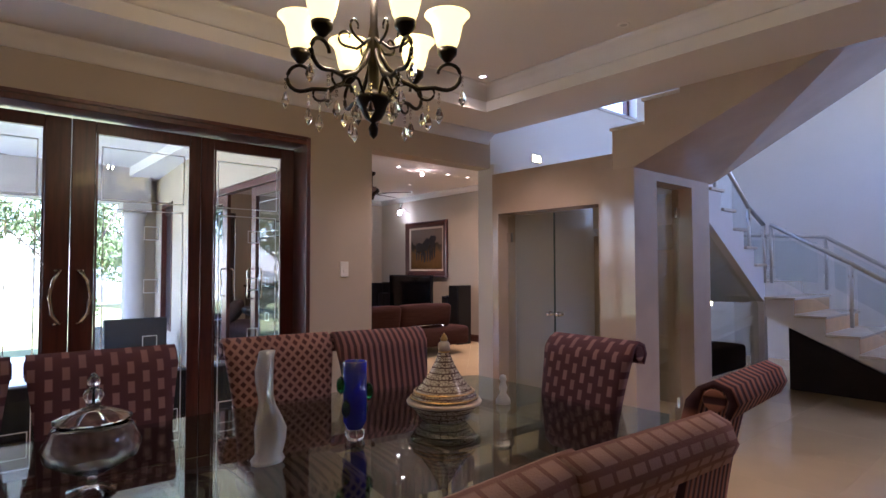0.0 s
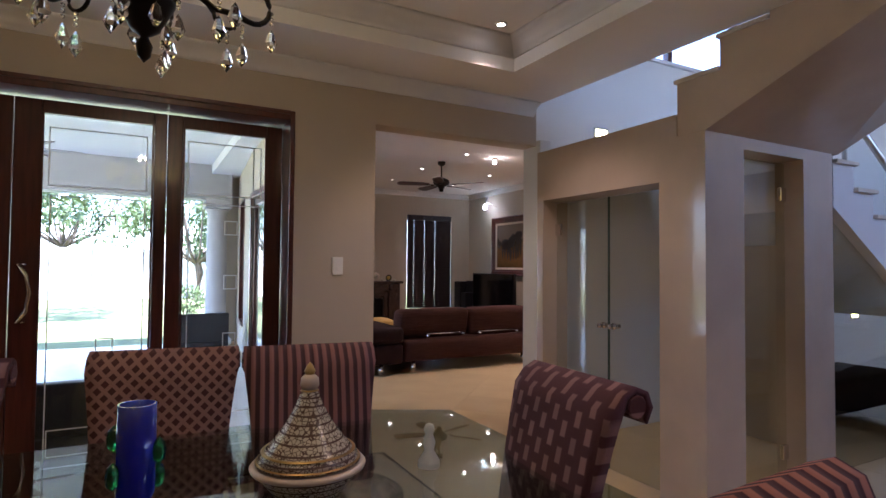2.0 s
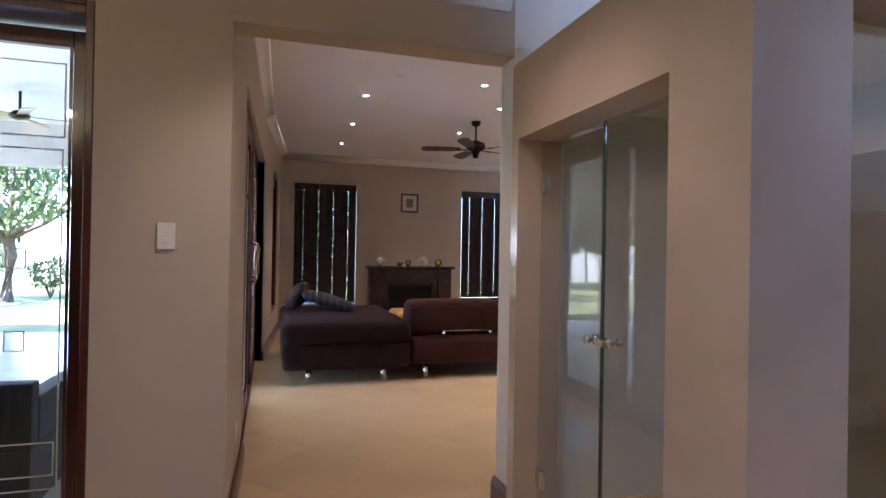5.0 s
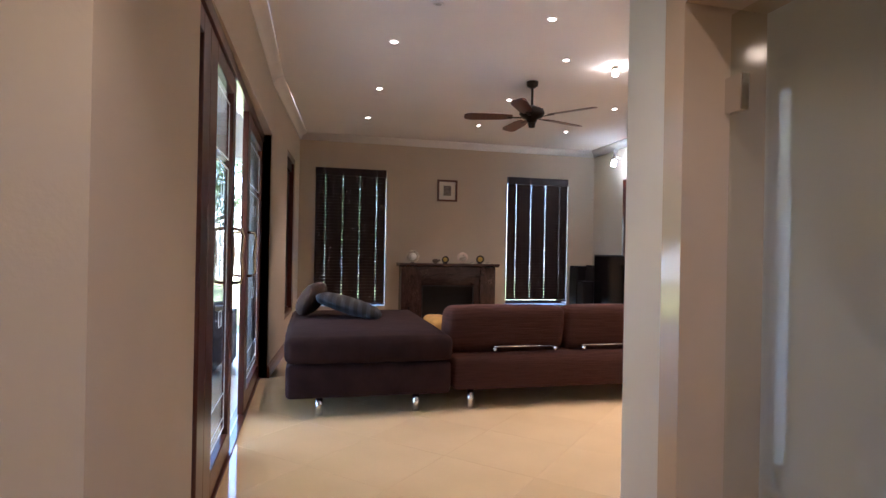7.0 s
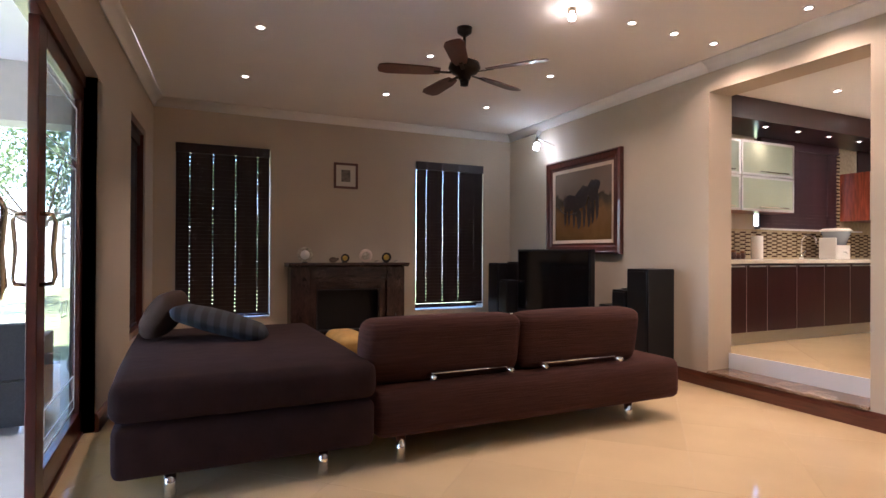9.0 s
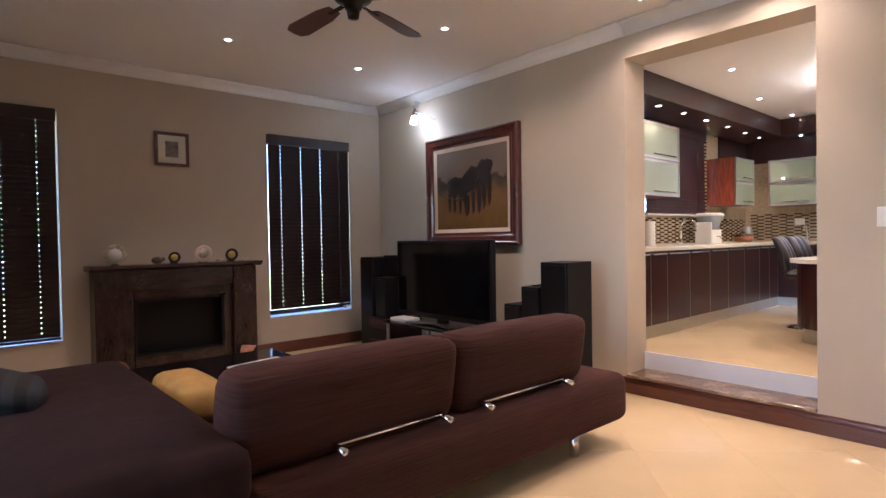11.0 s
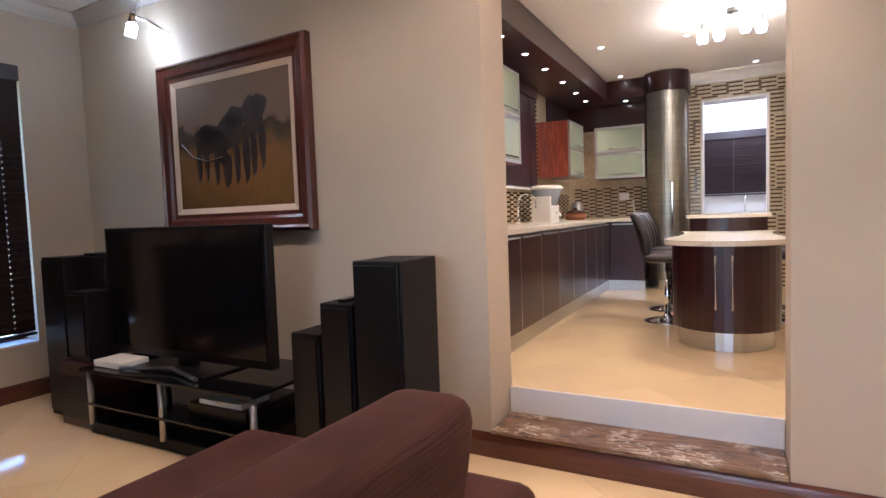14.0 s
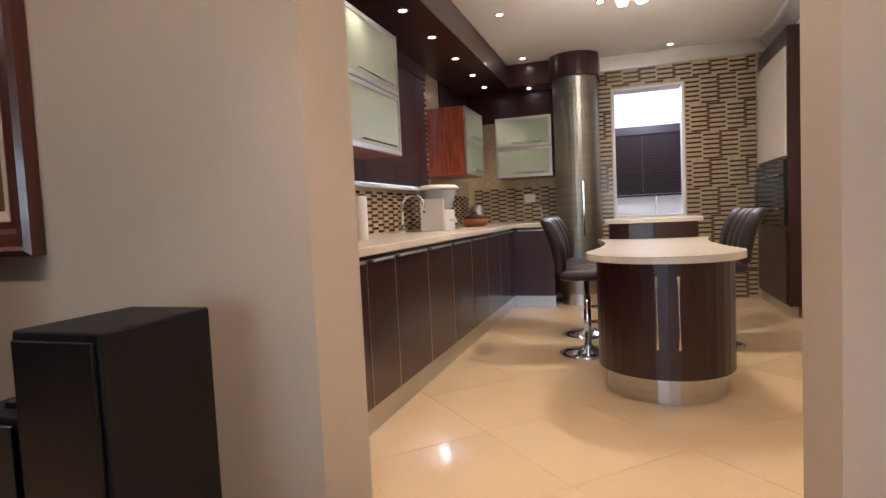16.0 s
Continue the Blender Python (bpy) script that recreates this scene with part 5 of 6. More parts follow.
part("frame", frame_bm(MOLD, W, H), M_MAHOG, o)
bm = frame_bm([(.126, 0), (.126, .032), (.165, .022), (.165, 0)], W, H)
part("slip", bm, M_LINEN, o, "pale linen slip")
mp = bpy.data.materials.new("savanna_canvas")
mp.use_nodes = True
nt, bs, tc = node_chain(mp)
bs.inputs["Roughness"].default_value = 0.85
bs.inputs["Specular IOR Level"].default_value = 0.1
sep = nt.nodes.new("ShaderNodeSeparateXYZ")
nz = nt.nodes.new("ShaderNodeTexNoise")
nz.inputs["Scale"].default_value, nz.inputs["Detail"].default_value = 7, 8
nt.links.new(tc.outputs["Object"], nz.inputs["Vector"])
nt.links.new(tc.outputs["Object"], sep.inputs["Vector"])
add = nt.nodes.new("ShaderNodeMath")
add.operation = "MULTIPLY_ADD"
add.inputs[1].default_value = 0.28
nt.links.new(nz.outputs["Fac"], add.inputs[0])
nt.links.new(sep.outputs["Z"], add.inputs[2])
rp = nt.nodes.new("ShaderNodeValToRGB")
els = rp.color_ramp.elements
els[0].position, els[0].color = 0.28, (0.10, 0.055, 0.018, 1)
els[1].position, els[1].color = 1.0, (0.17, 0.125, 0.095, 1)
for pos, col in ((0.42, (0.15, 0.075, 0.024)), (0.62, (0.18, 0.095, 0.038)), (0.74, (0.09, 0.06, 0.035)), (0.82, (0.055, 0.042, 0.03)), (0.86, (0.16, 0.115, 0.085))):
    e = els.new(pos)
    e.color = (*col, 1)
nt.links.new(add.outputs[0], rp.inputs["Fac"])
nt.links.new(rp.outputs["Color"], bs.inputs["Base Color"])
part("canvas", B((-.018, -.002, .15, W - .15, .15, H - .15)), mp, o, "savanna grass under a pale sky")
M_PAINT_DARK = mat("dark_brown_paint", (0.024, 0.012, 0.009), 0.5, var=0.4, scale=25)


def blob(y, z, ry, rz, tilt=0.0):
    pts = [(y + ry * math.cos(a) * (1 + .12 * math.sin(3 * a)), z + rz * math.sin(a) * (1 + .10 * math.cos(5 * a))) for a in (2 * math.pi * i / 20 for i in range(20))]
    return slab(pts, "x", -.0205, -.0182)


# the grazing herd as plain dark shapes
HERD = ((.95, .62, .13, .10), (.93, .66, .10, .07), (.72, .66, .12, .11), (.66, .74, .09, .08), (.50, .74, .10, .13), (.44, .80, .07, .07),
        (1.04, .47, .025, .12), (.96, .46, .022, .11), (.86, .45, .026, .13), (.80, .55, .05, .10), (.76, .42, .045, .12), (.66, .45, .028, .13), (.57, .48, .035, .16), (.50, .50, .03, .14), (.42, .56, .028, .16))
for y, z, ry, rz in HERD:
    part("painted_shape", blob(y, z, ry, rz), M_PAINT_DARK, o)
part("painted_shape", tube([(-.0195, 1.22, .62), (-.0195, 1.10, .52), (-.0195, .95, .48), (-.0195, .80, .50)], .006, 4), M_PAINT_DARK, o)

# picture spotlight
sl = placed("wall_spotlight", (7.52, 9.62, 2.62), "chrome wall spotlight with a glowing lamp", "wall light")
wx = right_x(9.6)
k = part("wall_plate", lathe([(0, 0), (.045, 0), (.045, .012), (.03, .03), (0, .03)], 20), M_CHROME, sl, "", True)
k.data.transform(Matrix.Translation(Vector((wx - .002, 9.60, 2.60)) - Vector((7.52, 9.62, 2.62))) @ pose(0, 0, 0, 0, -90, 0))
part("arm", tube([(wx - .03, 9.60, 2.60), (wx - .14, 9.66, 2.66), (wx - .20, 9.70, 2.68)], .009, 8), M_CHROME, sl, "", True)
part("barrel", tube([(wx - .20, 9.70, 2.80), (wx - .205, 9.75, 2.64)], .030, 16), M_CHROME, sl, "", True)
part("lamp_glass", tube([(wx - .205, 9.75, 2.635), (wx - .208, 9.775, 2.56)], .034, 16), M_COOL, sl, "glowing lamp", True)
spot(wx - .21, 9.79, 2.54, 0.7, 100, (0.93, 1.0, 0.95), .03, (wx, 9.35, 1.9))

# sectional sofa
so = placed("sectional_sofa", (4.6, 7.2, 0), "dark brown ribbed sectional sofa on chrome legs", "sofa")
SA0, SA1, SB1, SYB = 2.83, 4.10, 6.45, 6.60
# the chaise takes the darkened velour, its shade being part of the colour
part("chaise_base", cushion(SA0, SA1, SYB, 8.55, .14, .395, .008, .04, 5), M_SOFA_SHADED, so, "", True)
part("chaise_cushion", cushion(SA0 - .01, SA1 + .01, SYB - .015, 8.50, .40, .605, .015, .06, 6), M_SOFA_SHADED, so, "", True)
part("seat_base", cushion(SA1 + .01, SB1, SYB + .02, 7.85, .15, .44, .015, .06, 8), M_SOFA, so, "", True)


def back_cushion(x0, x1):
    """A long back cushion; it leans back and hangs over its base."""
    bm = cushion(x0, x1, 6.65, 6.91, .44, .815, .012, .07, 8)
    for v in bm.verts:
        k = (v.co.z - .44) / .375
        v.co.y += .06 * (1 - k)
        v.co.z -= .012 * math.sin((v.co.x - x0) / (x1 - x0) * math.pi) * (1 - k)
    return bm


part("backrest_cushion", back_cushion(4.08, 5.105), M_SOFA, so, "", True)
part("backrest_cushion", back_cushion(5.115, 6.11), M_SOFA, so, "", True)
for x0, x1 in ((4.46, 4.99), (5.25, 5.87)):
    bar = part("support_bar", tube([(x0, 6.675, .492), (x1, 6.675, .492)], .0065, 8), M_CHROME, so, "chrome back support bar", True)
    for x in (x0, x1):
        part("bracket", tube([(x, 6.74, .487), (x, 6.61, .478)], .014, 12), M_CHROME, bar, "", True)
for x, y in ((3.08, 6.69), (3.83, 6.69), (4.28, 6.69), (6.05, 6.74), (3.0, 8.4), (3.95, 8.4), (4.5, 7.75), (6.2, 7.75)):
    part("leg", cyl(x, y, 0, .15, .028, 20), M_CHROME, so, "round chrome leg", True)

pl = thing("striped_cushion", (3.37, 7.75, .60), "dark blue and grey striped throw cushion", "cushion", rz=-10)
M_PILLOW = stripe_fabric("pillow_stripes", (0.020, 0.024, 0.034), (0.006, 0.005, 0.007), 4.0)
bm = cushion(-.29, .29, -.19, .19, -.045, .045, .035, .04, 6)
bmesh.ops.rotate(bm, verts=bm.verts, cent=(0, 0, 0), matrix=Matrix.Rotation(radians(17), 3, "Y"))
bmesh.ops.translate(bm, verts=bm.verts, vec=(0, 0, .125))
part("cover", bm, M_PILLOW, pl, "", True)
pl = thing("bolster_cushion", (3.02, 7.88, .60), "dark brown cushion leaning behind the striped one", "cushion", rz=-15)
bm = cushion(-.15, .15, -.15, .15, -.07, .07, .04, .055, 5)
bmesh.ops.rotate(bm, verts=bm.verts, cent=(0, 0, 0), matrix=Matrix.Rotation(radians(-55), 3, "Y"))
bmesh.ops.translate(bm, verts=bm.verts, vec=(0, 0, .18))
part("cover", bm, M_BOLSTER, pl, "", True)
pl = thing("ochre_throw", (4.28, 7.62, .445), "folded quilted ochre throw on the seat", "blanket")
part("cloth", cushion(-.16, .06, -.20, .30, 0, .17, .02, .05, 5), M_OCHRE, pl, "", True)

ct = placed("coffee_table", (4.75, 8.9, 0), "low square black glossy coffee table", "coffee table")
part("tabletop", B((4.18, 5.27, 8.05, 9.05, .37, .42), bevel=.005), M_SCREEN, ct, "glossy black top")
part("plinth", B((4.26, 5.19, 8.13, 8.97, 0, .368)), M_BLACK, ct)
o = thing("magazine", (4.98, 8.52, .4205), "open magazine with a pale blue page", "magazine", rz=12)
part("page_block", B((-.20, .20, -.13, .13, 0, .006), bevel=.001), M_PAGE, o)
part("cover_picture", B((.04, .18, -.08, .10, .0062, .0072)), M_YELLOW, o)

# television and hi-fi
tv = placed("television", (7.0, 8.95, .42), "large black flat television on a glass stand", "television")
part("screen_body", B((6.98, 7.04, 8.26, 9.65, .47, 1.25), bevel=.006), M_BLACK, tv)
part("screen", B((6.974, 6.979, 8.29, 9.62, .52, 1.225)), M_SCREEN, tv, "dark glossy screen")
part("neck", B((6.99, 7.04, 8.90, 9.02, .425, .48)), M_BLACK, tv)
part("foot", B((6.86, 7.16, 8.62, 9.30, .421, .43), bevel=.003), M_BLACK, tv)
for s in (-1, 1):
    part("stand_strut", tube([(6.90, 8.96, .44), (6.80, 8.96 + s * .33, .435)], .012, 8), M_STEEL, tv, "grey metal strut")
ts = placed("tv_stand", (7.05, 9.0, 0), "black glass television stand with steel posts", "tv stand")
part("shelf", B((6.74, 7.36, 8.16, 9.60, .40, .418), bevel=.003), M_SCREEN, ts, "black glass shelf")
part("shelf", B((6.76, 7.36, 8.18, 9.58, .19, .205), bevel=.003), M_SCREEN, ts, "black glass shelf")
part("plinth", B((6.80, 7.38, 8.10, 9.62, 0, .07), bevel=.004), M_BLACK_MATT, ts)
for x in (6.78, 7.30):
    for y in (8.20, 8.90, 9.56):
        part("post", cyl(x, y, .07, .40, .018, 14), M_STEEL, ts, "steel post", True)
o = placed("media_player", (7.0, 8.6, .206), "flat black media player with papers on it", "media player")
part("case", B((6.84, 7.24, 8.32, 8.76, .206, .285), bevel=.004), M_BLACK, o)
o = placed("paper_stack", (7.0, 8.6, .286), "small stack of pale papers and discs", "papers")
part("paper_bundle", B((6.85, 7.05, 8.36, 8.68, .286, .315), bevel=.003), M_PAPER, o)
o = placed("games_console", (6.9, 9.4, .419), "pale slim console on the glass shelf", "console")
part("case", B((6.80, 6.98, 9.28, 9.55, .419, .46), bevel=.006), M_PLASTIC, o)


def loudspeaker(x0, x1, y0, y1, z0, z1, label, drivers):
    o = placed("loudspeaker", ((x0 + x1) / 2, (y0 + y1) / 2, z0), label, "loudspeaker", "black loudspeakers")
    part("cabinet", B((x0, x1, y0, y1, z0, z1), bevel=.006), M_BLACK_MATT, o)
    part("grille", B((x0 - .012, x0 - .001, y0 + .012, y1 - .012, z0 + .04, z1 - .02), bevel=.003), M_BLACK, o, "black cloth grille")
    return o


loudspeaker(6.89, 7.21, 7.38, 7.64, 0, 1.066, "tall black floor-standing loudspeaker", 3)
loudspeaker(6.91, 7.17, 7.67, 7.86, 0, .86, "slim black floor-standing loudspeaker", 2)
loudspeaker(6.93, 7.16, 7.89, 8.07, 0, .70, "small black loudspeaker beside the slim one", 2)
loudspeaker(6.90, 7.22, 9.98, 10.24, 0, 1.07, "tall black loudspeaker beside the window", 3)
loudspeaker(7.02, 7.34, 9.70, 9.96, 0, 1.09, "tall black loudspeaker behind the television", 3)
loudspeaker(6.84, 7.05, 9.66, 9.86, .42, .86, "black bookshelf loudspeaker on the cabinet", 2)
o = placed("low_cabinet", (6.95, 9.8, 0), "low dark cabinet under a loudspeaker", "cabinet")
part("body", B((6.82, 7.3, 9.64, 9.965, 0, .418), bevel=.004), M_KITCHEN, o)
for z in (.16, .30):
    part("drawer", B((6.812, 6.819, 9.66, 9.945, z - .10, z + .02)), M_BLACK, o)
o = placed("remote_control", (7.05, 7.77, .861), "remote control and cables on the loudspeaker", "remote control")
part("case", B((6.95, 7.13, 7.74, 7.78, .861, .876), bevel=.004), M_BLACK, o)


# ---------------------------------------------------------------- kitchen
CT = KF + 0.86       # worktop height
DY = 7.46            # front of the base units
CX1 = 11.70          # front of the return along the east wall


def base_unit(x0, x1):
    u = placed("base_cabinet", ((x0 + x1) / 2, 7.78, KF), "dark mahogany base cabinet with a slim steel edge pull", "cabinet", "kitchen base cabinets")
    part("carcass", B((x0 + .001, x1 - .001, DY + .022, KN - .002, KF + .12, CT - .042)), M_KITCHEN, u)
    d = part("door", B((x0 + .003, x1 - .003, DY, DY + .020, KF + .125, CT - .06), bevel=.002), M_KITCHEN, u)
    part("handle", B((x0 + .04, x1 - .04, DY - .016, DY - .001, CT - .075, CT - .062), bevel=.002), M_ALU, d, "slim steel edge pull")
    part("door_edge", B((x1 - .0028, x1 + .0028, DY - .001, DY + .004, KF + .125, CT - .062)), M_ALU, u)
    return u


edges = [7.80, 8.30, 8.62, 9.10, 9.58, 10.06, 10.54, 11.02, 11.36, 11.68]
for a, b in zip(edges, edges[1:]):
    base_unit(a, b)
u = placed("corner_cabinet", (12.0, 7.4, KF), "dark mahogany cabinet along the tiled wall", "cabinet", "kitchen base cabinets")
part("carcass", B((CX1 + .022, KE - .002, 7.06, KN - .003, KF + .12, CT - .042)), M_KITCHEN, u)
d = part("door", B((CX1, CX1 + .02, 7.07, DY - .005, KF + .125, CT - .06), bevel=.002), M_KITCHEN, u)
part("handle", B((CX1 - .016, CX1 - .001, 7.10, DY - .04, CT - .075, CT - .062)), M_ALU, d)
pl = placed("kitchen_plinth", (9.7, DY + .03, KF), "brushed steel kick plinth under the base cabinets", "plinth", kind="structure")
part("panel", B((7.80, CX1 + .03, DY + .02, DY + .03, KF + .001, KF + .118)), M_STEEL, pl)
part("panel", B((CX1 + .03, CX1 + .04, 7.06, DY + .018, KF + .001, KF + .118)), M_STEEL, pl)
wt = placed("worktop", (9.7, 7.78, CT - .04), "continuous cream quartz worktop", "worktop")
part("slab", B((7.80, KE - .003, DY - .02, KN - .003, CT - .04, CT), bevel=.004), M_WORKTOP, wt)
part("slab", B((CX1 - .02, KE - .003, 7.06, DY - .021, CT - .04, CT), bevel=.004), M_WORKTOP, wt)

# bulkhead with spotlights over the cabinets
bk = placed("kitchen_bulkhead", (9.8, 7.9, 2.58), "dark mahogany bulkhead with small lit spots", "bulkhead", kind="structure")
part("panel", B((7.80, KE - .003, 7.52, KN - .003, 2.60, KC - .002), bevel=.003), M_KITCHEN, bk)
part("panel", B((12.0, KE - .003, 7.06, 7.519, 2.60, KC - .002), bevel=.003), M_KITCHEN, bk)
part("back_panel", B((11.36, KE - .004, KN - .02, KN - .004, 2.24, 2.598)), M_KITCHEN, bk)
part("back_panel", B((KE - .02, KE - .004, 7.06, KN - .021, 2.28, 2.598)), M_KITCHEN, bk)
for x, y in ((8.9, 7.68), (9.46, 7.68), (10.05, 7.69), (10.68, 7.70), (11.30, 7.72), (11.85, 7.74), (12.15, 7.32)):
    downlight(x, y, 2.60, "small lit spot in the dark bulkhead")
for x in (8.9, 10.3, 11.7):
    spot(x, 7.70, 2.57, 1.6, 100)


def wall_unit(bx, by, m, w, depth, z0, z1, label, flaps):
    """An upper cabinet with frosted lift-up flaps; its front is at -y in its own axes."""
    u = thing("wall_cabinet", (0, 0, 0), label, "cabinet", "kitchen wall cabinets")
    u.matrix_basis = m
    part("carcass", B((0, w, 0, depth, 0, z1 - z0), bevel=.002), M_REDWOOD, u, "red grained veneer carcass")
    h = (z1 - z0) / flaps
    for i in range(flaps):
        a, b = i * h + .003, (i + 1) * h - .003
        d = part("flap", B((.003, .03, -.022, -.002, a, b), (w - .03, w - .003, -.022, -.002, a, b), (.03, w - .03, -.022, -.002, a, a + .027), (.03, w - .03, -.022, -.002, b - .027, b)), M_ALU, u, "aluminium framed lift-up flap")
        part("pane", B((.03, w - .03, -.018, -.006, a + .027, b - .027)), M_FROST, d, "frosted green-white glass")
        part("handle", tube([(w * .30, -.022, a + .045), (w * .30, -.045, a + .045), (w * .85, -.045, a + .045), (w * .85, -.022, a + .045)], .006, 6), M_CHROME, d)
    return u


wall_unit(0, 0, pose(8.62, 7.78, 1.68), 0.90, .316, 1.68, 2.46, "wall cabinet with two frosted glass flaps", 2)
wall_unit(0, 0, pose(7.85, 7.78, 1.68), 0.76, .316, 1.68, 2.46, "wall cabinet with two frosted glass flaps near the opening", 2)
wall_unit(0, 0, pose(10.98, 7.74, 1.64), 0.62, .355, 1.64, 2.26, "red-sided wall cabinet with frosted flaps", 2)
wall_unit(0, 0, Matrix.Translation((12.02, 7.68, 1.64)) @ pose(0, 0, 0, 0, 0, -90), 0.60, .296, 1.64, 2.28, "wall cabinet with wide frosted glass flaps", 2)

# kitchen window with its blind
window_y("window_5", 9.3, 11.35, 1.50, 2.62, KN + .12)
blind(9.33, 10.86, 1.50, 2.597, KN - .03, "dark wooden venetian blind over the kitchen window", M_BLIND_LIT, rise=.042, cords=3)
# tall curved steel unit
tu = placed("curved_tall_cabinet", (12.05, 6.83, KF), "tall curved brushed steel cabinet with dark cap", "cabinet")


def arc_front(cx, cy, r, a0, a1, back, n=16):
    pts = [(cx - r * math.cos(radians(a0 + (a1 - a0) * i / n)), cy + r * math.sin(radians(a0 + (a1 - a0) * i / n))) for i in range(n + 1)]
    return pts + [(back, pts[-1][1]), (back, pts[0][1])]


part("body", prism(arc_front(12.02, 6.83, .23, -72, 72, KE - .003), KF + .12, 2.60), M_TALL, tu, "curved brushed steel front")
part("cap", prism(arc_front(12.02, 6.83, .255, -72, 72, KE - .003), 2.602, KC - .002), M_KITCHEN, tu, "dark mahogany cap")
part("kick", prism(arc_front(12.02, 6.83, .20, -72, 72, KE - .003), KF + .001, KF + .118), M_ALU, tu)
part("handle", B((11.77, 11.785, 6.75, 6.765, 1.0, 1.55), bevel=.003), M_CHROME, tu, "upright steel handle")

# island
isl = placed("kitchen_island", (9.7, 6.17, KF), "rounded dark mahogany island with cream quartz top", "kitchen island")
IC = (9.24, 6.17)


def capsule(r, x1, waist=0.0, n=18):
    """A plan with a round end towards -x that runs on to x1."""
    pts = [(IC[0] - r * math.cos(a), IC[1] - r * math.sin(a)) for a in (math.pi / 2 - math.pi * i / n for i in range(n + 1))]
    a = [(IC[0] + (x1 - IC[0]) * i / 8, IC[1] + r - waist * math.sin(math.pi * i / 8)) for i in range(1, 9)]
    b = [(p, 2 * IC[1] - q) for p, q in reversed(a)]
    if pts[0][1] > pts[-1][1]:
        pts = pts[::-1]
    return pts + a + b


part("plinth", prism(capsule(.30, 10.45), KF + .001, KF + .13), M_STEEL, isl, "brushed steel curved plinth", False)
part("body", prism(capsule(.345, 10.45, .05), KF + .132, KF + .705), M_KITCHEN, isl, "dark glossy mahogany curved front")
part("worktop", prism(capsule(.40, 10.55, .08), KF + .707, KF + .742), M_WORKTOP, isl, "cream quartz waisted top")
part("raised_bar_front", prism([(10.46, 5.86), (10.42, 6.0), (10.405, 6.17), (10.42, 6.34), (10.46, 6.48), (10.9, 6.48), (10.9, 5.86)], KF + .744, KF + .86), M_KITCHEN, isl)
part("raised_bar_top", prism([(10.42, 5.83), (10.37, 6.0), (10.355, 6.17), (10.37, 6.34), (10.42, 6.51), (11.0, 6.51), (11.0, 5.83)], KF + .862, KF + .89), M_WORKTOP, isl)
part("raised_bar_base", B((10.47, 10.9, 5.88, 6.46, KF + .001, KF + .704)), M_KITCHEN, isl)
for dy in (-.05, .05):
    x = IC[0] - math.sqrt(.345 ** 2 - dy ** 2)
    part("handle", tube([(x + .004, 6.17 + dy, KF + .28), (x - .022, 6.17 + dy, KF + .29), (x - .022, 6.17 + dy, KF + .64), (x + .004, 6.17 + dy, KF + .65)], .006, 8), M_CHROME, isl, "upright steel handle", True)
part("door_gap", B((IC[0] - .3475, IC[0] - .344, 6.1685, 6.1715, KF + .135, KF + .70)), M_BLACK, isl)


def bar_stool():
    s = thing("bar_stool", (0, 0, 0), "black leather bar stool with a channelled back on a chrome base", "stool", "bar stools at the island")
    part("base", lathe([(0, 0), (.19, 0), (.195, .008), (.15, .022), (.05, .035), (.03, .06), (0, .06)], 28), M_CHROME, s, "round chrome base", True)
    part("column", lathe([(.025, .05), (.025, .30), (.018, .31), (.018, .52)], 16), M_CHROME, s, "", True)
    part("footrest", tube([(.02, 0, .22), (.14, .08, .22), (.17, 0, .22), (.14, -.08, .22), (.02, 0, .22)], .009, 8), M_CHROME, s, "", True)
    part("seat", cushion(-.18, .16, -.19, .19, .52, .59, .012, .03, 4), M_LEATHER, s, "", True)
    for i in range(3):
        bm = cushion(-.20, -.13, -.195 + .13 * i, -.195 + .13 * (i + 1) - .002, .58, .93, .012, .03, 3)
        for v in bm.verts:
            v.co.x -= .10 * max(0, (v.co.z - .60) / .33) ** 2
        part("back_channel", bm, M_LEATHER, s, "", True)
    return s


st0 = bar_stool()
st0.matrix_basis = pose(9.90, 6.62, KF, 0, 0, -84)
copy_thing(st0, pose(10.50, 6.66, KF, 0, 0, -95))
copy_thing(st0, pose(10.25, 5.80, KF, 0, 0, 95))
copy_thing(st0, pose(10.80, 5.80, KF, 0, 0, 85))

# right-hand tall units with ovens
tw = placed("tall_oven_cabinet", (11.9, 5.2, KF), "tall dark cabinet with built-in black oven and cream upper door", "cabinet")
part("carcass", B((11.25, KE - .003, KS + .002, KS + .10, KF + .1, 2.66)), M_KITCHEN, tw)
part("upper_door", B((11.27, KE - .01, KS + .102, KS + .118, 1.63, 2.50), bevel=.002), M_WORKTOP, tw, "pale upper door")
part("oven", B((11.27, KE - .01, KS + .102, KS + .13, 1.05, 1.60), bevel=.003), M_SCREEN, tw, "black glass oven")
for z in (1.20, 1.48):
    part("oven_handle", tube([(11.35, KS + .155, z), (12.2, KS + .155, z)], .008, 8), M_CHROME, tw)
part("lower_door", B((11.27, KE - .01, KS + .102, KS + .118, KF + .12, 1.02), bevel=.002), M_KITCHEN, tw)
part("plinth", B((11.27, KE - .01, KS + .03, KS + .09, KF + .001, KF + .098)), M_STEEL, tw)

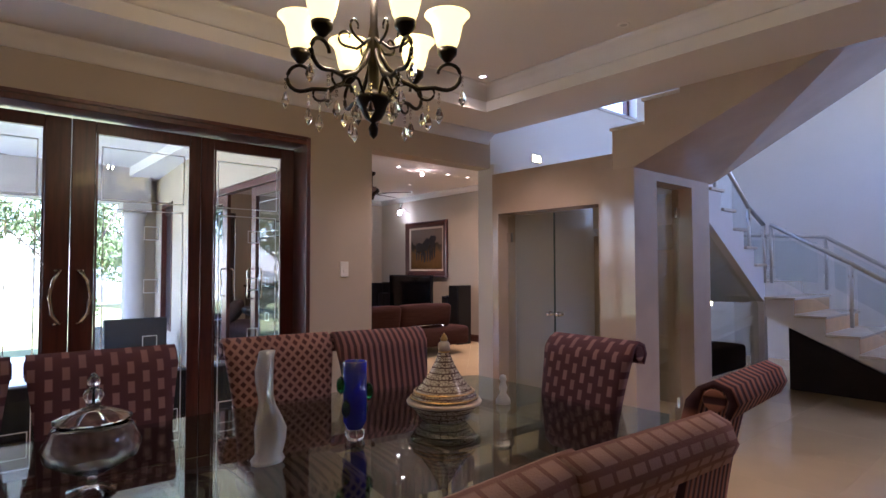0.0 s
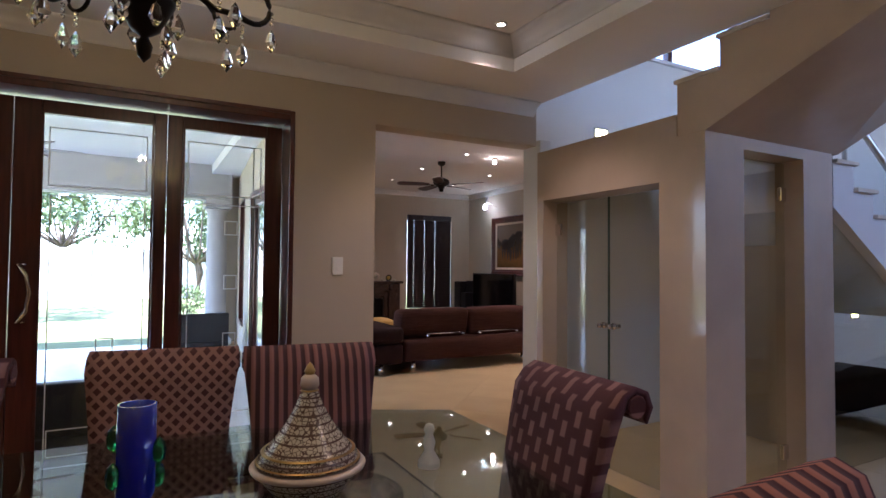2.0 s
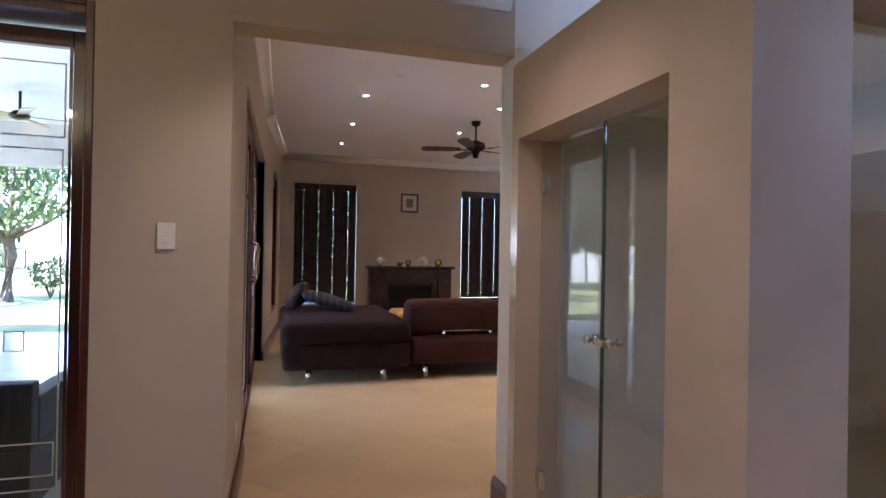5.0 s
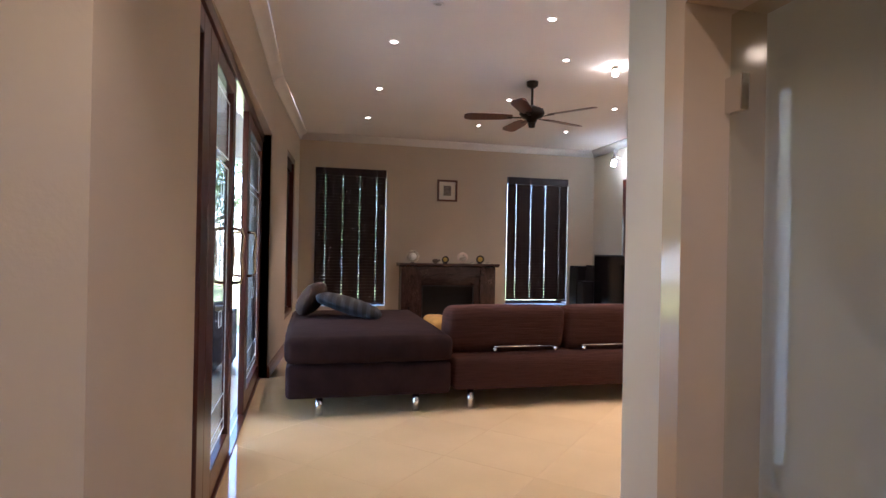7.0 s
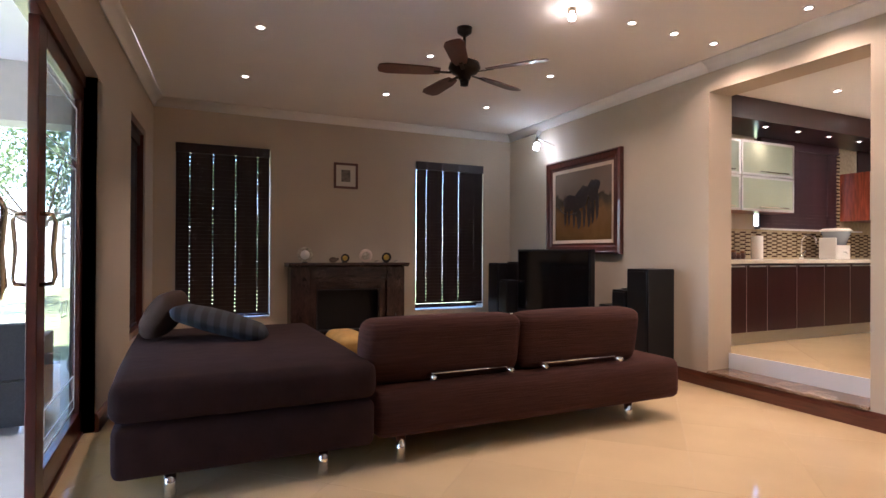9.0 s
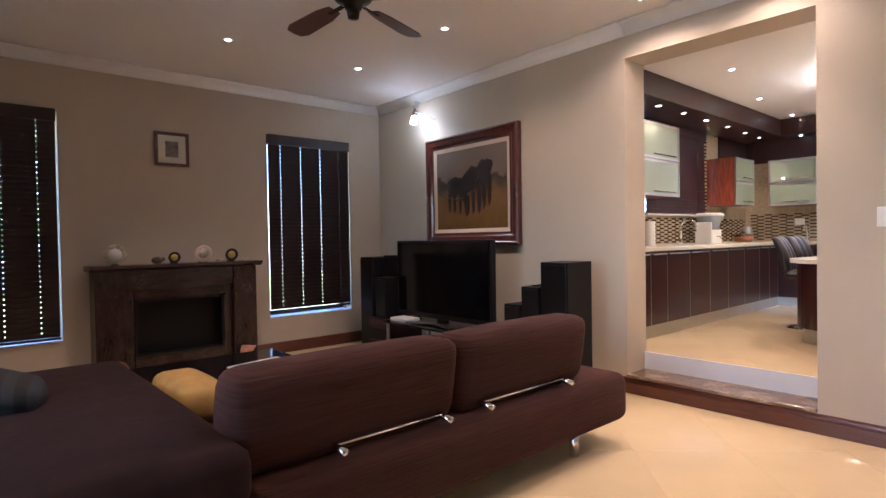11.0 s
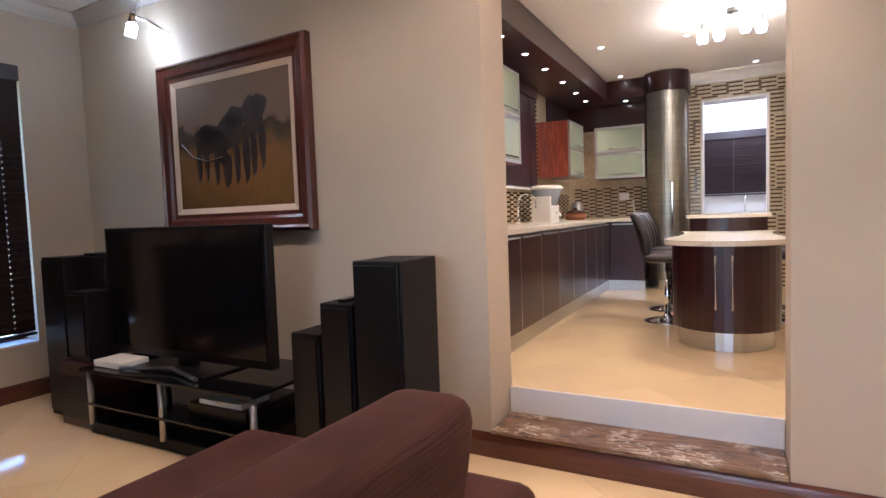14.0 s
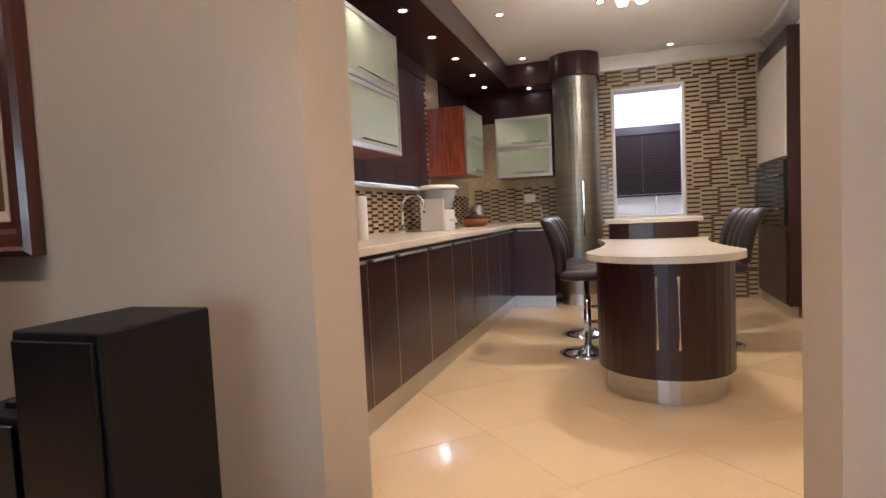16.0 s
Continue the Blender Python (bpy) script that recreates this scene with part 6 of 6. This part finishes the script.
# hatch: scullery blind and shelf
b = blind(0, 1.40, 0, .92, 0, "dark wooden blind half lowered in the scullery", rise=.04, cords=3)
b.matrix_basis = Matrix.Translation((13.95, 6.85, 1.40)) @ pose(0, 0, 0, 0, 0, -90)
sh = placed("scullery_counter", (13.4, 6.1, KF), "pale scullery counter with cabinets below", "cabinet")
part("worktop", B((13.3, 13.99, 5.2, 7.2, 1.12, 1.16), bevel=.004), M_WORKTOP, sh)
part("body", B((13.34, 13.98, 5.25, 7.15, KF + .001, 1.118)), M_KITCHEN, sh)
o = thing("scullery_tap", (13.7, 6.0, 1.161), "small chrome tap at the scullery sink", "tap")
part("spout", tube([(0, 0, 0), (0, 0, .18), (-.05, 0, .24), (-.12, 0, .22), (-.13, 0, .18)], .012, 8), M_CHROME, o, "", True)
bulb(13.2, 6.1, 2.6, 5, (0.95, 0.97, 1.0), .1)

# track light
tl = placed("track_light", (10.0, 6.10, KC), "steel ceiling track light with four glowing glass lamps", "ceiling light")
part("mount", lathe([(0, KC - .03), (.05, KC - .03), (.055, KC), (0, KC)], 20, (10.0, 6.12, 0)), M_STEEL, tl)
part("bar", tube([(9.95, 6.36, KC - .09), (9.98, 6.20, KC - .06), (10.02, 6.05, KC - .09), (10.05, 5.90, KC - .05)], .008, 8), M_STEEL, tl, "", True)
part("rod", tube([(10.0, 6.12, KC - .03), (10.0, 6.12, KC - .075)], .008, 8), M_STEEL, tl)
for x, y, z in ((9.95, 6.34, KC - .10), (9.98, 6.22, KC - .09), (10.02, 6.03, KC - .05), (10.05, 5.92, KC - .06)):
    a = part("lamp_holder", tube([(x, y, z + .03), (x, y, z - .05)], .016, 10), M_STEEL, tl, "", True)
    part("lamp_glass", lathe([(0, z - .15), (.03, z - .145), (.042, z - .11), (.036, z - .07), (.018, z - .05), (0, z - .05)], 18, (x, y, 0)), M_BULB, a, "glowing glass lamp", True)
bulb(10.0, 6.12, KC - .32, 0.8, (1.0, 0.80, 0.50), .02)
spot(10.0, 6.12, KC - .22, 7.0, 150, (1.0, 0.78, 0.48), .03)
for x, y in ((10.47, 7.26), (11.81, 7.32), (10.54, 6.50), (12.0, 5.91), (9.0, 7.0), (9.0, 5.6)):
    downlight(x, y, KC)
for x, y in ((10.47, 6.9), (9.0, 6.9), (9.0, 5.5), (11.7, 6.0)):
    spot(x, y, KC - .02, DOWN * .55, 120)
downlight(11.99, 6.58, KC, "small unlit ceiling spot", False)

# things on the worktop
o = thing("paper_towel_roll", (9.02, 7.86, CT + .001), "white paper towel roll standing on the worktop", "paper towel")
part("roll", lathe([(.02, 0), (.058, 0), (.06, .004), (.06, .256), (.058, .26), (.02, .26)], 28), M_PLASTIC, o, "", True)
M_WATER = mat("translucent_plastic_blue", (0.34, 0.38, 0.44), 0.25, var=0.05)
o = thing("water_filter", (10.42, 7.82, CT + .001), "white countertop water filter with a clear hopper", "water filter")
part("tank", prism([(-.13, -.09), (.13, -.09), (.13, .11), (-.13, .11)], 0, .17), M_PLASTIC, o)
part("hopper", lathe([(.10, .171), (.155, .33), (.155, .335), (0, .335)], 24), M_WATER, o, "translucent upper hopper", True)
part("lid", lathe([(.165, .336), (.168, .35), (.14, .372), (0, .378)], 24), M_PLASTIC, o, "", True)
part("tap", tube([(0, -.09, .09), (0, -.13, .09), (0, -.14, .06)], .014, 8), M_PLASTIC, o)
part("cover", B((-.16, -.131, -.09, .11, 0, .26), bevel=.01), M_PLASTIC, o)
o = thing("gooseneck_tap", (10.0, 7.98, CT), "tall chrome gooseneck kitchen tap", "tap")
pts = [(0, 0, 0), (0, 0, .20)] + [(0, -.09 + .09 * math.cos(radians(a)), .20 + .09 * math.sin(radians(a))) for a in range(20, 181, 20)] + [(0, -.18, .15)]
part("spout", tube(pts, .012, 10), M_CHROME, o, "", True)
part("base", lathe([(.026, 0), (.026, .03), (.018, .06), (0, .06)], 16), M_CHROME, o, "", True)
part("lever", tube([(.02, 0, .05), (.09, 0, .10)], .007, 8), M_CHROME, o)
o = thing("kettle", (11.55, 7.80, CT + .001), "black and steel electric kettle", "kettle")
part("body", lathe([(.075, 0), (.082, .02), (.072, .16), (.06, .20), (.02, .215), (0, .215)], 24), M_STEEL, o, "", True)
part("handle", tube([(.05, 0, .20), (.12, 0, .19), (.13, 0, .10), (.085, 0, .04)], .013, 8), M_BLACK, o, "black plastic handle", True)
o = thing("clay_pot", (11.32, 7.76, CT + .001), "glazed terracotta casserole with a dark lid", "pot")
part("pot", lathe([(0, 0), (.10, 0), (.125, .03), (.125, .075), (0, .075)], 28), M_CLAY, o, "", True)
part("lid", lathe([(.122, .076), (.09, .105), (.02, .12), (.024, .14), (0, .146)], 28), M_MOSAIC_D, o, "dark domed lid", True)
o = thing("socket_plate", (KE - .014, 7.38, 1.42), "white double socket plate on the mosaic", "socket", "wall switches")
part("plate", B((-.012, 0, -.06, .06, -.045, .045), bevel=.003), M_PLASTIC, o)
o = thing("mixer_tap", (12.05, 7.22, CT + .001), "chrome twin sink tap", "tap")
part("spout", tube([(0, 0, 0), (0, 0, .16), (-.05, 0, .22), (-.11, 0, .21), (-.13, 0, .15)], .012, 8), M_CHROME, o, "", True)
for i, (x, h) in enumerate(((8.72, .10), (8.80, .07), (8.87, .09))):
    o = thing("spice_jar", (x, 7.93, CT + .001), "small dark wooden spice jar", "jar", "jars on the worktop")
    part("jar", lathe([(.026, 0), (.03, h * .4), (.024, h * .75)], 14), M_MAHOG, o, "", True)
    part("lid", lathe([(.026, h * .76), (.026, h), (0, h)], 14), M_CLAY, o, "", True)

# mosaic: dark bars proud of a cream ground
structure("wall_splashback", B((7.80, 11.34, KN - .010, KN - .003, CT + .001, 1.50), (11.352, KE - .01, KN - .010, KN - .003, CT + .001, 1.64), (10.87, 11.35, KN - .010, KN - .003, 1.52, 2.59)), M_MOSAIC, "cream mosaic splashback", "wall")
BARW, BARH, STEPZ = .175, .018, .047
bar_e = None
holder_e = placed("mosaic_wall", (KE, 6.0, KF), "mosaic of brown glass bars on the kitchen end wall", "mosaic", kind="structure")
rest_bm = bmesh.new()
count = 0
rows = int((2.70 - KF) / STEPZ)
for r in range(rows):
    z = KF + .02 + r * STEPZ
    block = r // 6
    for col in range(-1, 12):
        base_y = 7.05 - col * .335 - (.085 if block % 2 else 0) - .012 * (block % 3)
        for k, dz in ((0, 0), (1, STEPZ / 2)):
            y1 = base_y - k * (BARW - .03)
            y0 = y1 - BARW
            zz = z + dz
            if zz + BARH > 2.71:
                continue
            at_hatch = zz + BARH > PZ0 - .01 and zz < PZ1 + .01
            for lo, hi in ((5.12, PW0 - .01), (PW1 + .01, 6.62)) if at_hatch else ((5.12, 6.62),):
                a, b = max(y0, lo), min(y1, hi)
                if b - a < .02:
                    continue
                if b - a > BARW - .001 and count < 300 and b < 6.0:
                    if bar_e is None:
                        bar_e = part("mosaic_bar", B((-.006, 0, -BARW, 0, 0, BARH)), M_MOSAIC_D, holder_e)
                        bar_e.data.transform(Matrix.Translation(ORIGIN[holder_e.name]))
                        bar_e.matrix_basis = Matrix.Translation((-.001, b - 6.0, zz - KF))
                    else:
                        share(bar_e, "mosaic_bar", holder_e, Matrix.Translation((-.001, b - 6.0, zz - KF)))
                    count += 1
                else:
                    add_box(rest_bm, (KE - .007, KE - .001, a, b, zz, zz + BARH))
for r in range(int((1.50 - CT) / STEPZ) + 1):
    z = CT + .02 + r * STEPZ
    for col in range(0, 24):
        for k, dz in ((0, 0), (1, STEPZ / 2)):
            x0 = 7.9 + col * .19 + k * .085
            if z + dz + BARH < 1.49 and x0 + .09 < 12.3:
                add_box(rest_bm, (x0, x0 + .095, KN - .016, KN - .011, z + dz, z + dz + BARH))
    for col in range(0, 5):
        for k, dz in ((0, 0), (1, STEPZ / 2)):
            y0 = 7.08 + col * .19 + k * .085
            if y0 + .10 < 8.08:
                add_box(rest_bm, (KE - .009, KE - .003, y0, y0 + .095, z + dz, z + dz + BARH))
for r in range(22):
    z = 1.53 + r * STEPZ
    if z < 2.56:
        add_box(rest_bm, (10.90, 10.965, KN - .016, KN - .011, z, z + BARH))
rest = part("mosaic_bars", rest_bm, M_MOSAIC_D, holder_e)
rest["kind"] = "stuff"

# ---------------------------------------------------------------- terrace and garden
structure("ground", B((-150, 2.5, 11.1, 200, -0.42, -0.10), (2.5, 160, 11.15, 200, -0.42, -.10), (-150, -6.0, 3.97, 11.1, -0.42, -.10), (-150, -2.6, -150, 3.97, -0.42, -.10)), M_LAWN, "sunlit lawn reaching to the garden wall", "ground")
structure("terrace_floor", B((-6.0, 2.44, 3.97, 11.1, -0.3, -0.02)), M_PATIO, "pale grey tiled covered terrace", "terrace")
structure("terrace_ceiling", B((-6.2, 2.9, 3.96, 11.1, 3.104, 3.28)), M_CEIL, "white terrace ceiling", "ceiling")
structure("terrace_beam", B((-6.2, 2.54, 10.5, 10.9, 2.50, 3.10)), M_GREY, "grey plastered terrace beam", "beam")


def column(x, y):
    c = thing("terrace_column", (x, y, -.02), "round pale plastered terrace column", "column", "terrace columns", "structure")
    part("base", B((-.24, .24, -.24, .24, 0, .12), bevel=.01), M_GREY, c)
    part("shaft", lathe([(.20, .12), (.20, .16), (.175, .19), (.165, 2.30), (.19, 2.33), (.19, 2.37)], 28), M_GREY, c, "", True)
    part("capital", B((-.22, .22, -.22, .22, 2.37, 2.52), bevel=.01), M_GREY, c)


column(2.32, 10.66)
column(-3.2, 10.7)


def patio_seat(x, y, w, d, rz, label, high):
    s = thing("wicker_armchair", (x, y, -.02), label, "armchair", "wicker terrace furniture", rz=rz)
    part("base", B((0, w, 0, d, .06, .36), bevel=.01), M_WICKER, s)
    part("backrest", B((0, w, d - .10, d, .362, high), bevel=.012), M_WICKER, s)
    for x0 in (0, w - .10):
        part("armrest", B((x0, x0 + .10, 0, d - .102, .362, min(.60, high)), bevel=.012), M_WICKER, s)
    part("seat_cushion", cushion(.11, w - .11, .01, d - .11, .363, .50, .015, .03, 3), M_CUSHION, s, "turquoise seat cushion", True)
    for a in (.05, w - .05):
        for b in (.05, d - .05):
            part("foot", cyl(a, b, 0, .06, .02, 10), M_CHROME, s)


patio_seat(2.22, 8.95, .75, .75, 180, "dark wicker terrace armchair with a turquoise cushion", .74)
patio_seat(1.62, 4.95, 2.5, .80, 180, "dark wicker terrace sofa with turquoise cushion", .68)

tf = placed("terrace_fan", (-.1, 8.6, 3.10), "dark terrace ceiling fan", "fan")
part("downrod", cyl(-.1, 8.6, 2.86, 3.10, .015), M_BRONZE, tf)
part("motor", lathe([(0, 2.76), (.08, 2.78), (.11, 2.82), (.06, 2.87), (0, 2.87)], 20, (-.1, 8.6, 0)), M_BRONZE, tf, "", True)
for k in range(5):
    bm = prism([(.12, -.05), (.55, -.07), (.58, 0), (.55, .07), (.12, .05)], -.004, .004)
    bmesh.ops.transform(bm, matrix=Matrix.Translation((-.1, 8.6, 2.81)) @ pose(0, 0, 0, 0, 0, 72 * k + 10) @ pose(0, 0, 0, 10, 0, 0), verts=bm.verts)
    part("blade", bm, M_MAHOG, tf)

gw = placed("garden_wall", (0, 27, -.1), "pale plastered garden boundary wall with piers", "wall", kind="structure")
for i in range(12):
    x = -26 + i * 5
    part("panel", B((x + .4, x + 4.99, 27, 27.25, -.1, 2.0)), M_GARDEN_WALL, gw)
    part("pier", B((x, x + .39, 26.9, 27.35, -.1, 2.2), bevel=.02), M_GARDEN_WALL, gw)
part("side_panel", B((-26.3, -26, -10, 26.9, -.1, 2.0)), M_GARDEN_WALL, gw)


def leaf_cloud(bm, c, r, n, size, squash=.8):
    for _ in range(n):
        d = Vector((random.gauss(0, 1), random.gauss(0, 1), random.gauss(0, 1))).normalized() * r * random.uniform(.35, 1.0) ** .5
        p = Vector(c) + Vector((d.x, d.y, d.z * squash))
        q = Euler((random.uniform(0, 6.3), random.uniform(0, 6.3), random.uniform(0, 6.3))).to_matrix()
        s = size * random.uniform(.6, 1.4)
        vs = [bm.verts.new(p + q @ Vector(v) * s) for v in ((-.5, 0, 0), (0, -.22, .05), (.5, 0, 0), (0, .22, .05))]
        bm.faces.new(vs)


def tree(x, y, h, spread, clumps, label):
    t = placed("tree", (x, y, -.1), label, "tree", "garden trees")
    bm = tube([(x, y, -.1), (x + .08, y, h * .2), (x - .05, y + .1, h * .36)], .17, 10, taper=.7)
    crown = bmesh.new()
    for k in range(clumps):
        a = 2.4 * k
        rr = spread * math.sqrt((k + .5) / clumps)
        tip = (x + rr * math.cos(a), y + rr * math.sin(a), h * (.34 + .60 * random.random()))
        mid = (x + .35 * rr * math.cos(a), y + .35 * rr * math.sin(a), h * .36)
        tube([(x - .05, y + .1, h * .28), mid, tip], .07, 6, bm, .25)
        leaf_cloud(crown, tip, spread * random.uniform(.28, .42), 420, .22)
    part("trunk", bm, M_BARK, t)
    part("crown", crown, M_LEAF, t, "loose green foliage")


tree(-3.6, 17.5, 5.2, 2.8, 16, "broad green garden tree with low branches")
tree(-9.5, 22, 6.0, 3.0, 14, "green garden tree before the boundary wall")
tree(3.2, 25, 5.0, 2.6, 12, "green tree at the garden wall")
tree(-2, 31, 7.5, 3.6, 14, "tall green tree behind the garden wall")
tree(7.5, 31, 7.5, 3.6, 14, "tall green tree behind the garden wall")
for x, y, s in ((2.2, 15.5, .75), (-3.0, 18.6, .9), (5.5, 24, 1.0), (-7, 25, 1.1)):
    sb = placed("shrub", (x, y, -.1), "rounded leafy green garden shrub", "shrub", "garden shrubs")
    bm = bmesh.new()
    for k in range(5):
        tube([(x, y, -.1), (x + .3 * s * math.cos(k * 1.26), y + .3 * s * math.sin(k * 1.26), .6 * s)], .02, 5, bm, .4)
    part("stems", bm, M_BARK, sb)
    bm = bmesh.new()
    leaf_cloud(bm, (x, y, .65 * s), .62 * s, 700, .13 * s)
    part("foliage", bm, M_LEAF, sb)

# ---------------------------------------------------------------- floor tiles
def diagonal_tiles(floor_ob, x0, x1, y0, y1, z, size, label_parent, limit, turn=45.0):
    """Square tiles laid on the diagonal, trimmed to the room."""
    g = .0009
    whole = None
    c, s = math.cos(radians(turn)), math.sin(radians(turn))
    n = int((x1 - x0 + y1 - y0) / size) + 2
    made = 0
    for i in range(-n, n):
        for j in range(-n, n):
            cx0 = (x0 + x1) / 2 + (i * c - j * s) * size
            cy0 = (y0 + y1) / 2 + (i * s + j * c) * size
            reach = size * .75
            if cx0 < x0 - reach or cx0 > x1 + reach or cy0 < y0 - reach or cy0 > y1 + reach:
                continue
            inside = x0 + reach < cx0 < x1 - reach and y0 + reach < cy0 < y1 - reach
            h = size / 2 - g
            if inside and whole is not None:
                o = share(whole, "tile", floor_ob, Matrix.Translation((cx0, cy0, z)))
                made += 1
                continue
            bm = B((-h, h, -h, h, -.006, 0))
            bmesh.ops.rotate(bm, verts=bm.verts, cent=(0, 0, 0), matrix=Matrix.Rotation(radians(turn), 3, "Z"))
            if not inside:
                for co, no in (((x0 - cx0, 0, 0), (-1, 0, 0)), ((x1 - cx0, 0, 0), (1, 0, 0)), ((0, y0 - cy0, 0), (0, -1, 0)), ((0, y1 - cy0, 0), (0, 1, 0))):
                    r = bmesh.ops.bisect_plane(bm, geom=bm.verts[:] + bm.edges[:] + bm.faces[:], plane_co=co, plane_no=no, clear_outer=True)
                    cut = [e for e in r["geom_cut"] if isinstance(e, bmesh.types.BMEdge)]
                    if cut:
                        bmesh.ops.edgeloop_fill(bm, edges=cut)
                if not bm.faces:
                    bm.free()
                    continue
            me = bpy.data.meshes.new("tile")
            bm.to_mesh(me)
            bm.free()
            me.materials.append(M_TILE)
            o = new("tile", me)
            o.parent = floor_ob
            o.matrix_basis = Matrix.Translation((cx0, cy0, z))
            if inside:
                whole = o
            made += 1


fl = bpy.data.objects["floor"]
diagonal_tiles(fl, 2.45, 7.745, 3.95, 10.84, 0.0, .60, fl, 300)
diagonal_tiles(fl, -2.4, 9.6, -2.9, 3.95, 0.0, .80, fl, 300, 0.0)
diagonal_tiles(bpy.data.objects["floor_kitchen"], 7.742, 12.5, 4.9, 8.2, KF, .60, None, 300)
